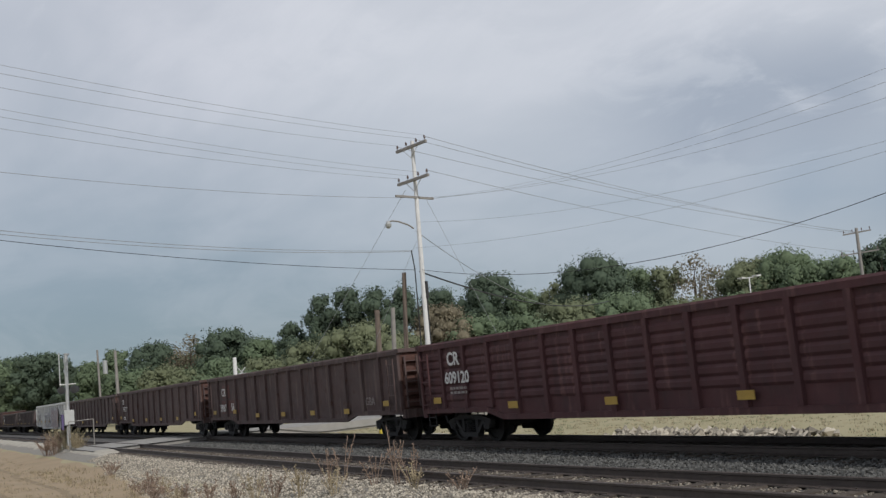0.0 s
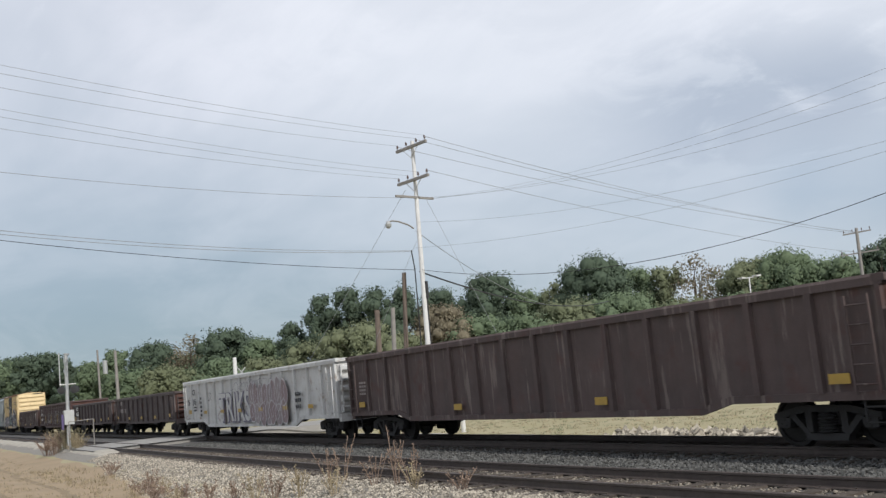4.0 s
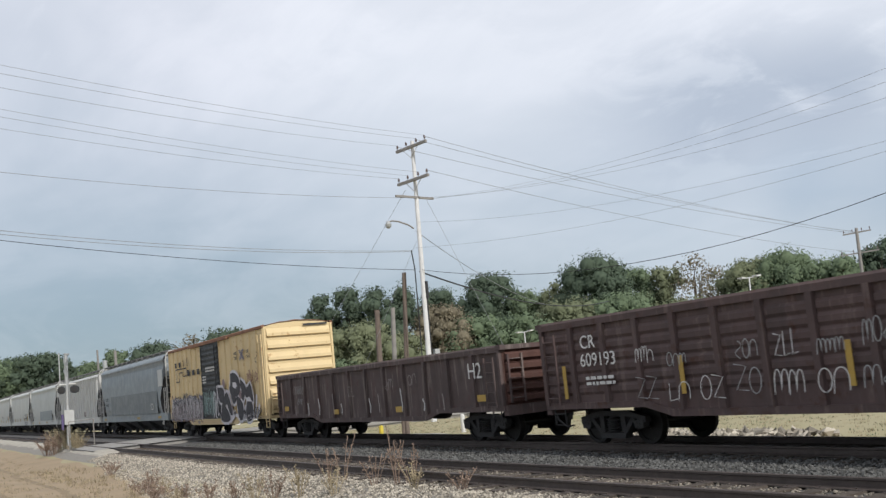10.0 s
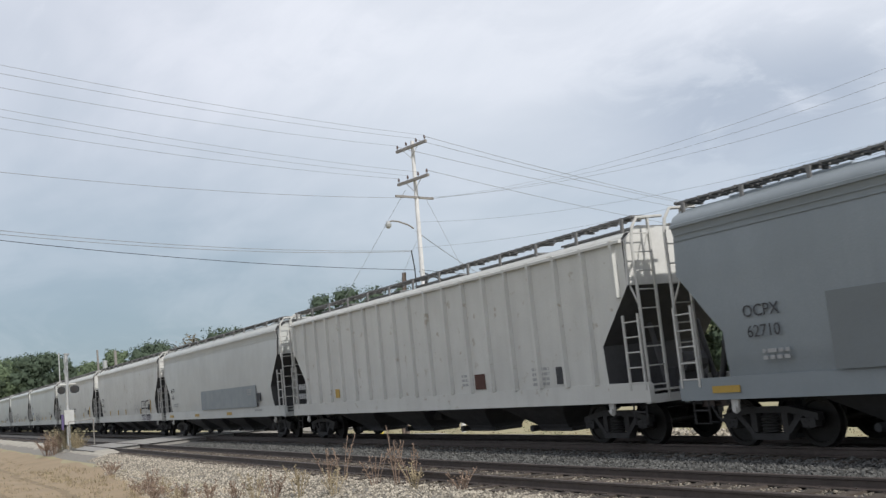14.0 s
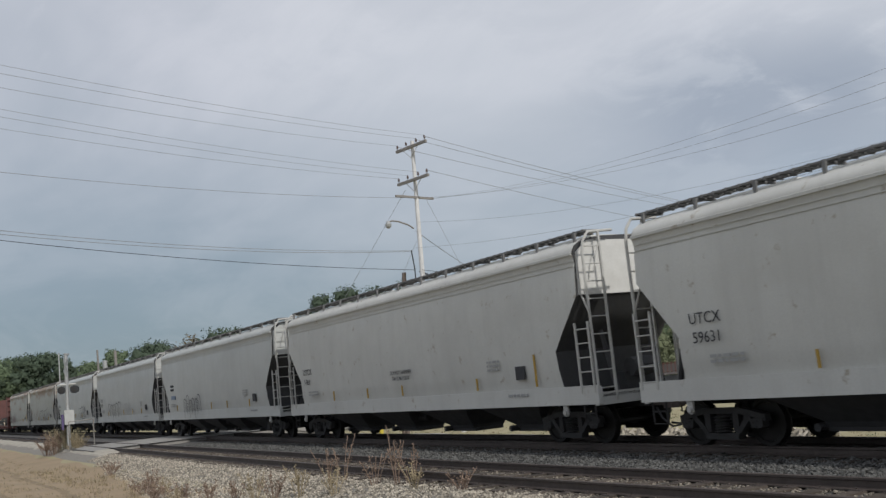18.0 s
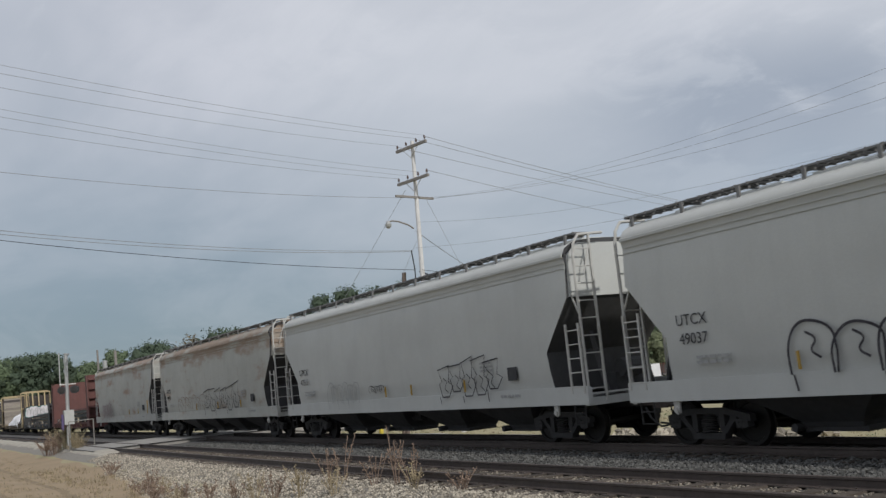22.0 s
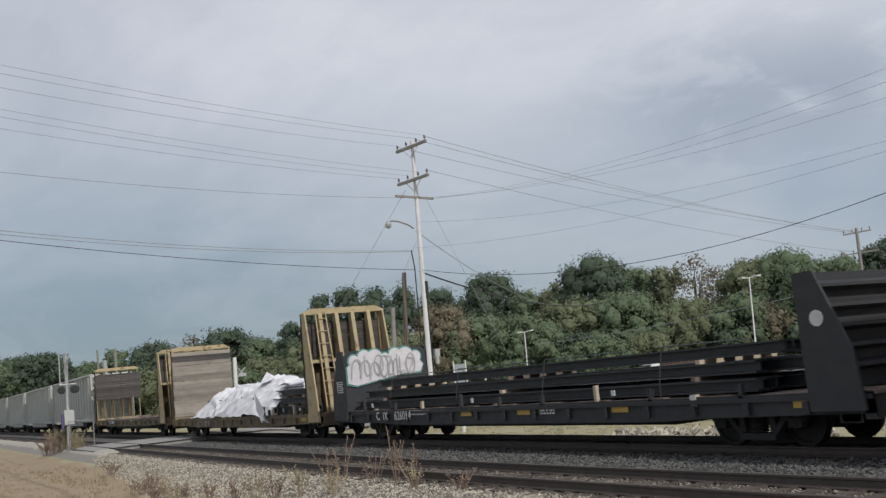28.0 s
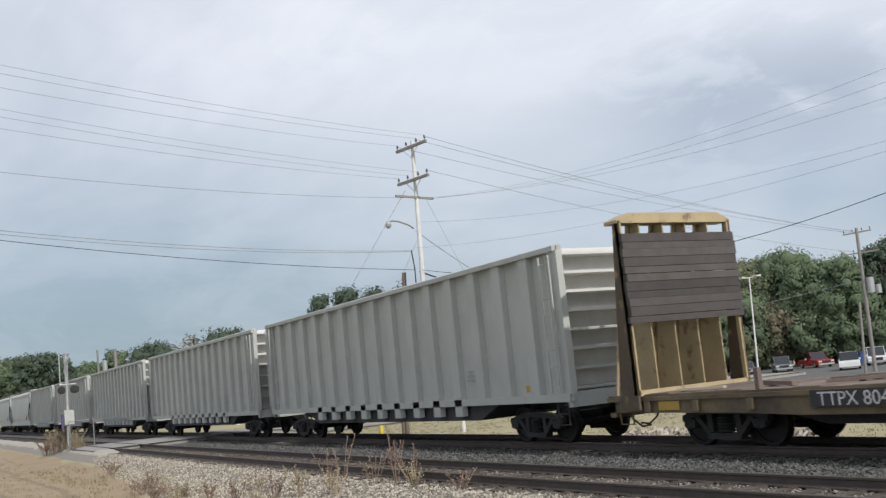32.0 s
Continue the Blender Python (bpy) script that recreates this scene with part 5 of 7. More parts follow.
def stones(name, label, mat, x0, x1, y0, y1, n, size, seed, power=1.0, skip=()):
    """Loose crushed stone scattered over the bed: jittered eight-sided lumps."""
    rng = np.random.default_rng(seed)
    u = rng.random(n) ** power
    x = x1 - (x1 - x0) * u
    y = y0 + (y1 - y0) * rng.random(n)
    bow = np.array([near_c(v) - NEAR_Y for v in x]) if y1 < 12 or y0 < 8 else np.zeros(n)
    y = y + bow * np.clip((y - 6.0) / 3.0, 0, 1)
    for a, b in skip:
        off = bow if a < 12 else 0
        keep = (y < a + off) | (y > b + off)
        x, y, bow = x[keep], y[keep], bow[keep]
    if y0 < 8:
        keep = np.array([b > toe(a) - 0.15 for a, b in zip(x, y)])
        x, y = x[keep], y[keep]
    n = len(x)
    z = np.array([max(bed_top(a, b), lie(a, b)) for a, b in zip(x, y)]) + 0.012
    base = np.array([(1, 0, 0), (-1, 0, 0), (0, 1, 0), (0, -1, 0), (0, 0, 0.8), (0, 0, -0.8)])
    v = base[None] * (size * rng.uniform(0.55, 1.25, (n, 1, 1))) * rng.uniform(0.6, 1.25, (n, 6, 1)) + rng.normal(0, size * 0.14, (n, 6, 3))
    a = rng.random(n) * 6.28
    b = rng.normal(0, 0.5, n)
    ca, sa, cb, sb = np.cos(a), np.sin(a), np.cos(b), np.sin(b)
    vx, vy, vz = v[..., 0], v[..., 1], v[..., 2]
    vy, vz = vy * cb[:, None] - vz * sb[:, None], vy * sb[:, None] + vz * cb[:, None]
    v = np.stack([vx * ca[:, None] - vy * sa[:, None], vx * sa[:, None] + vy * ca[:, None], vz], -1)
    v += np.stack([x, y, z], -1)[:, None, :]
    f = np.array([(0, 2, 4), (2, 1, 4), (1, 3, 4), (3, 0, 4), (2, 0, 5), (1, 2, 5), (3, 1, 5), (0, 3, 5)])
    faces = (f[None] + 6 * np.arange(n)[:, None, None]).reshape(-1, 3)
    me = bpy.data.meshes.new(name)
    me.from_pydata(v.reshape(-1, 3).tolist(), [], faces.tolist())
    me.materials.append(mat)
    thing(name, label, "ballast", body=me, kind="stuff")


RAILS = [(NEAR_Y - 0.82, NEAR_Y - 0.65), (NEAR_Y + 0.65, NEAR_Y + 0.82), (TRACK_Y - 0.82, TRACK_Y - 0.65), (TRACK_Y + 0.65, TRACK_Y + 0.82)]
stones("ballast_stones", "pale crushed stone on the near shoulder", STONE, -48, -6, 4.4, 9.15, 60000, 0.034, 1, 1.5)
stones("ballast_stones", "weathered crushed stone between the near rails", STONEMID, -48, -5, 9.1, 11.5, 13000, 0.034, 2, 1.5, RAILS)
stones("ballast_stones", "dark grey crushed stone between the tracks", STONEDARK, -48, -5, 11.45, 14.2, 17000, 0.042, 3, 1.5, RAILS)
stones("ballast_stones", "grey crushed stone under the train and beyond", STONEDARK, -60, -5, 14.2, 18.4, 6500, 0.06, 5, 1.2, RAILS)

# level crossing: concrete panels between the rails and a worn approach on either side
cross = thing("road", "worn pale road that crosses the tracks", "road", kind="structure")


def road_z(x, y):
    mid = smooth(6.0, 9.2, y) * (1 - smooth(17.4, 21.0, y))
    return -0.50 + 0.485 * mid


for y0, y1 in ((8.6, NEAR_Y - 0.84), (NEAR_Y - 0.63, NEAR_Y + 0.63), (NEAR_Y + 0.84, TRACK_Y - 0.84), (TRACK_Y - 0.63, TRACK_Y + 0.63), (TRACK_Y + 0.84, 60.0)):
    ys = list(np.arange(y0, y1, 0.8)) + [y1]
    top = grid([-58.5, -56, -53.5, -51], ys, road_z)
    part("road_panel", top.prism([(y0, road_z(0, y0) - 0.03), (y1, road_z(0, y1) - 0.03), (y1, -0.75), (y0, -0.75)], "x", -58.4, -51.1), CONC, cross)
apron = thing("gravel_apron", "pale gravel drive beside the crossing", "road", kind="structure", material=GRAVELPALE,
              body=grid(np.arange(-140, -42.5, 1.0), np.arange(7.9, 9.7, 0.3), lambda x, y: -0.50 + 0.46 * smooth(6.6, 9.0, y) + 0.04 * noise.noise((x * 0.4, y, 3)) - 0.4 * (1 - smooth(7.9, 8.7, y + 0.5 * noise.noise((x * 0.5, 1, 2)))) - 0.7 * smooth(-50.5, -44.0, x + 1.2 * noise.noise((x, y * 0.7, 5)))))
lot = thing("parking_lot", "pale worn asphalt parking lot beyond the tracks", "pavement", kind="structure", material=PAVE,
            body=grid(np.arange(-95, 60, 5.0), np.arange(58.0, 112.1, 3.0), lambda x, y: lie(x, y) + 0.05 * smooth(58, 61, y) - 0.01))
# ---- poles, wires and the far side ----


def lean_pole(name, label, base, top, r0, r1, mat, group="utility poles", category="utility pole"):
    """A tapered pole from base to top, buried a little."""
    ob = thing(name, label, category, group)
    b, t = Vector(base), Vector(top)
    d = (t - b).normalized()
    part("shaft", Solid().cyl(b - d * 0.8, t, r0, r1, n=12), mat, ob)
    return ob


def insulator(ob, p, h=0.22):
    part("insulator", Solid().lathe([(0.02, -0.1), (0.02, 0.02), (0.075, 0.03), (0.05, 0.08), (0.07, 0.09), (0.045, 0.14), (0.06, 0.15), (0.03, h)], p, (0, 0, 1), 8), PORC, ob)


def crossarm(ob, a, b, size=0.11, mat=POLEGREY, pins=4):
    a, b = Vector(a), Vector(b)
    d = (b - a).normalized()
    side = d.cross(Vector((0, 0, 1))).normalized()
    m = Matrix((d, side, d.cross(side) * -1)).transposed().to_4x4()
    m.translation = (a + b) / 2
    L = (b - a).length / 2
    arm = part("crossarm", Solid().box(-L, L, -size / 2, size / 2, -size / 2, size / 2, m), mat, ob)
    return [a.lerp(b, u) for u in (0.04, 0.34, 0.68, 0.96)[:pins]]


main = lean_pole("utility_pole", "tall whitish wooden utility pole with two crossarms and street light", (-49.41, 26.9, -0.6), (-49.26, 27.16, 15.78), 0.18, 0.108, POLEWHITE)
HEADS = crossarm(main, (-50.55, 26.74, 15.40), (-47.85, 27.30, 15.43), 0.15)
for i, p in enumerate(HEADS):
    insulator(main, p + Vector((0, 0, 0.16)))
ARM2 = crossarm(main, (-50.60, 26.66, 13.40), (-47.85, 27.24, 13.42), 0.15)
for i, p in enumerate(ARM2):
    insulator(main, p + Vector((0, 0, 0.16)))
ARM3 = crossarm(main, (-48.82, 25.50, 12.36), (-49.56, 28.38, 12.36), 0.12, POLEGREY)
for dz in (0.0, -2.0):
    part("brace", Solid().tube([(-50.0, 26.85, 15.4 + dz), (-49.3, 27.0, 14.75 + dz), (-48.5, 27.15, 15.4 + dz)], 0.02), GALV, main)
part("lamp_arm", Solid().tube([(-49.45, 26.81, 10.55), (-49.6, 26.55, 10.8), (-49.85, 26.05, 11.05), (-50.0, 25.75, 11.12), (-50.13, 25.52, 11.08)], 0.05), POLEGREY, main)
part("lamp_head", Solid().lathe([(0.05, 0.14), (0.13, 0.1), (0.15, -0.04), (0.20, -0.06), (0.17, -0.2), (0.08, -0.3)], (-50.13, 25.52, 11.0), (0, 0, 1), 12), GALV, main)
part("riser_cable", Solid().tube([(-49.62, 26.6, 9.3), (-49.62, 26.72, 8.2), (-49.66, 26.7, 5.0), (-49.62, 26.6, 0.0)], 0.035).cyl((-49.2, 27.15, 7.4), (-49.2, 27.15, 6.4), 0.10, n=10).tube([(-49.2, 27.12, 6.4), (-49.3, 27.08, 0.0)], 0.04), CABLEM, main)
part("meter_box", Solid().box(-49.25, -49.0, 27.2, 27.5, 3.0, 3.45).cyl((-49.12, 27.35, 2.6), (-49.12, 27.35, 3.0), 0.12, n=10), GALV, main)
lean_pole("utility_pole", "short brown wooden pole stub", (-54.09, 25.97, -0.5), (-54.0, 26.16, 6.28), 0.19, 0.16, POLEBROWN)
p2 = lean_pole("utility_pole", "grey weathered pole with a guy wire", (-57.31, 28.49, -0.5), (-57.13, 28.84, 6.62), 0.17, 0.14, POLEGREY)
lean_pole("utility_pole", "tall brown wooden pole beside the white pole", (-51.64, 26.41, -0.5), (-51.38, 26.91, 8.21), 0.15, 0.13, POLEBROWN)
p3 = lean_pole("utility_pole", "short pale pole with a bracket", (-85.88, 26.92, -0.5), (-85.85, 27.0, 5.34), 0.2, 0.17, POLEWHITE)
part("bracket", Solid().box(-85.9, -85.6, 27.2, 27.9, 3.6, 3.9).cyl((-85.8, 27.0, 4.6), (-85.7, 27.8, 3.7), 0.06).cyl((-85.8, 27.0, 3.4), (-85.7, 27.9, 4.4), 0.05), GALV, p3)
p4 = lean_pole("utility_pole", "pale distant pole with a transformer can", (-108.28, 19.35, -0.5), (-108.31, 19.23, 8.17), 0.13, 0.10, POLEGREY)
part("transformer", Solid().cyl((-108.0, 19.9, 5.6), (-108.0, 19.9, 7.0), 0.24, n=12), GALV, p4)
lean_pole("utility_pole", "thin grey distant pole", (-103.95, 14.79 + 5.5, -0.5), (-103.96, 14.71 + 5.5, 7.75), 0.2, 0.14, POLEGREY)
rp = lean_pole("utility_pole", "grey utility pole with crossarms by the parking lot", (-58.39, 77.71, -1.77), (-58.2, 77.85, 11.54), 0.19, 0.14, POLEGREY)
for z, w in ((11.1, 0.95), (9.2, 1.3)):
    for p in crossarm(rp, (-58.2 - w, 77.85 - w * 0.8, z - 0.05), (-58.2 + w, 77.85 + w * 0.8, z + 0.1), 0.12):
        insulator(rp, p + Vector((0, 0, 0.14)))
part("transformer", Solid().cyl((-57.8, 78.1, 5.5), (-57.8, 78.1, 6.9), 0.34, n=12), GALV, rp)
part("transformer", Solid().cyl((-57.4, 78.6, 5.4), (-57.4, 78.6, 6.2), 0.26, n=12), GALV, rp)
lean_pole("utility_pole", "short pale pole stub", (-57.4, 75.07, -1.49), (-57.12, 75.29, 4.66), 0.13, 0.11, POLEGREY)
for base, top in (((-60.66, 65.27, -1.35), (-60.39, 65.52, 7.67)), ((-89.25, 60.8, -1.35), (-89.18, 60.93, 5.71))):
    lp = lean_pole("lamp_post", "slim parking-lot lamp post with twin flat heads", base, top, 0.085, 0.06, POLEWHITE, "parking lot lamp posts", "lamp post")
    t = Vector(top)
    d = Vector((0.62, 0.78, 0.06))
    part("lamp_bar", Solid().cyl(t - d * 0.85, t + d * 0.85, 0.045), POLEWHITE, lp)
    for k in (-1, 1):
        c = t + d * 0.65 * k
        part("lamp_head", Solid().box(c.x - 0.26, c.x + 0.26, c.y - 0.26, c.y + 0.26, c.z + 0.02, c.z + 0.13), WHITEPLATE, lp)


def wire(label, a, b, sag, r=0.009, mat=WIREM, n=18):
    """A hanging line between two fixings."""
    a, b = Vector(a), Vector(b)
    pts = [a.lerp(b, i / n) - Vector((0, 0, sag * 4 * (i / n) * (1 - i / n))) for i in range(n + 1)]
    thing("power_line", label, "overhead wire", "overhead lines", body=Solid().tube(pts, r, 5), material=mat)


def beyond(a, b, f):
    """Continues the line from a through b, f times as far."""
    a, b = Vector(a), Vector(b)
    return a + (b - a) * f


LINE = "thin grey overhead power line"
LEFT_ENDS = [(-39.96, 1.7, 16.11), (-39.96, 1.69, 15.75), (-39.97, 1.67, 15.17), (-40.97, 1.69, 14.64), (-40.97, 1.68, 14.32), (-40.97, 1.67, 13.8)]
for src, end in zip([HEADS[3], HEADS[2], HEADS[0], ARM2[2], ARM2[1], ARM2[0]], LEFT_ENDS):
    wire(LINE, src + Vector((0, 0, 0.36)), beyond(src, end, 1.15), 0.35)
wire(LINE, ARM3[2], beyond(ARM3[2], (-41.97, 1.65, 12.26), 1.15), 0.45, 0.012)
for z, s, src, r, m in ((10.31, 0.5, (-49.59, 26.55, 9.27), 0.015, WIREM), (10.17, 0.55, (-49.59, 26.55, 9.22), 0.015, WIREM), (9.89, 0.4, (-49.52, 26.69, 8.12), 0.015, CABLEM)):
    wire("thick dark overhead cable", src, beyond(src, (-43.97, 1.66, z), 1.15), s, r, m)
RIGHT_ENDS = [(-18.13, 31.1, 11.59), (-18.2, 31.06, 11.06), (-18.28, 31.01, 10.42), (-19.51, 32.61, 9.26), (-19.55, 32.58, 8.92)]
for src, end, s in zip([ARM3[3], ARM3[3], ARM3[2], Vector((-49.3, 27.0, 10.9)), Vector((-49.4, 26.8, 9.4))], RIGHT_ENDS, (1.0, 1.0, 1.0, 1.0, 0.9)):
    wire(LINE, src, beyond(src, end, 1.1), s, 0.0065)
wire("black drooping service cable", (-49.35, 26.95, 8.1), beyond((-49.35, 26.95, 8.1), (-20.8, 34.17, 8.35), 1.1), 2.0, 0.015, CABLEM)
for src, dz in zip([HEADS[3], HEADS[2], HEADS[0], ARM2[3]], (0.0, 0.05, -0.1, -1.9)):
    wire(LINE, src + Vector((0, 0, 0.3)), (-58.2, 77.85, 11.15 + dz), 0.6, 0.014)
wire("dark telephone cable towards the trees", (-49.4, 26.9, 10.4), (-84, 61, 8.1), 0.7, 0.02)
wire("black telephone cable towards the trees", (-49.4, 26.9, 8.0), (-90.0, 74.0, 8.6), 1.2, 0.05, CABLEM)
wire("guy wire of the white pole", (-49.6, 26.6, 12.9), (-62.0, 18.6 + 3, -0.4), 0.02, 0.01)
wire("guy wire of the white pole", (-49.4, 26.9, 9.8), (-55.5, 24.0, 0.0), 0.02, 0.01)
wire("guy wire of the white pole", (-49.1, 27.6, 12.3), (-46.5, 32.0, -0.4), 0.02, 0.01)
wire("grey service line along the trees", (-89.0, 62.0, 4.2), (-59.0, 77.0, 6.6), 0.5, 0.025)

# ---- trees ----


def crown_mesh(seed, w, h, z0, mat, leaf, count, airy=0.0):
    """Leaves on a cloud of uneven clumps; the leaves of a clump share its rounded shading."""
    rng = np.random.default_rng(seed)
    k = 44 + int(4.5 * w)
    cz = z0 + (h - z0) * rng.beta(1.6, 1.5, k)
    span = w / 2 * np.sqrt(np.clip(1 - ((cz - (z0 + h) / 2) / ((h - z0) / 2 + 0.1)) ** 2, 0.12, 1))
    ang = rng.random(k) * 6.28
    rr = span * np.sqrt(rng.random(k)) * 0.8
    cen = np.stack([rr * np.cos(ang), rr * np.sin(ang), cz], -1)
    rad = rng.uniform(0.075, 0.17, k) * min(w, h - z0)
    cen[:, 2] = np.minimum(cen[:, 2], h - rad * 0.85)
    pick = rng.choice(k, count, p=rad ** 2 / (rad ** 2).sum())
    d = rng.normal(size=(count, 3))
    d /= np.linalg.norm(d, axis=1, keepdims=True)
    lump = 1 + 0.16 * np.sin(d[:, 0] * 7 + pick) * np.sin(d[:, 1] * 7 + pick * 2) + 0.1 * np.sin(d[:, 2] * 11 + pick)
    p = cen[pick] + d * (rad[pick] * lump * (1.12 - 0.45 * rng.random(count) ** 1.5 + 0.05 * np.abs(rng.normal(0, 1, count))) * (1 + airy * rng.normal(0, 0.3, count)))[:, None]
    nrm = d + rng.normal(0, 0.25, (count, 3))
    nrm /= np.linalg.norm(nrm, axis=1, keepdims=True)
    u = np.cross(nrm, rng.normal(size=(count, 3)))
    u /= np.linalg.norm(u, axis=1, keepdims=True)
    v = np.cross(nrm, u)
    sz = (leaf * rng.uniform(0.5, 1.2, count))[:, None]
    q = np.stack([p - u * sz, p - v * sz * 0.6, p + u * sz, p + v * sz * 0.6], 1)
    # twiggy heart of each clump: a lumpy low sphere inside the leaves
    ring, rows = 7, 5
    az = np.tile(np.arange(ring) * 6.2832 / ring, rows)
    el = np.repeat((np.arange(rows) + 0.5) / rows * 3.1416 - 1.5708, ring)
    ball = np.stack([np.cos(el) * np.cos(az), np.cos(el) * np.sin(az), np.sin(el)], -1)
    grow = (0.0 if airy > 0.3 else 0.62) * rad[:, None, None] * rng.uniform(0.86, 1.1, (k, ring * rows, 1))
    heart = (cen[:, None, :] + ball[None] * grow).reshape(-1, 3)
    quad = np.array([(r * ring + c, r * ring + (c + 1) % ring, (r + 1) * ring + (c + 1) % ring, (r + 1) * ring + c) for r in range(rows - 1) for c in range(ring)])
    hf = (quad[None] + (ring * rows * np.arange(k))[:, None, None] + count * 4).reshape(-1, 4)
    me = bpy.data.meshes.new("crown")
    me.from_pydata(q.reshape(-1, 3).tolist() + heart.tolist(), [], np.arange(count * 4).reshape(-1, 4).tolist() + hf.tolist())
    me.materials.append(mat)
    out = p - np.array([0, 0, (z0 + h) / 2])
    out /= np.linalg.norm(out, axis=1, keepdims=True)
    soft = d * 0.7 + out * 0.4 + nrm * 0.15 + np.array([0, 0, 0.2])
    soft /= np.linalg.norm(soft, axis=1, keepdims=True)
    me.shade_smooth()
    me.normals_split_custom_set_from_vertices(np.repeat(soft, 4, axis=0).tolist() + np.tile(ball, (k, 1)).tolist())
    return me, cen


def tree(x, y, top, w, mat, seed, name="tree", label="", stem=0.3, count=2600, leaf=0.3, airy=0.0, category="tree", group="trees beyond the tracks"):
    z = lie(x, y)
    h = top - z
    ob = thing(name, label, category, group, at=(x, y, z), rz=seed * 47 % 360)
    me, cen = crown_mesh(seed, w, h, h * stem, mat, leaf, count, airy)
    part("crown", me, None, ob)
    s = Solid()
    r = 0.022 * h + 0.04
    lean = Vector((0.1, 0.05, 1)) * h
    s.cyl((0, 0, -0.3), (lean.x * 0.03, 0, h * 0.45), r, r * 0.6, n=8)
    s.cyl((lean.x * 0.03, 0, h * 0.45), (0, 0, h * 0.8), r * 0.6, r * 0.2, n=7)
    for c in cen[:8]:
        zz = max(h * 0.2, c[2] * 0.55)
        s.cyl((0, 0, zz), tuple(c), r * 0.35, r * 0.08, n=5)
    part("trunk", s, BARK, ob)
    return ob


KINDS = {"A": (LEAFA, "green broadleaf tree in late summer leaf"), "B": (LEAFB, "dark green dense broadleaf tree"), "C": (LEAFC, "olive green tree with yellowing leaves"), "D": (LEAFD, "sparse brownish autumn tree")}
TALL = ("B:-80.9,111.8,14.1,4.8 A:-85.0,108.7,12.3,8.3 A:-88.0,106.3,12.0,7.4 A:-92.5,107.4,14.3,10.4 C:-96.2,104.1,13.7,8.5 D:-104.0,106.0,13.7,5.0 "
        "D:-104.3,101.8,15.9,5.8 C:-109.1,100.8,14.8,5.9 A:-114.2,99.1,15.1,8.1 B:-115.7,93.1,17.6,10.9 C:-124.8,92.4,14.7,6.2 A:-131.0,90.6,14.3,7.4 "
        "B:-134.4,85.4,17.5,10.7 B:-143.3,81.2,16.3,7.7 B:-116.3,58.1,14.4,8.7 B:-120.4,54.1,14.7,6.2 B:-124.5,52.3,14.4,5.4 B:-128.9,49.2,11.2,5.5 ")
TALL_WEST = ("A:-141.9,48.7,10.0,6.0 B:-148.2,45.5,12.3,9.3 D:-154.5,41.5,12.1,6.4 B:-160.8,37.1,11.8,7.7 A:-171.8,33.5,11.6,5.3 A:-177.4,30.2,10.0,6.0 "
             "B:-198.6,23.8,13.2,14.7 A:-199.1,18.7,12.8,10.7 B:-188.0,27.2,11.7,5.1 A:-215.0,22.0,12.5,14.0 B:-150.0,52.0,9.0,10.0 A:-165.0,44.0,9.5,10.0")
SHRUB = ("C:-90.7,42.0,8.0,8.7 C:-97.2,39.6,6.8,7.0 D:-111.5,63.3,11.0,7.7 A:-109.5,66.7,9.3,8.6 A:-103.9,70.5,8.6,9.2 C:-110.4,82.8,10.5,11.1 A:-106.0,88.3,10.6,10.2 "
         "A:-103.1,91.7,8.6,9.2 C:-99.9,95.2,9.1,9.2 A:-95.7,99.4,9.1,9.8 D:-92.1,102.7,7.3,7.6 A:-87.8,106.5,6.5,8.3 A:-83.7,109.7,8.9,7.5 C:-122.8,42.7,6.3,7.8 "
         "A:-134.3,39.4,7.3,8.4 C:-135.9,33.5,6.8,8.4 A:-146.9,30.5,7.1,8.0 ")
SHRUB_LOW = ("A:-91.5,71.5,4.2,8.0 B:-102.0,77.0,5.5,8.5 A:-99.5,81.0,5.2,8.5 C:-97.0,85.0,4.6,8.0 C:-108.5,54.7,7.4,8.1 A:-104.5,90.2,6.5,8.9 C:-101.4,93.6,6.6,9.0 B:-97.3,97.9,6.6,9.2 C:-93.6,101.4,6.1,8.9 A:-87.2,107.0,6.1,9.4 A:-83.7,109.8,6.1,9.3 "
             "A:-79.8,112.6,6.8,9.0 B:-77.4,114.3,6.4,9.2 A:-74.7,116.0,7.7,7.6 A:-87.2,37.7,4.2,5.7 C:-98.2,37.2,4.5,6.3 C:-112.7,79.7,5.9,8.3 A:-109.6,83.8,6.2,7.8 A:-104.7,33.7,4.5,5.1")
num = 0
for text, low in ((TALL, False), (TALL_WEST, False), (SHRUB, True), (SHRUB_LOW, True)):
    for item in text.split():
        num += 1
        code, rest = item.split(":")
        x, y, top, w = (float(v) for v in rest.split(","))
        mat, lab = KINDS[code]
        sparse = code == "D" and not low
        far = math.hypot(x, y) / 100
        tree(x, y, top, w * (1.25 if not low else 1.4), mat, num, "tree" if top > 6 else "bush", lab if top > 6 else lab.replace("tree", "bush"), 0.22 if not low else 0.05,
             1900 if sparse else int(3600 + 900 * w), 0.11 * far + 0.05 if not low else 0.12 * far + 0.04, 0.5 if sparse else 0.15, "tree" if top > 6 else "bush")
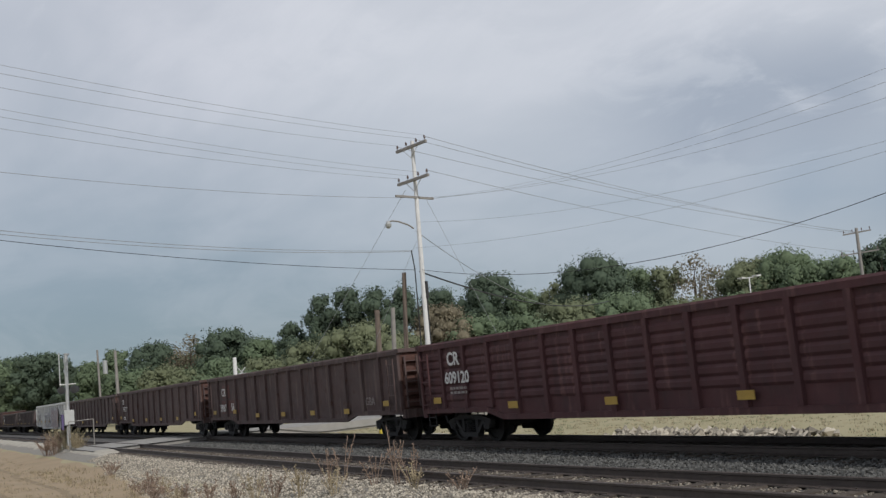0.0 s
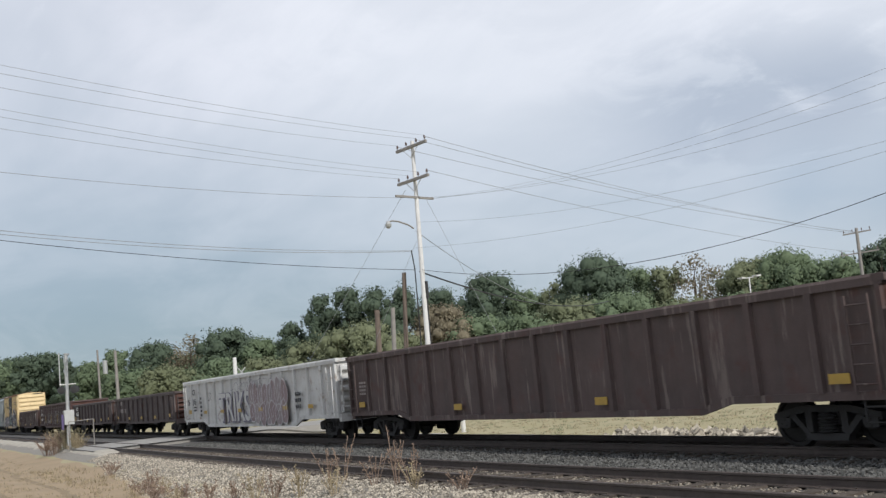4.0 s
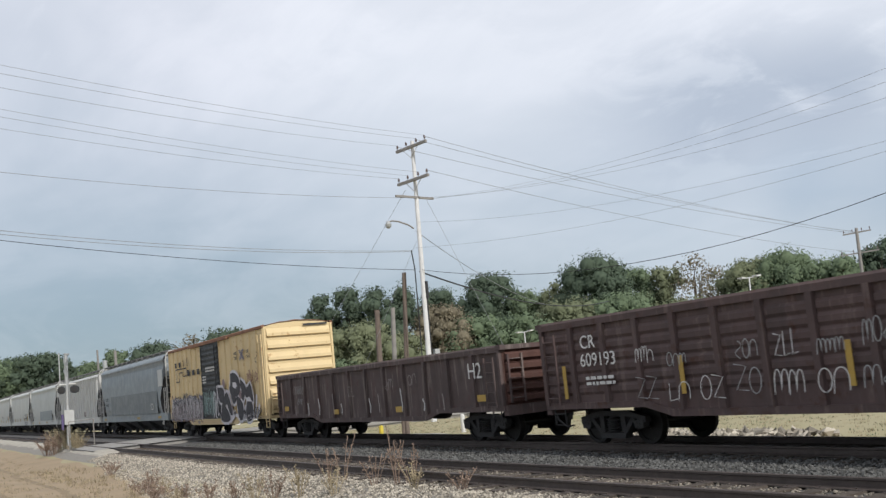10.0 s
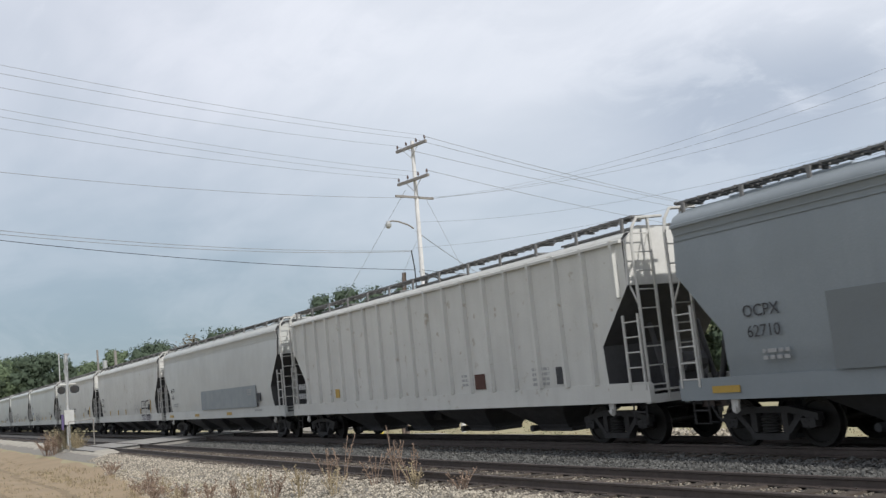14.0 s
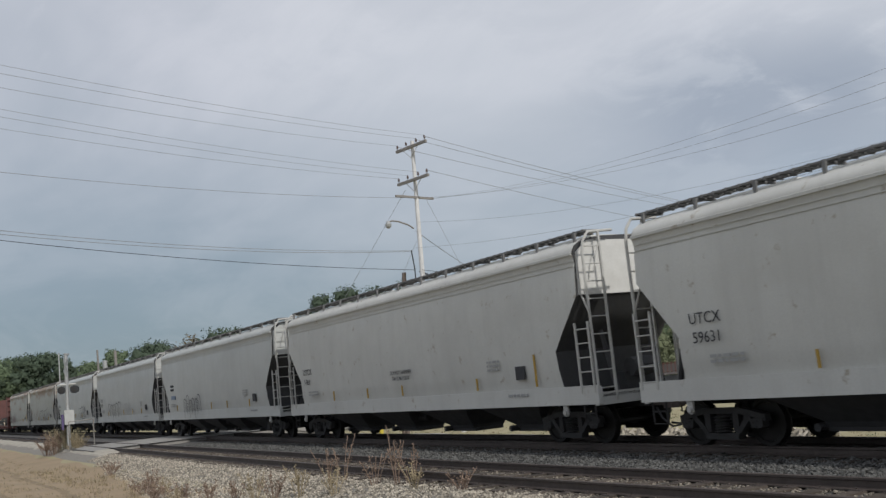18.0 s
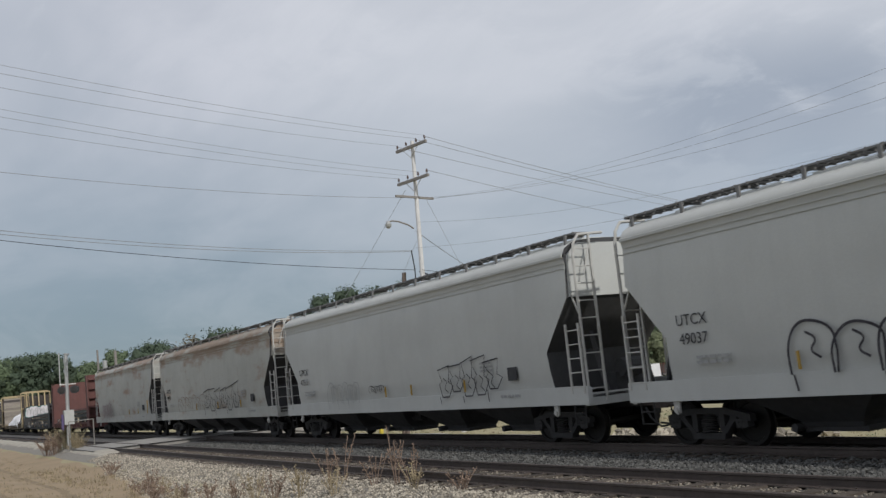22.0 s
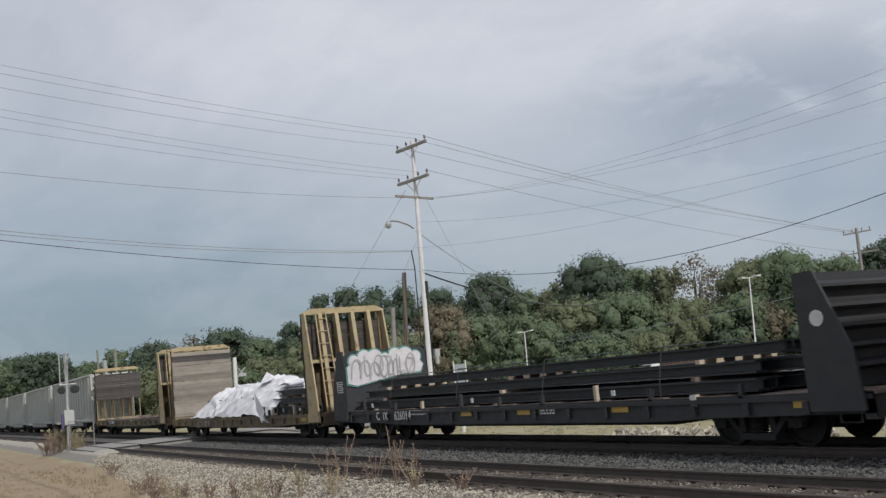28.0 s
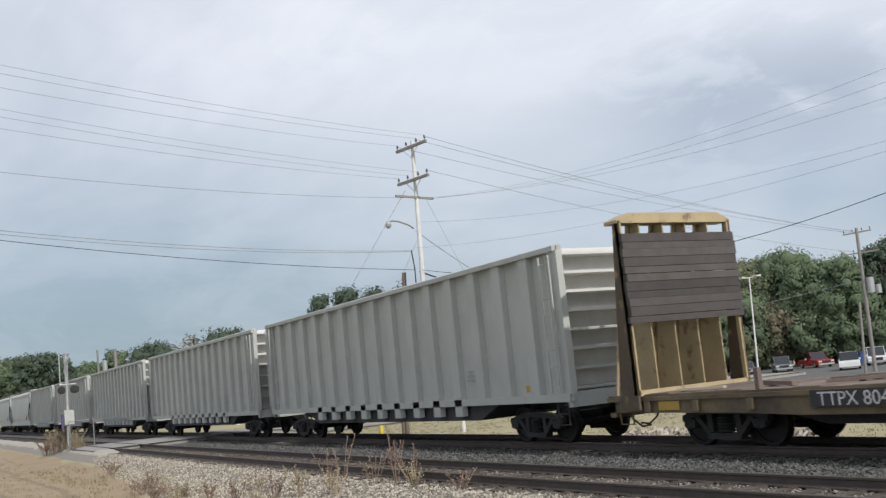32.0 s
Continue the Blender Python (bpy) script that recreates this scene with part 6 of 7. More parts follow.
# ---- the cars of the train, front to rear ----
BRN = "dark weathered brown gondola with yellow reflectors"
car, L = gondola(239.5, 218.2, 2.80, MAROON, "maroon corrugated-side gondola with white lettering", 16, True)
lettering(car, "CR", -L / 2 + 1.75, 2.18, 0.50, bold=0.012)
lettering(car, "609120", -L / 2 + 1.55, 1.68, 0.44, bold=0.012)
small_print(car, -L / 2 + 1.8, 1.5, 2, 0.9)
car, L = gondola(216.85, 196.1, 2.82, OXIDE, "dark oxide-red gondola with yellow reflectors", 14, marks=7)
part("patch", Solid().box(-8.25, -7.2, -1.499, -1.492, 1.85, 2.45), REDFLAT, car, "fresher red repainted patch")
part("patch", Solid().box(-8.5, -5.9, -1.499, -1.492, 1.15, 1.75), REDFLAT, car)
lettering(car, "CR", -8.1, 1.96, 0.48, bold=0.01)
lettering(car, "5987", -8.38, 1.26, 0.46, bold=0.01)
lettering(car, "56", -6.72, 1.28, 0.46, bold=0.01)
lettering(car, "GBA", L / 2 - 2.5, 1.2, 0.36, DIMLETTER)
car, L = gondola(194.6, 174.0, 2.84, OXIDE, "brown-red gondola with white lettering", 13)
lettering(car, "NS", -L / 2 + 1.7, 2.1, 0.42)
lettering(car, "194 717", -L / 2 + 1.7, 1.62, 0.42)
small_print(car, -L / 2 + 1.9, 1.2, 2, 0.6, LETTER)
car, L = gondola(173.1, 152.3, 2.80, BROWN, "dark weathered gondola with faded markings", 14, marks=4)
small_print(car, -L / 2 + 0.9, 1.9, 4, 0.5)
car, L = gondola(151.2, 130.7, 2.84, WHITEGON, "dull white gondola covered in grey and mauve graffiti", 14, end_mat=WHITEGON, low=0.55, low_end=0.8, marks=0)
for x in (-6.35, -3.55, -0.9, 1.95, 4.9, 7.6):
    plate(car, x, 1.2, 0.5, 0.15, y=-1.63)
lettering(car, "CR", -8.43, 2.16, 0.40, BLACKLETTER, bold=0.008)
lettering(car, "56", -9.38, 1.66, 0.43, BLACKLETTER, bold=0.008)
lettering(car, "245", -8.45, 1.66, 0.43, BLACKLETTER, bold=0.008)
small_print(car, -8.3, 1.5, 2, 0.5, BLACKLETTER, h=0.09)
plate(car, -9.25, 1.22, 0.45, 0.2)
for i, ch in enumerate("TRIKS"):
    u = max(v.co.x for v in words("TRIKS"[:i + 1], 1.82, SPRAYGREY, 0.075).vertices) - max(v.co.x for v in words(ch, 1.82, SPRAYGREY, 0.075).vertices)
    part("graffiti_outline", words(ch, 1.82, SPRAYGREY, 0.075), None, car, "grey-violet sprayed block letter", at=(-3.75 + u, -1.613, 0.8))
    part("graffiti_fill", words(ch, 1.82, WHITEGON, 0.02), None, car, at=(-3.85 + u, -1.617, 0.83))
bubbles(car, 0.75, 1.15, 4.6, 1.3, 8, 17, (SPRAYDUSK, SPRAYMAUVE), SPRAYWHITE, -1.618, "dusky mauve sprayed bubble letter")
bubbles(car, 0.9, 0.62, 4.5, 0.95, 7, 18, (SPRAYMAUVE, SPRAYDUSK), SPRAYWHITE, -1.636, "dusky mauve sprayed bubble letter")
graffiti(car, -4.2, 0.75, 5.5, 0.9, 9, 29, SPRAYMAUVE, 0.05, -1.6)
graffiti(car, -2.0, 2.15, 6.0, 0.4, 9, 19, SPRAYGREY, 0.022, -1.62)
graffiti(car, -5.6, 1.8, 0.55, 0.4, 2, 24, BLACKLETTER, 0.04, -1.62)
small_print(car, -7.1, 1.9, 5, 0.3, BLACKLETTER, h=0.12)
small_print(car, L / 2 - 4.0, 1.7, 3, 0.6, BLACKLETTER, h=0.14)
car, L = gondola(128.6, 112.25, 2.47, SOOT, "short soot-dark gondola with yellow reflectors", 11, marks=5, low=0.8)
lettering(car, "399", -5.0, 1.5, 0.42, DIMLETTER)
small_print(car, -6.2, 1.55, 1, 0.8, DIMLETTER, h=0.25)
small_print(car, -6.1, 2.05, 1, 0.5, DIMLETTER, h=0.22)
car, L = gondola(110.85, 94.2, 2.45, SOOT, "short dark brown gondola with white lettering", 11, marks=6, low=0.8)
lettering(car, "SOU", -L / 2 + 1.75, 2.0, 0.44)
lettering(car, "66055", -L / 2 + 1.75, 1.55, 0.46)
small_print(car, -L / 2 + 1.8, 1.35, 2, 1.1)
plate(car, -L / 2 + 0.95, 1.25, 0.42, 0.26)
car, L = gondola(92.9, 72.4, 2.84, OXIDE, "oxide-brown corrugated gondola scrawled with white graffiti", 17, True, marks=0)
lettering(car, "CR", -L / 2 + 1.6, 2.2, 0.42)
lettering(car, "609193", -L / 2 + 1.55, 1.8, 0.42)
small_print(car, -L / 2 + 1.7, 1.5, 2, 1.0, LETTER)
rnd = random.Random(44)
for i in range(15):
    x = -6.9 + i * 0.92
    graffiti(car, x, 0.95 + rnd.uniform(-0.05, 0.08), 0.66, rnd.uniform(0.45, 0.65), 2, 41 + i, LETTER if i % 3 else GREYLETTER, 0.02, -1.61, 0, "thin white sprayed scrawl")
    if i % 5 != 2:
        graffiti(car, x + 0.1, 1.68 + rnd.uniform(-0.06, 0.1), 0.55, rnd.uniform(0.28, 0.5), 3, 71 + i, GREYLETTER if i % 4 else LETTER, 0.018, -1.613)
for x, w in ((3.0, 0.55), (4.6, 0.5)):
    graffiti(car, x, 1.0, w, 1.1, 2, 93, LETTER, 0.022, -1.616)
graffiti(car, 7.0, 1.3, 0.5, 0.8, 2, 97, LETTER, 0.03, -1.613, 1)
for x in (-9.4, -5.55, -1.65, 2.3, 6.1, 9.2):
    plate(car, x, 1.1, 0.12, 0.75)
car, L = gondola(70.55, 53.9, 2.50, BROWN, "short brown gondola with pale chalk marks", 11, marks=4)
lettering(car, "H2", L / 2 - 1.6, 1.75, 0.6)
graffiti(car, -6.4, 1.72, 1.0, 0.32, 5, 51, GREYLETTER, 0.024, -1.61)
graffiti(car, -6.1, 1.36, 0.55, 0.22, 3, 53, GREYLETTER, 0.02, -1.61)
for i, x in enumerate((-6.3, -5.0, -3.95, -2.6, -1.9, 0.4, 1.1, 2.7, 4.1, 5.3)):
    part("chalk_mark", Solid().ribbon([(x, 0.95), (x + 0.03 * (i % 3), 1.15), (x - 0.04, 1.3 + 0.12 * (i % 4))], 0.05, -1.61), LETTER if i % 3 else DIMLETTER, car, "white paint dribble")
for i, x in enumerate((-1.3, 1.6, 3.2)):
    graffiti(car, x, 1.5 + 0.1 * i, 0.55, 0.35, 2, 55 + i, DIMLETTER, 0.022, -1.61)
boxcar(52.6, 36.6)
car, L = covered_hopper(35.5, 15.9, DARKHOP, "slate grey covered hopper with a darker lower band", bays=4)
h = L / 2
part("band", Solid().box(-6.0, h - 2.0, -1.60, -1.585, 1.38, 2.68), DARKHOP2, car, "darker repainted band")
part("patch", Solid().box(h - 1.62, h - 0.56, -1.60, -1.585, 2.9, 3.85), GREYHOP, car, "pale repainted patch")
lettering(car, "OCPX", -h + 1.95, 2.42, 0.31, BLACKLETTER)
lettering(car, "62710", -h + 2.0, 2.05, 0.31, BLACKLETTER)
small_print(car, -h + 2.3, 1.75, 2, 0.6, GREYLETTER)
part("stencil", Solid().box(h - 3.6, h - 3.05, -1.615, -1.605, 1.6, 1.66).box(h - 3.6, h - 3.05, -1.615, -1.605, 1.9, 1.96).box(h - 3.6, h - 3.54, -1.615, -1.605, 1.6, 1.96).box(h - 3.11, h - 3.05, -1.615, -1.605, 1.6, 1.96), LETTER, car)
for x in (-h + 0.9, 2.0, h - 2.2):
    plate(car, x, 1.08, 0.7, 0.13, y=-1.545)
car, L = covered_hopper(15.0, -5.6, PALEHOP, "cream-grey ribbed covered hopper", ribbed=True, bays=4)
h = L / 2
small_print(car, -h + 0.9, 1.9, 2, 0.7, GREYLETTER, h=0.2)
plate(car, -h + 4.2, 1.5, 0.35, 0.3, y=-1.51)
part("stencil", Solid().box(h - 6.9, h - 6.4, -1.52, -1.5, 1.45, 1.85), RUSTPLATE, car)
part("stencil", Solid().box(h - 3.2, h - 2.75, -1.52, -1.5, 1.45, 1.85), BLACKLETTER, car)
small_print(car, h - 7.6, 1.8, 3, 0.6, GREYLETTER, -1.5)
small_print(car, h - 4.2, 1.8, 4, 0.7, GREYLETTER, -1.5)


def union_car(front, rear, mat, label, mark, number, tags=(), bays=4, yellow=(-5.1, -2.3, 0.2, 4.6, 7.35)):
    car, L = covered_hopper(front, rear, mat, label, bays=bays)
    h = L / 2
    if mark:
        lettering(car, mark, -h + 1.75, 2.42, 0.31, BLACKLETTER)
        lettering(car, number, -h + 1.8, 2.05, 0.31, BLACKLETTER)
    small_print(car, -h + 2.2, 1.75, 2, 0.9, GREYLETTER, h=0.06)
    small_print(car, h - 4.4, 2.1, 3, 0.6, GREYLETTER, h=0.06)
    small_print(car, h - 3.6, 1.2, 1, 0.9, GREYLETTER, -1.545)
    part("stencil", Solid().box(h - 3.1, h - 2.7, -1.60, -1.575, 1.62, 1.95), BLACKLETTER, car)
    for x in yellow:
        part("reflector", Solid().prism([(x, 1.42), (x + 0.05, 1.42), (x + 0.04, 1.74 if x < 7 else 2.2), (x - 0.01, 1.74 if x < 7 else 2.2)], "y", -1.615, -1.58), REFLECT, car)
    for x, z, w, hh, n, seed, mat2, wd in tags:
        throwup(car, x, z, w, hh, n, seed, mat2, wd, soft=seed % 2 == 1)
    return car, L


car, L = union_car(-6.6, -26.0, GREYHOP, "grey covered hopper with faded lower panel", "BFGX", "1615", yellow=())
for x in (-L / 2 + 1.0, -3.5, 2.0):
    plate(car, x, 1.08, 0.75, 0.13, y=-1.545)
part("band", Solid().box(-2.0, L / 2 - 3.2, -1.60, -1.585, 1.38, 2.3), DARKHOP, car, "darker faded panel")
car, L = union_car(-27.0, -46.5, PALEHOP, "pale grey covered hopper with boxed purple graffiti", "UTCX", "59631", ((2.9, 1.4, 1.3, 0.6, 5, 63, GREYLETTER, 0.02),))
for j in range(2):
    for i in range(2):
        x0, z0 = 5.0 + 1.1 * j + 0.12 * i * (1 if j else -1), 1.72 - 0.42 * i
        part("graffiti", Solid().ribbon([(x0, z0), (x0 + 0.05, z0 + 0.42), (x0 + 0.8 + 0.1 * i, z0 + 0.45), (x0 + 0.9 + 0.1 * i, z0 + 0.02), (x0, z0)], 0.07, -1.604), SPRAYBLACK, car, "boxy purple-grey sprayed letter")
    for i in range(5):
        x0 = 5.05 + 1.15 * j + 0.19 * i
        part("graffiti", Solid().ribbon(brush([(x0, 1.3), (x0 + 0.02, 1.02), (x0 + 0.16, 1.0), (x0 + 0.18, 1.28)], 2), 0.05, -1.604), SPRAYGREY, car)
car, L = union_car(-47.9, -67.1, PALEHOP, "pale grey covered hopper with black lettering", "UTCX", "1961")
lettering(car, "DO NOT HAMMER", -0.5, 2.08, 0.17, BLACKLETTER)
lettering(car, "ON CAR BODY", -0.38, 1.9, 0.17, BLACKLETTER)
car, L = union_car(-68.4, -87.8, GREYHOP, "grey covered hopper with black scrawled graffiti", "", "", ((-4.65, 1.02, 3.1, 1.15, 6, 71, SPRAYBLACK, 0.05),), yellow=(-6.2, 0.28, 2.85, 6.12))
small_print(car, -7.5, 2.72, 2, 0.7, BLACKLETTER, -1.585, 0.12)
part("stencil", Solid().box(-7.4, -6.55, -1.6, -1.57, 2.05, 2.25), STENCILBLUE, car, "small faded blue stencil")
union_car(-89.0, -108.2, GREYHOP, "grey covered hopper with long outlined graffiti", "UTCX", "49037", ((-5.1, 1.05, 4.5, 1.3, 5, 81, SPRAYBLACK, 0.05), (0.6, 1.38, 2.0, 0.8, 5, 83, GREYLETTER, 0.035)), yellow=(-5.0, 0.15, 2.92, 5.5))
union_car(-109.6, -128.8, GREYHOP, "grey covered hopper with two sprayed tags", "UTCX", "47515", ((2.95, 1.12, 3.2, 1.15, 5, 90, SPRAYBLACK, 0.04), (-1.7, 1.55, 1.05, 0.25, 5, 93, SPRAYBLACK, 0.022), (-5.2, 1.12, 2.6, 0.95, 6, 95, GREYLETTER, 0.03)), yellow=(-0.6, 1.15, 4.3))
union_car(-130.0, -149.5, RUSTHOP, "rust-streaked grey covered hopper with outlined graffiti", "UTCX", "49213", ((-0.5, 1.12, 5.6, 1.3, 6, 96, SPRAYBLACK, 0.05), (-5.5, 1.3, 4.9, 0.9, 7, 97, WEEDM, 0.03)), yellow=(-2.0, 1.7, 5.2))
union_car(-151.1, -170.3, RUSTHOP2, "rust-topped grey covered hopper with reddish graffiti", "", "", ((-6.4, 1.02, 3.6, 1.3, 6, 99, SPRAYMAUVE, 0.07), (-6.5, 1.05, 3.8, 1.1, 9, 101, SPRAYDUSK, 0.045)), yellow=(2.6, 5.3, 7.9))


def beam_load(front, rear, z0, layers, label, name="steel_beam_stack"):
    """Dark steel beams in layers with pale timber between, riding on a flatcar."""
    ob = thing(name, label, "steel beams", "flatcar loads")
    MOVERS.append((ob, (front + rear) / 2, 0.0))
    L = front - rear
    rnd = random.Random(int(front))
    for j in range(layers):
        z = z0 + j * 0.33
        wide = 1.38 - 0.16 * j
        n = 6 - j
        for i in range(n):
            y = -wide + (i + 0.5) * 2 * wide / n
            e = rnd.uniform(0, 0.25) + 0.45 * j
            f = 0.16
            prof = [(y - f, z), (y + f, z), (y + f, z + 0.035), (y + 0.03, z + 0.045), (y + 0.03, z + 0.195), (y + f, z + 0.205), (y + f, z + 0.24), (y - f, z + 0.24), (y - f, z + 0.205), (y - 0.03, z + 0.195), (y - 0.03, z + 0.045), (y - f, z + 0.035)]
            part("beam", Solid().prism(prof, "x", -L / 2 + e, L / 2 - rnd.uniform(0, 0.8)), BEAM, ob)
        for k in range(3):
            x = -L / 2 + 2.0 + k * (L - 4.0) / 2 + rnd.uniform(-0.3, 0.3)
            part("timber_spacer", Solid().box(x - 0.06, x + 0.06, -wide - 0.05, wide + 0.05, z - 0.09, z - 0.005), DECKWOOD if (j + k) % 2 else DUNNAGE, ob)
    for k in range(4):
        x = -L / 2 + 3.0 + k * (L - 6.0) / 3
        part("strap", Solid().tube([(x, -1.47, z0 - 0.1), (x, -1.45, z0 + 0.3), (x, -1.30, z0 + layers * 0.33), (x, 1.30, z0 + layers * 0.33), (x, 1.47, z0 - 0.1)], 0.014), BEAM, ob)
    for k in range(9):
        x = -L / 2 + 1.0 + k * (L - 2.0) / 8 + rnd.uniform(-0.3, 0.3)
        part("stake", Solid().box(x - 0.05, x + 0.05, -1.50, -1.42, z0 - 0.12, z0 + (0.16 if k % 3 else 0.3)), DUNNAGE if k % 4 == 2 else BLACKFLAT, ob)
        if k % 3 == 0:
            part("tag", Solid().box(x + 0.5, x + 0.62, -1.45 + 0.1 * (k % 3), -1.43 + 0.1 * (k % 3), z0 + 0.33 * (k % 3) + 0.05, z0 + 0.33 * (k % 3) + 0.17), LETTER, ob)
    return ob


car, L = deck_flat(-172.6, -193.2, REDFLAT, "rusty red bulkhead flatcar with solid steel bulkheads", REDFLAT, 4.72, 1.02, open_frame=False)
small_print(car, -2.0, 0.75, 1, 2.0, DIMLETTER, -1.51)
plate(car, 5.0, 0.72, 0.5, 0.16, y=-1.51)
plate(car, -5.0, 0.72, 0.5, 0.16, y=-1.51)
plate(car, -L / 2 + 0.4, 1.5, 0.3, 0.28, y=-1.51)
beam_load(-174.2, -191.4, 1.14, 3, "three layers of dark steel beams on timber")
car, L = deck_flat(-194.6, -216.3, BLACKFLAT, "black bulkhead flatcar with white lettering", BLACKFLAT, 3.05, 1.0, open_frame=False)
lettering(car, "C", -7.46, 0.71, 0.36, y=-1.6)
lettering(car, "IX", -6.98, 0.71, 0.36, y=-1.6)
lettering(car, "626014", -6.17, 0.71, 0.37, y=-1.6)
for x in (-L / 2 + 0.7, -2.2, 0.6, 4.3, L / 2 - 1.6):
    plate(car, x, 0.76, 0.55, 0.18, y=-1.52)
small_print(car, -L / 2 + 0.55, 2.0, 6, 0.5, LETTER, -1.652, 0.04)
small_print(car, -L / 2 + 5.6, 0.92, 2, 1.2, LETTER, -1.53, 0.05)
small_print(car, 1.6, 0.9, 3, 0.6, LETTER, -1.53, 0.04)
plate(car, L / 2 - 4.1, 0.84, 0.16, 0.22, LETTER, y=-1.53)
part("stencil", Solid().lathe([(0.14, 0), (0.14, 0.01)], (L / 2 - 0.75, -1.655, 2.25), (0, -1, 0), 14), LETTER, car)
for k in (-1, 1):
    part("panel", Solid().box(min(k * (L / 2 - 1.15), k * (L / 2 - 1.19)), max(k * (L / 2 - 1.15), k * (L / 2 - 1.19)), -1.4, 1.4, 1.9, 2.95), BLACKFLAT, car)
rnd = random.Random(12)
xg = -L / 2 + 1.2
for grow, mt, dx, lab in ((0.05, SPRAYTEAL, 0.0, "teal sprayed edging"), (0.0, SPRAYWHITE, 0.03, "white bubble graffiti on the bulkhead")):
    s = Solid().prism([(-1.52 - grow, 1.95 - grow), (-1.2, 1.85 - grow), (0.4, 2.1 - grow), (1.3 + grow, 2.15 - grow), (1.42 + grow, 2.4), (1.15 + grow, 2.75 + grow), (-1.2, 2.72 + grow), (-1.52 - grow, 2.5)], "x", xg + dx, xg + dx + 0.004)
    for i in range(7):
        r = 0.2 + 0.05 * (i % 3) + grow
        s.lathe([(0.01, 0), (r, 0.001 * i), (r, 0.002 + 0.001 * i), (0.01, 0.003 + 0.001 * i)], (xg + dx + 0.006, -1.25 + i * 0.4, 2.70 + 0.05 * ((i * 5) % 3)), (1, 0, 0), 14)
    part("graffiti", s, mt, car, lab)
s = Solid()
for k in range(2):
    for pts in tag_strokes(78 + k, 2.5, 0.75, 6 + k):
        rib = Solid().ribbon([(a - 1.4, b + 2.08 - 0.05 * k) for a, b in brush(pts, 1)], 0.045, 0.0)
        s.add([(xg + 0.055 + 0.0007 * len(s.v) ** 0.5, x, z) for x, y, z in rib.v], rib.f)
part("graffiti_scrawl", s, GREYLETTER, car)
beam_load(-196.6, -215.1, 1.06, 3, "dark steel beams under straps on timber")
car, L = deck_flat(-217.6, -239.5, YELFLAT, "worn yellow bulkhead flatcar with braced yellow bulkheads", BULKYEL, 4.70, 0.98, plank={-1: (0.1, "pale"), 1: (0.1, "dark")})
lettering(car, "TTPX", -5.4, 0.62, 0.34, DIMLETTER, -1.6)
lettering(car, "821165", -4.3, 0.62, 0.34, DIMLETTER, -1.6)
lettering(car, "R1", -2.5, 0.62, 0.34, DIMLETTER, -1.6)
plate(car, L / 2 - 2.2, 0.72, 0.6, 0.16, y=-1.52)
steel = beam_load(-218.4, -224.9, 1.06, 3, "dark steel plates and beams beside a tarpaulin")
tarp = thing("tarpaulin", "crumpled white tarpaulin over a steel load", "tarpaulin", "flatcar loads")
MOVERS.append((tarp, -228.25, 0.0))


def ridge(x, y, z):
    return 1.0 - min(1.0, abs(noise.noise((x, y, z))) * 3.2)


CROWN = [(-7.5, 1.02), (-6.9, 1.45), (-6.1, 2.0), (-4.8, 2.36), (-3.6, 2.24), (-2.2, 2.46), (-0.2, 2.40), (1.5, 2.40), (1.95, 2.72), (2.5, 2.52), (3.6, 2.5), (4.4, 2.3), (5.0, 1.9)]
TEARS = [(-2.85, 1.78, 0.10, 0.04), (0.0, 1.76, 0.14, 0.045), (1.86, 1.68, 0.18, 0.045)]


def crown_at(x):
    for (a, za), (b, zb) in zip(CROWN, CROWN[1:]):
        if x <= b:
            return za + (zb - za) * smooth(a, b, x)
    return CROWN[-1][1]


def sheet_piece(nx=210, ny=64):
    """A crumpled sheet draped from the load's ridge to the deck, torn in places."""
    vs, keep = [], []
    for i in range(nx + 1):
        x = -7.5 + 12.5 * i / nx
        top = crown_at(x)
        for j in range(ny + 1):
            v = j / ny * 2 - 1
            hem = 1.03 - 0.35 * smooth(3.2, 4.8, x) * (v < -0.9) + 0.05 * noise.noise((x * 1.3, v, 2))
            y, z = 1.58 * v, hem + max(0.02, top - hem) * (1 - abs(v) ** 2.1)
            d = x * 0.22 - v * 2.3 + 0.3 * noise.noise((x * 0.7, v, 1))
            fold = 0.11 * ridge(d * 0.8, x * 0.35 + v, 3) ** 2 + 0.10 * ridge(d * 1.5 + x * 0.3, x * 0.45 - v, 7) ** 4 + 0.07 * ridge(d * 3.0 + v, x * 0.9 - v, 12) ** 4 + 0.03 * noise.noise((x * 2.2, v * 5, 5))
            out = Vector((0.15 * noise.noise((x, v, 9)), v, 0.8)).normalized()
            p = Vector((x, y, z)) + out * ((fold - 0.1) * min(1.0, 0.35 + (top - 1.0)))
            vs.append((p.x, p.y, max(p.z, 0.70)))
    n = ny + 1
    for i in range(nx):
        for j in range(ny):
            p = vs[i * n + j]
            if p[1] < 0 and any(((p[0] - x) / w) ** 2 + ((p[2] - z + 0.12 * (p[0] - x)) / h) ** 2 < 1 for x, z, w, h in TEARS):
                continue
            keep.append((i * n + j, (i + 1) * n + j, (i + 1) * n + j + 1, i * n + j + 1))
    return Solid().add(vs, keep)


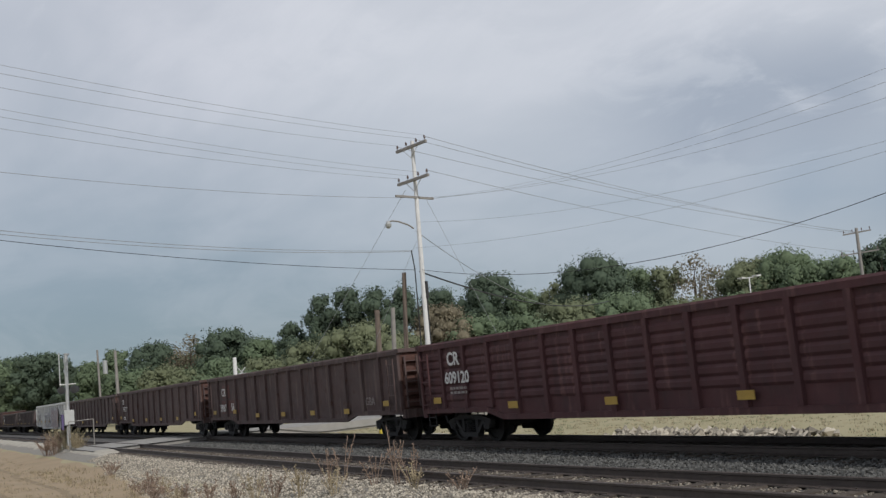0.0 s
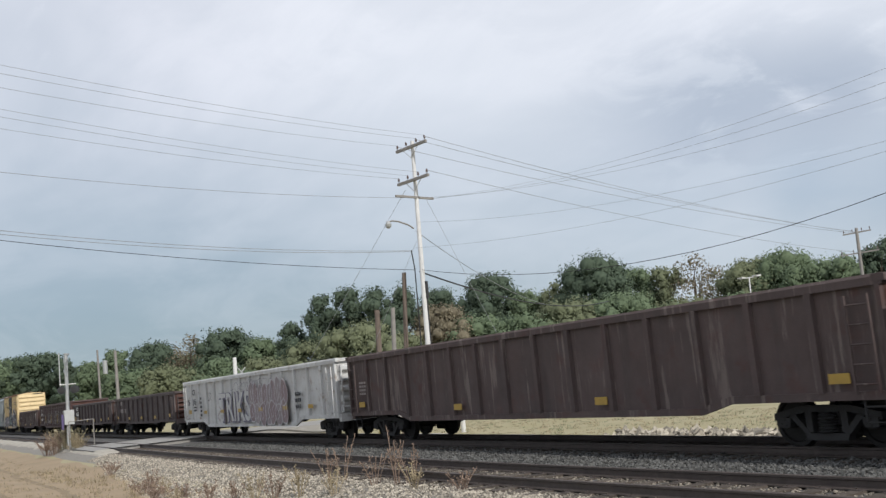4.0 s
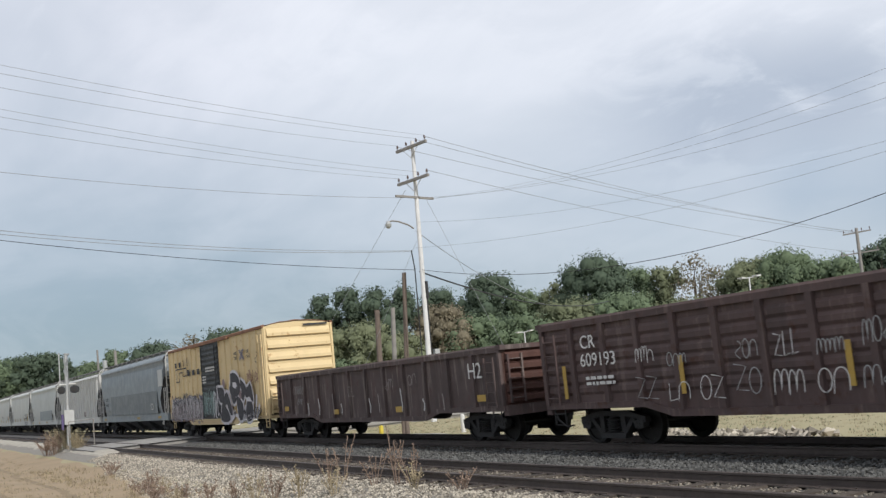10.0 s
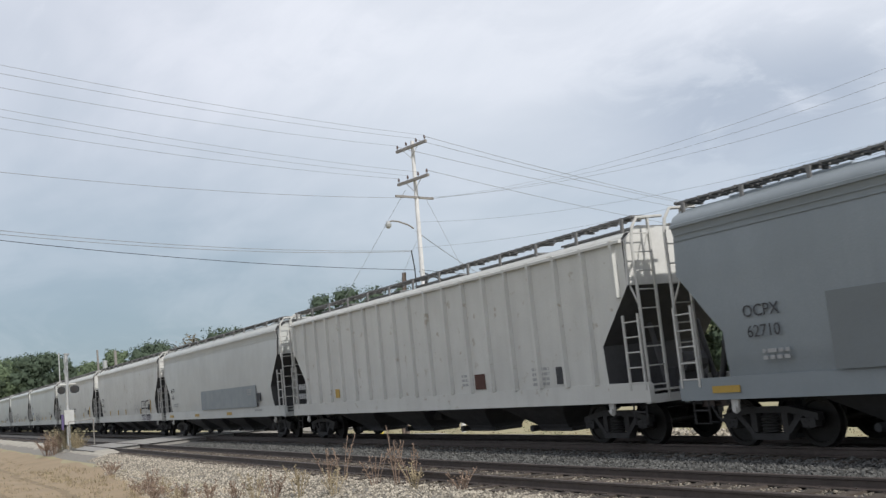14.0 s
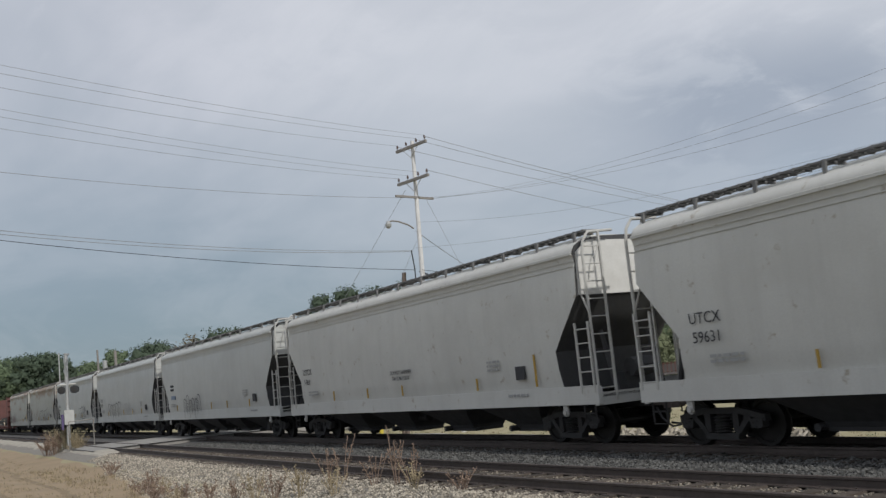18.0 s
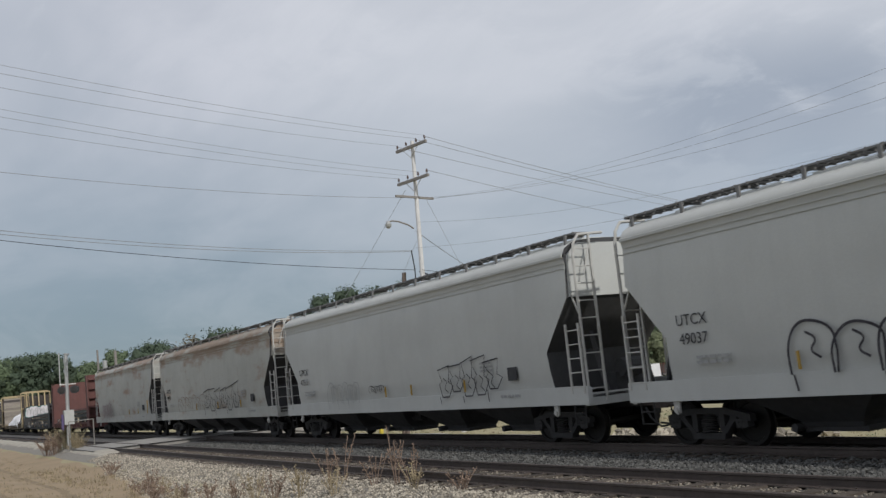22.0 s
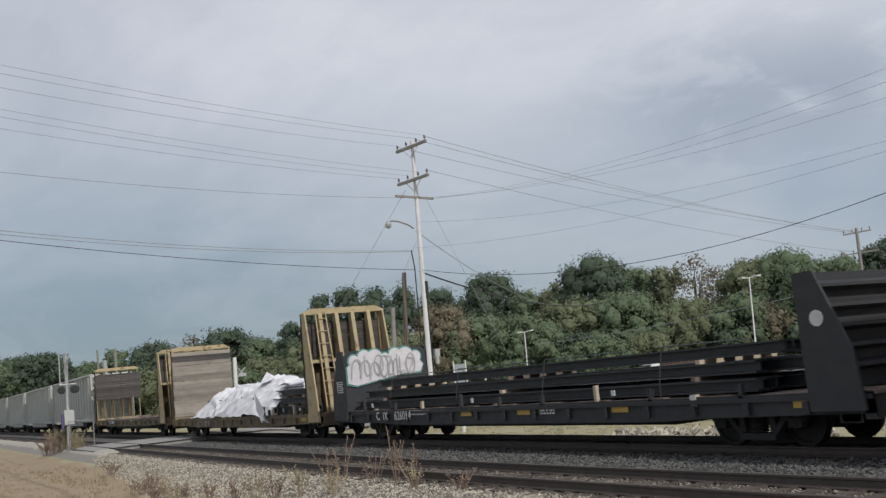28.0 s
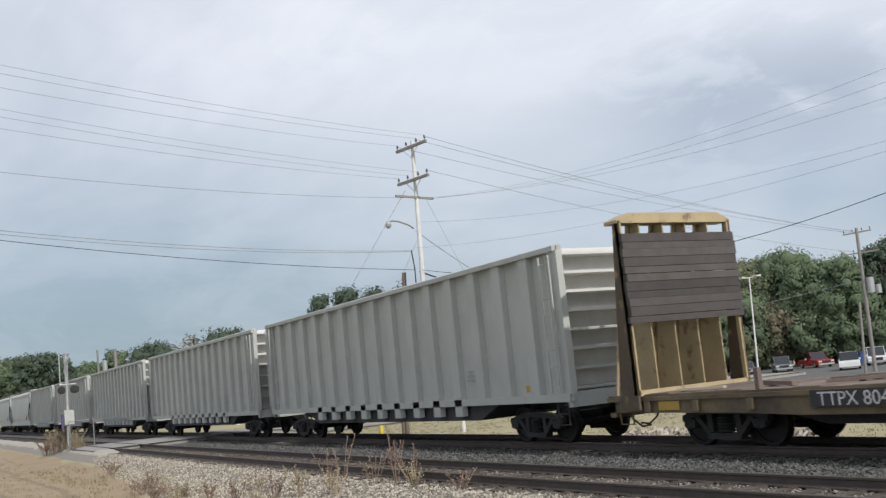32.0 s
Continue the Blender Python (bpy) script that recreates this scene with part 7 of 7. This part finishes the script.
part("covered_load", Solid().box(-6.0, 3.3, -0.95, 0.95, 1.02, 1.8), BEAM, tarp, "dark steel load under the sheet")
part("sheet", sheet_piece(), TARP, tarp, smooth=True)
s = Solid()
s.add([(3.6, -1.66, 1.9), (4.3, -1.78, 1.75), (4.9, -1.72, 1.2), (4.7, -1.80, 0.70), (4.2, -1.72, 0.95), (3.8, -1.70, 1.2)], [(0, 1, 5), (1, 2, 4, 5), (2, 3, 4)])
s.add([(1.6, -0.7, 2.35), (1.75, -0.4, 2.85), (2.2, -0.2, 2.62), (2.9, -0.6, 2.45), (2.2, -1.0, 2.3)], [(0, 1, 2, 4), (4, 2, 3)])
s.add([(4.5, -1.0, 2.15), (5.2, -0.9, 2.25), (6.4, -0.8, 2.16), (7.9, -0.7, 2.22), (7.9, -0.1, 2.26), (6.3, 0.1, 2.3), (4.6, 0.2, 2.4)], [(0, 1, 5, 6), (1, 2, 5), (2, 3, 4, 5)])
part("flap", s, TARP, tarp)
car, L = deck_flat(-240.75, -262.9, YELFLAT, "empty worn yellow bulkhead flatcar with plank bulkhead", BULKYEL, 4.80, 1.10, plank={-1: (1.5, "dark"), 1: (0.9, "dark")})
lettering(car, "TTPX 804233", -5.45, 0.80, 0.33, y=-1.6)
part("stencil", Solid().box(-5.6, -3.0, -1.6, -1.585, 0.78, 1.06), BLACKFLAT, car)
lettering(car, "TTX", L / 2 - 9.5, 0.85, 0.30, y=-1.6)
plate(car, -L / 2 + 1.6, 0.78, 0.6, 0.18, y=-1.52)
part("stake", Solid().box(-L / 2 + 4.2, -L / 2 + 4.3, -1.5, -1.4, 1.1, 1.5), DECKWOOD, car)

rnd = random.Random(31)
for i in range(14):
    tb = thing("loose_timber", "short weathered timber lying on the flatcar deck", "timber", "loose timbers on the deck")
    u, v, w = rnd.uniform(-9.0, 8.6), rnd.uniform(-1.25, 1.2), rnd.uniform(0.3, 0.9)
    a = rnd.uniform(-0.7, 0.7)
    tb.data = None
    part("plank", Solid().box(-w, w, -0.06, 0.06, 1.13, 1.13 + rnd.uniform(0.04, 0.09), Matrix.Translation((0, v, 0)) @ Matrix.Rotation(a, 4, "Z")), DECKWOOD if i % 3 else DUNNAGE, tb)
    MOVERS.append((tb, -251.825 + u, 0.0))


def tall_gondola(front, rear, label, mat=TALLGREY):
    """A tall ribbed open-top hopper with ladder-braced pale ends and a toothed lower edge."""
    car, L = car_root("open_hopper", label, front, rear)
    h, top, lo = L / 2, 4.66, 1.25
    running_gear(car, L, 2.2, 0.35)
    for k in (-1, 1):
        y = 1.42 * k
        part("side_sheet", Solid().box(-h + 0.05, h - 0.05, min(y, y - 0.02 * k), max(y, y - 0.02 * k), lo - 0.15, top), mat, car)
        part("top_chord", Solid().prism([(y - 0.07 * k, top - 0.12), (y + 0.2 * k, top - 0.12), (y + 0.2 * k, top), (y, top + 0.06), (y - 0.07 * k, top)], "x", -h, h), mat, car)
        part("side_sill", Solid().box(-h, h, min(y, y + 0.15 * k), max(y, y + 0.15 * k), lo - 0.22, lo - 0.04), mat, car)
        for i in range(17):
            x = -h + 0.12 + i * (L - 0.24) / 16
            b = lo - 0.5 if 3 < i < 13 else lo - 0.04
            part("post", Solid().prism([(x - 0.23, y), (x - 0.19, y + 0.15 * k), (x + 0.19, y + 0.15 * k), (x + 0.23, y)], "z", b, top - 0.1), mat, car)
        x = k * h
        # end sheet whiter than the grey sides: sunlight put into the colour
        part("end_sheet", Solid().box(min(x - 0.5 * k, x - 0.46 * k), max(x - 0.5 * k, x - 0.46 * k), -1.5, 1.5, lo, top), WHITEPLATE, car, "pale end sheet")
        for j in range(8):
            z = lo + 0.05 + j * 0.45
            # lower shelves grey, upper ones white: a shadow edge painted by material
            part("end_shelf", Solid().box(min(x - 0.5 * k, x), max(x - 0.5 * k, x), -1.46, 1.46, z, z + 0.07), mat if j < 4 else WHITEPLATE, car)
        for kk in (-1, 1):
            part("corner_post", Solid().bar(x - 0.07, x + 0.07, 1.46 * kk - 0.06, 1.46 * kk + 0.06, lo - 0.2, top), mat, car)
            make_ladder(car, k * (h - 0.35), 1.66 * kk, lo, top - 0.2, 0.4, "x", mat, rungs=8)
            stirrup(car, k * (h - 0.4), 1.5 * kk)
        part("end_sill", Solid().box(min(x, x - 0.2 * k), max(x, x - 0.2 * k), -1.5, 1.5, lo - 0.35, lo), mat, car)
    part("tub", Solid().prism([(-h + 2.8, lo), (-h + 4.4, 0.62), (h - 4.4, 0.62), (h - 2.8, lo)], "y", -1.35, 1.35), BAYDARK, car)
    small_print(car, h - 4.6, 1.9, 3, 0.5, GREYLETTER, -1.52)
    plate(car, h - 1.8, 1.3, 0.6, 0.16, y=-1.52)
    part("stencil", Solid().box(h - 4.0, h - 3.85, -1.52, -1.5, 1.5, 1.8), LETTER, car)
    return car, L


for f, r in ((-264.2, -284.5), (-286.3, -305.7), (-307.5, -325.6), (-327.3, -344.9), (-346.5, -363.3)):
    tall_gondola(f, r, "tall grey ribbed open hopper with pale ends")
for f, r in ((-365.0, -384.4), (-386.0, -405.4)):
    union_car(f, r, GREYHOP, "light grey covered hopper", "", "")
# ---- crossing signal, weeds and small things ----
mast = thing("crossing_signal", "grey level-crossing signal mast with lamps and control box", "crossing signal", at=(-58.5, 8.62, -0.35))
part("pole", Solid().cyl((0, 0, -0.3), (0, 0.05, 5.6), 0.10, n=10), GALV, mast)
part("base", Solid().cyl((0, 0, -0.2), (0, 0, 0.35), 0.2, 0.12, n=10), CONC, mast)
for a in (-1, 1):
    m = Matrix.Translation((0.1, 0, 4.9)) @ Matrix.Rotation(radians(8), 4, "Z") @ Matrix.Rotation(radians(45 * a), 4, "Y")
    part("crossbuck_blade", Solid().box(-0.5, 0.5, -0.012, 0.012, -0.09, 0.09, m), GALV, mast)
part("lamp_bar", Solid().tube([(0.05, -0.36, 3.85), (0.05, 0.52, 3.85)], 0.035), WHITEPLATE, mast)
for y, x in ((-0.28, 0.12), (0.38, 0.12), (0.5, -0.1)):
    hood = part("signal_lamp", Solid().lathe([(0.06, -0.2), (0.14, -0.16), (0.16, 0.05), (0.05, 0.06)], (x, y, 3.55), (1, -0.3, 0), 12), DARKSTEEL, mast)
    part("backboard", Solid().lathe([(0.22, 0.0), (0.22, 0.012)], (x, y, 3.55), (1, -0.3, 0), 16), BLACKDOOR, mast)
part("bell", Solid().lathe([(0.04, 0), (0.14, 0.05), (0.15, 0.12)], (0, 0.1, 5.45), (0, 0, 1), 10), GALV, mast)
part("control_box", Solid().box(-0.2, 0.2, -0.2, 0.32, 1.62, 2.42), CABINET, mast)
part("gate_arm", Solid().box(-0.025, 0.025, -0.34, -0.29, 3.3, 5.65), GALV, mast, "slim raised barrier arm")
part("strip", Solid().box(-0.1, 0.12, -0.34, -0.23, 1.35, 2.2), PURPLE, mast)
gate = thing("pipe_frame", "low rusty pipe frame beside the road", "pipe frame", at=(-57.5, 9.25, -0.3))
part("post", Solid().cyl((0, 0.55, -0.3), (0, 0.55, 1.75), 0.035, n=8), POLEGREY, gate)
part("rail", Solid().tube([(0, -0.75, 1.72), (0, 0.55, 1.75)], 0.022), POLEGREY, gate)
part("post", Solid().cyl((0, -0.75, -0.3), (0, -0.75, 1.72), 0.025, n=8), POLEGREY, gate)


def weed(x, y, h, seed, label="tall dry brown weed stalks", mat=WEEDM, stems=5, spread_=0.35, seeds=8, z=None):
    """Dry stalks with side twigs and seed clusters."""
    rnd = random.Random(seed)
    ob = thing("weed", label, "weed", "dry weeds by the track", at=(x, y, (bed_height(x, y) if z is None else z) - 0.02))
    for i in range(stems):
        s = Solid()
        a, r = rnd.uniform(0, 6.28), rnd.uniform(0, spread_)
        hh = h * rnd.uniform(0.55, 1.0)
        lean = Vector((math.cos(a), math.sin(a), 0)) * r
        p0 = lean * 0.3
        pts = [p0 + lean * (u ** 1.5) + Vector((0, 0, hh * u)) for u in (0, 0.3, 0.6, 0.85, 1.0)]
        s.tube(pts, 0.008, 4)
        for j in range(seeds):
            u = rnd.uniform(0.4, 1.0)
            c = p0 + lean * (u ** 1.5) + Vector((0, 0, hh * u))
            d = Vector((rnd.gauss(0, 1), rnd.gauss(0, 1), rnd.uniform(0.2, 1.4))).normalized() * rnd.uniform(0.05, 0.22) * (1.25 - u)
            s.tube([c, c + d], 0.005, 3)
            e = c + d
            q = 0.016
            s.add([e + Vector((q, 0, 0)), e + Vector((0, q, 0)), e + Vector((-q, 0, 0)), e + Vector((0, -q, 0)), e + Vector((0, 0, q * 1.6)), e - Vector((0, 0, q))],
                  [(0, 1, 4), (1, 2, 4), (2, 3, 4), (3, 0, 4), (1, 0, 5), (2, 1, 5), (3, 2, 5), (0, 3, 5)])
        part("stalk", s, mat, ob)
    return ob


weed(-20.6, 8.75, 1.15, 1)
weed(-20.9, 8.55, 0.9, 2, stems=5)
weed(-18.3, 8.95, 1.25, 3, stems=6)
weed(-18.0, 9.2, 1.0, 4, stems=6, spread_=0.5)
weed(-18.8, 8.7, 0.9, 13, stems=6, spread_=0.5)
for i, (x, y, h) in enumerate(((-21.4, 7.4, 0.7), (-22.3, 7.25, 0.8), (-23.2, 7.1, 0.55), (-20.6, 7.7, 0.75), (-24.5, 6.8, 0.6), (-19.3, 8.0, 0.6), (-26.0, 6.6, 0.55), (-17.2, 8.8, 0.5), (-15.9, 9.1, 0.4), (-28.0, 6.5, 0.6), (-30.5, 6.7, 0.7), (-25.2, 6.2, 0.6))):
    weed(x, y, h, 20 + i, "thin dry grass stalks", STRAW if i % 2 else WEEDM, 9, 0.3, 8)
for i, (x, y, h) in enumerate(((-59.4, 7.9, 1.3), (-60.2, 8.3, 1.6), (-58.9, 8.9, 1.5), (-60.8, 7.7, 1.0), (-57.6, 8.9, 1.2), (-59.8, 8.6, 1.6))):
    weed(x, y, h, 60 + i, "dense dry brush round the signal mast", STRAW if i % 3 == 1 else (BRUSHM if i % 3 else WEEDM), 30, 0.7, 22, -0.4)
for i, (x, y, h) in enumerate(((-38.0, 7.0, 0.55), (-29.2, 6.3, 0.5), (-27.0, 6.0, 0.45))):
    weed(x, y, h, 80 + i, "grey-brown dry bush on the bank", WEEDM, 14, 0.5, 12, lie(x, y))


def tufts(name, label, mat, area, n, h, seed):
    """Dry grass: many thin curved blades in tufts."""
    rng = np.random.default_rng(seed)
    x0, x1, y0, y1 = area
    vs, fs = [], []
    for i in range(n):
        x, y = rng.uniform(x0, x1), rng.uniform(y0, y1)
        z = max(lie(x, y), bed_height(x, y) if 6.6 < y < 18.8 else -9) + 0.02
        for j in range(9):
            a, l, t = rng.random() * 6.28, h * rng.uniform(0.4, 1.1), rng.uniform(0.1, 0.6)
            ox, oy = rng.normal(0, 0.09, 2)
            w = 0.012
            dx, dy = math.cos(a), math.sin(a)
            k = len(vs)
            vs += [(x + ox - dy * w, y + oy + dx * w, z), (x + ox + dy * w, y + oy - dx * w, z), (x + ox + dx * l * t, y + oy + dy * l * t, z + l)]
            fs.append((k, k + 1, k + 2))
    me = bpy.data.meshes.new(name)
    me.from_pydata(vs, [], fs)
    me.materials.append(mat)
    thing(name, label, "grass", body=me, kind="stuff")


tufts("dry_grass", "pale dry grass on the dirt bank", STRAW, (-70, -20, 2.5, 6.2), 420, 0.09, 1)
tufts("dry_grass", "straggling dry grass along the ballast foot", STRAW, (-48, -14, 5.2, 7.0), 260, 0.14, 2)
tufts("dry_grass", "dry tan grass verge beyond the tracks", STRAW, (-75, -8, 19.4, 31), 2500, 0.07, 3)
tufts("dry_grass", "green weeds among the dry verge", LEAFC, (-75, -8, 20, 31), 900, 0.07, 4)


def vehicle(name, label, at, rz, L, W, H, paint, kind="suv", category="car"):
    """A parked vehicle: lower body, glazed cabin, wheels with rims, lamps and bumpers. Its front points to +x."""
    ob = thing(name, label, category, "parked vehicles", at=at, rz=rz)
    h = L / 2
    b = H * 0.52
    lower = [(-h, 0.35), (-h + 0.1, 0.28), (h - 0.15, 0.28), (h, 0.4), (h - 0.02, b * 0.8), (h - 0.25, b * 0.92), (h * 0.35, b), (-h + 0.05, b), (-h, b * 0.85)]
    part("body", Solid().prism(lower, "y", -W / 2, W / 2), paint, ob)
    if kind == "pickup":
        cab = [(-h * 0.12, b), (h * 0.40, b), (h * 0.16, H), (-h * 0.08, H)]
    else:
        cab = [(-h + 0.1, b), (h * 0.40, b), (h * 0.1, H), (-h + 0.35, H)]
    part("cabin", Solid().prism(cab, "y", -W / 2 + 0.1, W / 2 - 0.1), DARKGLASS, ob)
    xa, xb = cab[3][0], cab[2][0]
    part("roof", Solid().box(xa, xb, -W / 2 + 0.09, W / 2 - 0.09, H - 0.06, H + 0.015), paint, ob)
    for x, y in ((-0.31, 1), (0.31, 1), (-0.31, -1), (0.31, -1)):
        w = part("wheel", Solid().lathe([(0.2, -0.11), (0.34, -0.11), (0.35, 0), (0.34, 0.11), (0.2, 0.11)], (x * L, y * (W / 2 - 0.1), 0.35), (0, 1, 0), 16), RUBBER, ob)
        part("rim", Solid().lathe([(0.2, -0.115), (0.2, 0.115)], (x * L, y * (W / 2 - 0.1), 0.35), (0, 1, 0), 12), GALV, w)
    for y in (-1, 1):
        part("headlight", Solid().box(h - 0.12, h + 0.005, y * W * 0.38 - 0.18, y * W * 0.38 + 0.18, b * 0.68, b * 0.84), WHITEPLATE, ob)
        part("pillar", Solid().prism([(h * 0.40 - 0.03, b), (h * 0.40 + 0.04, b), (xb + 0.04, H), (xb - 0.03, H)], "y", y * (W / 2 - 0.1) - 0.02, y * (W / 2 - 0.1) + 0.02), paint, ob)
        part("mirror", Solid().box(h * 0.30, h * 0.30 + 0.12, y * (W / 2 + 0.02) - 0.1, y * (W / 2 + 0.02) + 0.1, b, b + 0.16), paint, ob)
    part("grille", Solid().box(h - 0.05, h + 0.01, -W * 0.26, W * 0.26, b * 0.5, b * 0.84), RUBBER, ob)
    part("bumper", Solid().box(h - 0.1, h + 0.06, -W / 2 + 0.05, W / 2 - 0.05, 0.32, 0.5), GALV, ob)
    return ob


LOT = -1.64
vehicle("suv", "grey sport utility vehicle parked in the lot", (-80.3, 90.4, LOT), -42, 4.7, 1.9, 1.75, PAINTGREY)
vehicle("pickup_truck", "red pickup truck parked in the lot", (-80.6, 96.6, LOT), -25, 5.6, 2.0, 1.85, PAINTRED, "pickup", "pickup truck")
vehicle("pickup_truck", "white pickup truck parked in the lot", (-67.2, 85.6, LOT), 128, 5.4, 2.0, 1.8, PAINTWHITE, "pickup", "pickup truck")
vehicle("van", "pale minivan parked in the lot", (-69.9, 93.5, LOT), -50, 4.9, 1.95, 1.9, PAINTWHITE, "suv", "van")
vehicle("sedan", "dark sedan parked in the lot", (-84.4, 89.0, LOT), -45, 4.6, 1.8, 1.45, PAINTGREY)
vehicle("sedan", "dark hatchback parked in the lot", (-87.5, 92.0, LOT), -45, 4.4, 1.8, 1.5, PAINTGREY)
truck = thing("flatbed_truck", "white-cabbed truck with a long dark stake bed", "truck", "parked vehicles", at=(-90.3, 81.3, LOT), rz=-100)
part("cab", Solid().prism([(1.0, 0.6), (3.4, 0.6), (3.4, 1.4), (2.5, 1.55), (2.2, 2.35), (1.1, 2.4)], "y", -1.05, 1.05), PAINTWHITE, truck, "white cab")
part("windscreen", Solid().prism([(2.52, 1.58), (2.56, 1.60), (2.28, 2.26), (2.24, 2.26)], "y", -0.9, 0.9), DARKGLASS, truck)
part("bed", Solid().box(-5.5, 0.9, -1.2, 1.2, 0.95, 1.2), PLANKDARK, truck)
for i in range(12):
    for y in (-1.15, 1.15):
        part("stake", Solid().box(-5.4 + i * 0.55, -5.25 + i * 0.55, y - 0.04, y + 0.04, 1.2, 2.4), RUSTPLATE, truck)
for y in (-1.15, 1.15):
    part("slat", Solid().box(-5.5, 0.9, y - 0.03, y + 0.03, 1.3, 2.15), PLANKDARK, truck)
for x in (2.6, -3.6, -4.7):
    for y in (-1.0, 1.0):
        part("wheel", Solid().lathe([(0.2, -0.14), (0.48, -0.14), (0.5, 0), (0.48, 0.14), (0.2, 0.14)], (x, y, 0.5), (0, 1, 0), 14), RUBBER, truck)
bin_ = thing("rubbish_bin", "blue wheeled rubbish bin in the lot", "rubbish bin", at=(-74.5, 96.8, LOT))
part("body", Solid().prism([(-0.35, 0.05), (0.35, 0.05), (0.45, 1.35), (-0.45, 1.35)], "y", -0.45, 0.45), BINBLUE, bin_)
part("lid", Solid().box(-0.5, 0.5, -0.5, 0.5, 1.35, 1.45), BINBLUE, bin_)
sign = thing("notice_board", "pale notice board on two posts", "sign", at=(-51.9, 30.4, -0.5), rz=-8)
part("board", Solid().box(-0.03, 0.03, -0.42, 0.42, 1.7, 3.0), NOTICEM, sign)
for y in (-0.4, 0.4):
    part("post", Solid().cyl((0, y, -0.2), (0, y, 3.2), 0.05, n=8), WHITEPLATE, sign)
shed = thing("shed", "small white shed with a low green-edged roof", "shed", at=(-92.0, 29.5, -0.5), rz=20)
part("wall", Solid().box(-2.2, 2.2, -2.6, 2.6, 0, 2.0), WHITEPLATE, shed)
part("roof", Solid().prism([(-3.0, 1.95), (3.0, 1.95), (0, 2.9)], "x", -2.5, 2.5), WHITEPLATE, shed)
part("fascia", Solid().box(2.5, 2.56, -3.0, 3.0, 1.85, 2.0), SPRAYTEAL, shed)
for x, y, h, mat, lab in ((-40.5, 19.3, 0.5, SAFETYYEL, "yellow painted steel bollard"), (-38.3, 19.5, 0.9, POLEBROWN, "short brown timber post"), (-40.0, 20.2, 0.8, POLEBROWN, "short brown timber post"), (-36.9, 21.5, 0.7, WHITEPLATE, "white painted marker post")):
    po = thing("bollard", lab, "bollard", "posts on the verge", at=(x, y, lie(x, y)))
    part("shaft", Solid().cyl((0, 0, -0.2), (0, 0, h), 0.11, 0.10, n=10), mat, po)
    part("cap", Solid().lathe([(0.10, 0), (0.08, 0.05), (0.02, 0.07)], (0, 0, h), (0, 0, 1), 10), mat, po)
for i, (x, y, a) in enumerate(((-49.0, 30.5, 14), (-47.5, 31.6, 18), (-60.5, 32.5, -12), (-59.5, 32.9, -16))):
    ob = thing("guy_marker", "leaning pale guy-wire guard", "guy guard", "guy guards", at=(x, y, -0.5))
    d = Vector((math.sin(radians(a)) * 0.7, math.sin(radians(a)) * -0.7, 1))
    part("sleeve", Solid().cyl((0, 0, 0), d * 2.3, 0.06, n=8), WHITEPLATE, ob)
rng = np.random.default_rng(77)
rubble = Solid()
for i in range(420):
    x, y = rng.uniform(-24.5, -16.5), rng.uniform(19.0, 20.4)
    r = rng.uniform(0.06, 0.17)
    z = lie(x, y) + 0.06 + r * 0.4 + 0.12 * math.exp(-(y - 19.9) ** 2 * 6)
    o = rng.normal(0, r * 0.25, (6, 3))
    base = [(r, 0, 0), (-r, 0, 0), (0, r, 0), (0, -r, 0), (0, 0, r * 0.8), (0, 0, -r)]
    rubble.add([(x + b[0] + e[0], y + b[1] + e[1], z + b[2] + e[2]) for b, e in zip(base, o)], [(0, 2, 4), (2, 1, 4), (1, 3, 4), (3, 0, 4), (2, 0, 5), (1, 2, 5), (3, 1, 5), (0, 3, 5)])
thing("riprap", "pale grey broken rock along the far shoulder", "rocks", body=rubble, material=STONE, kind="stuff")


def motions():
    """The train rolls along the far track at a steady pace and its wheels turn with it."""
    for ob, x0, z in MOVERS:
        walk(ob, [(t, pose(x0 + run(t), TRACK_Y, z)) for t in (0.0, 8.0, 16.0, 24.0, 32.0)])
    first = SPINNERS[0]
    walk(first, [(i / 30.0, Matrix.Rotation((run(i / 30.0) - run(0.0)) / 0.457, 4, "Y")) for i in range(0, 961)])
    keys = first.animation_data
    for ob in SPINNERS[1:]:
        ob.rotation_mode = "QUATERNION"
        d = ob.animation_data_create()
        d.action = keys.action
        d.action_slot = keys.action_slot


motions()
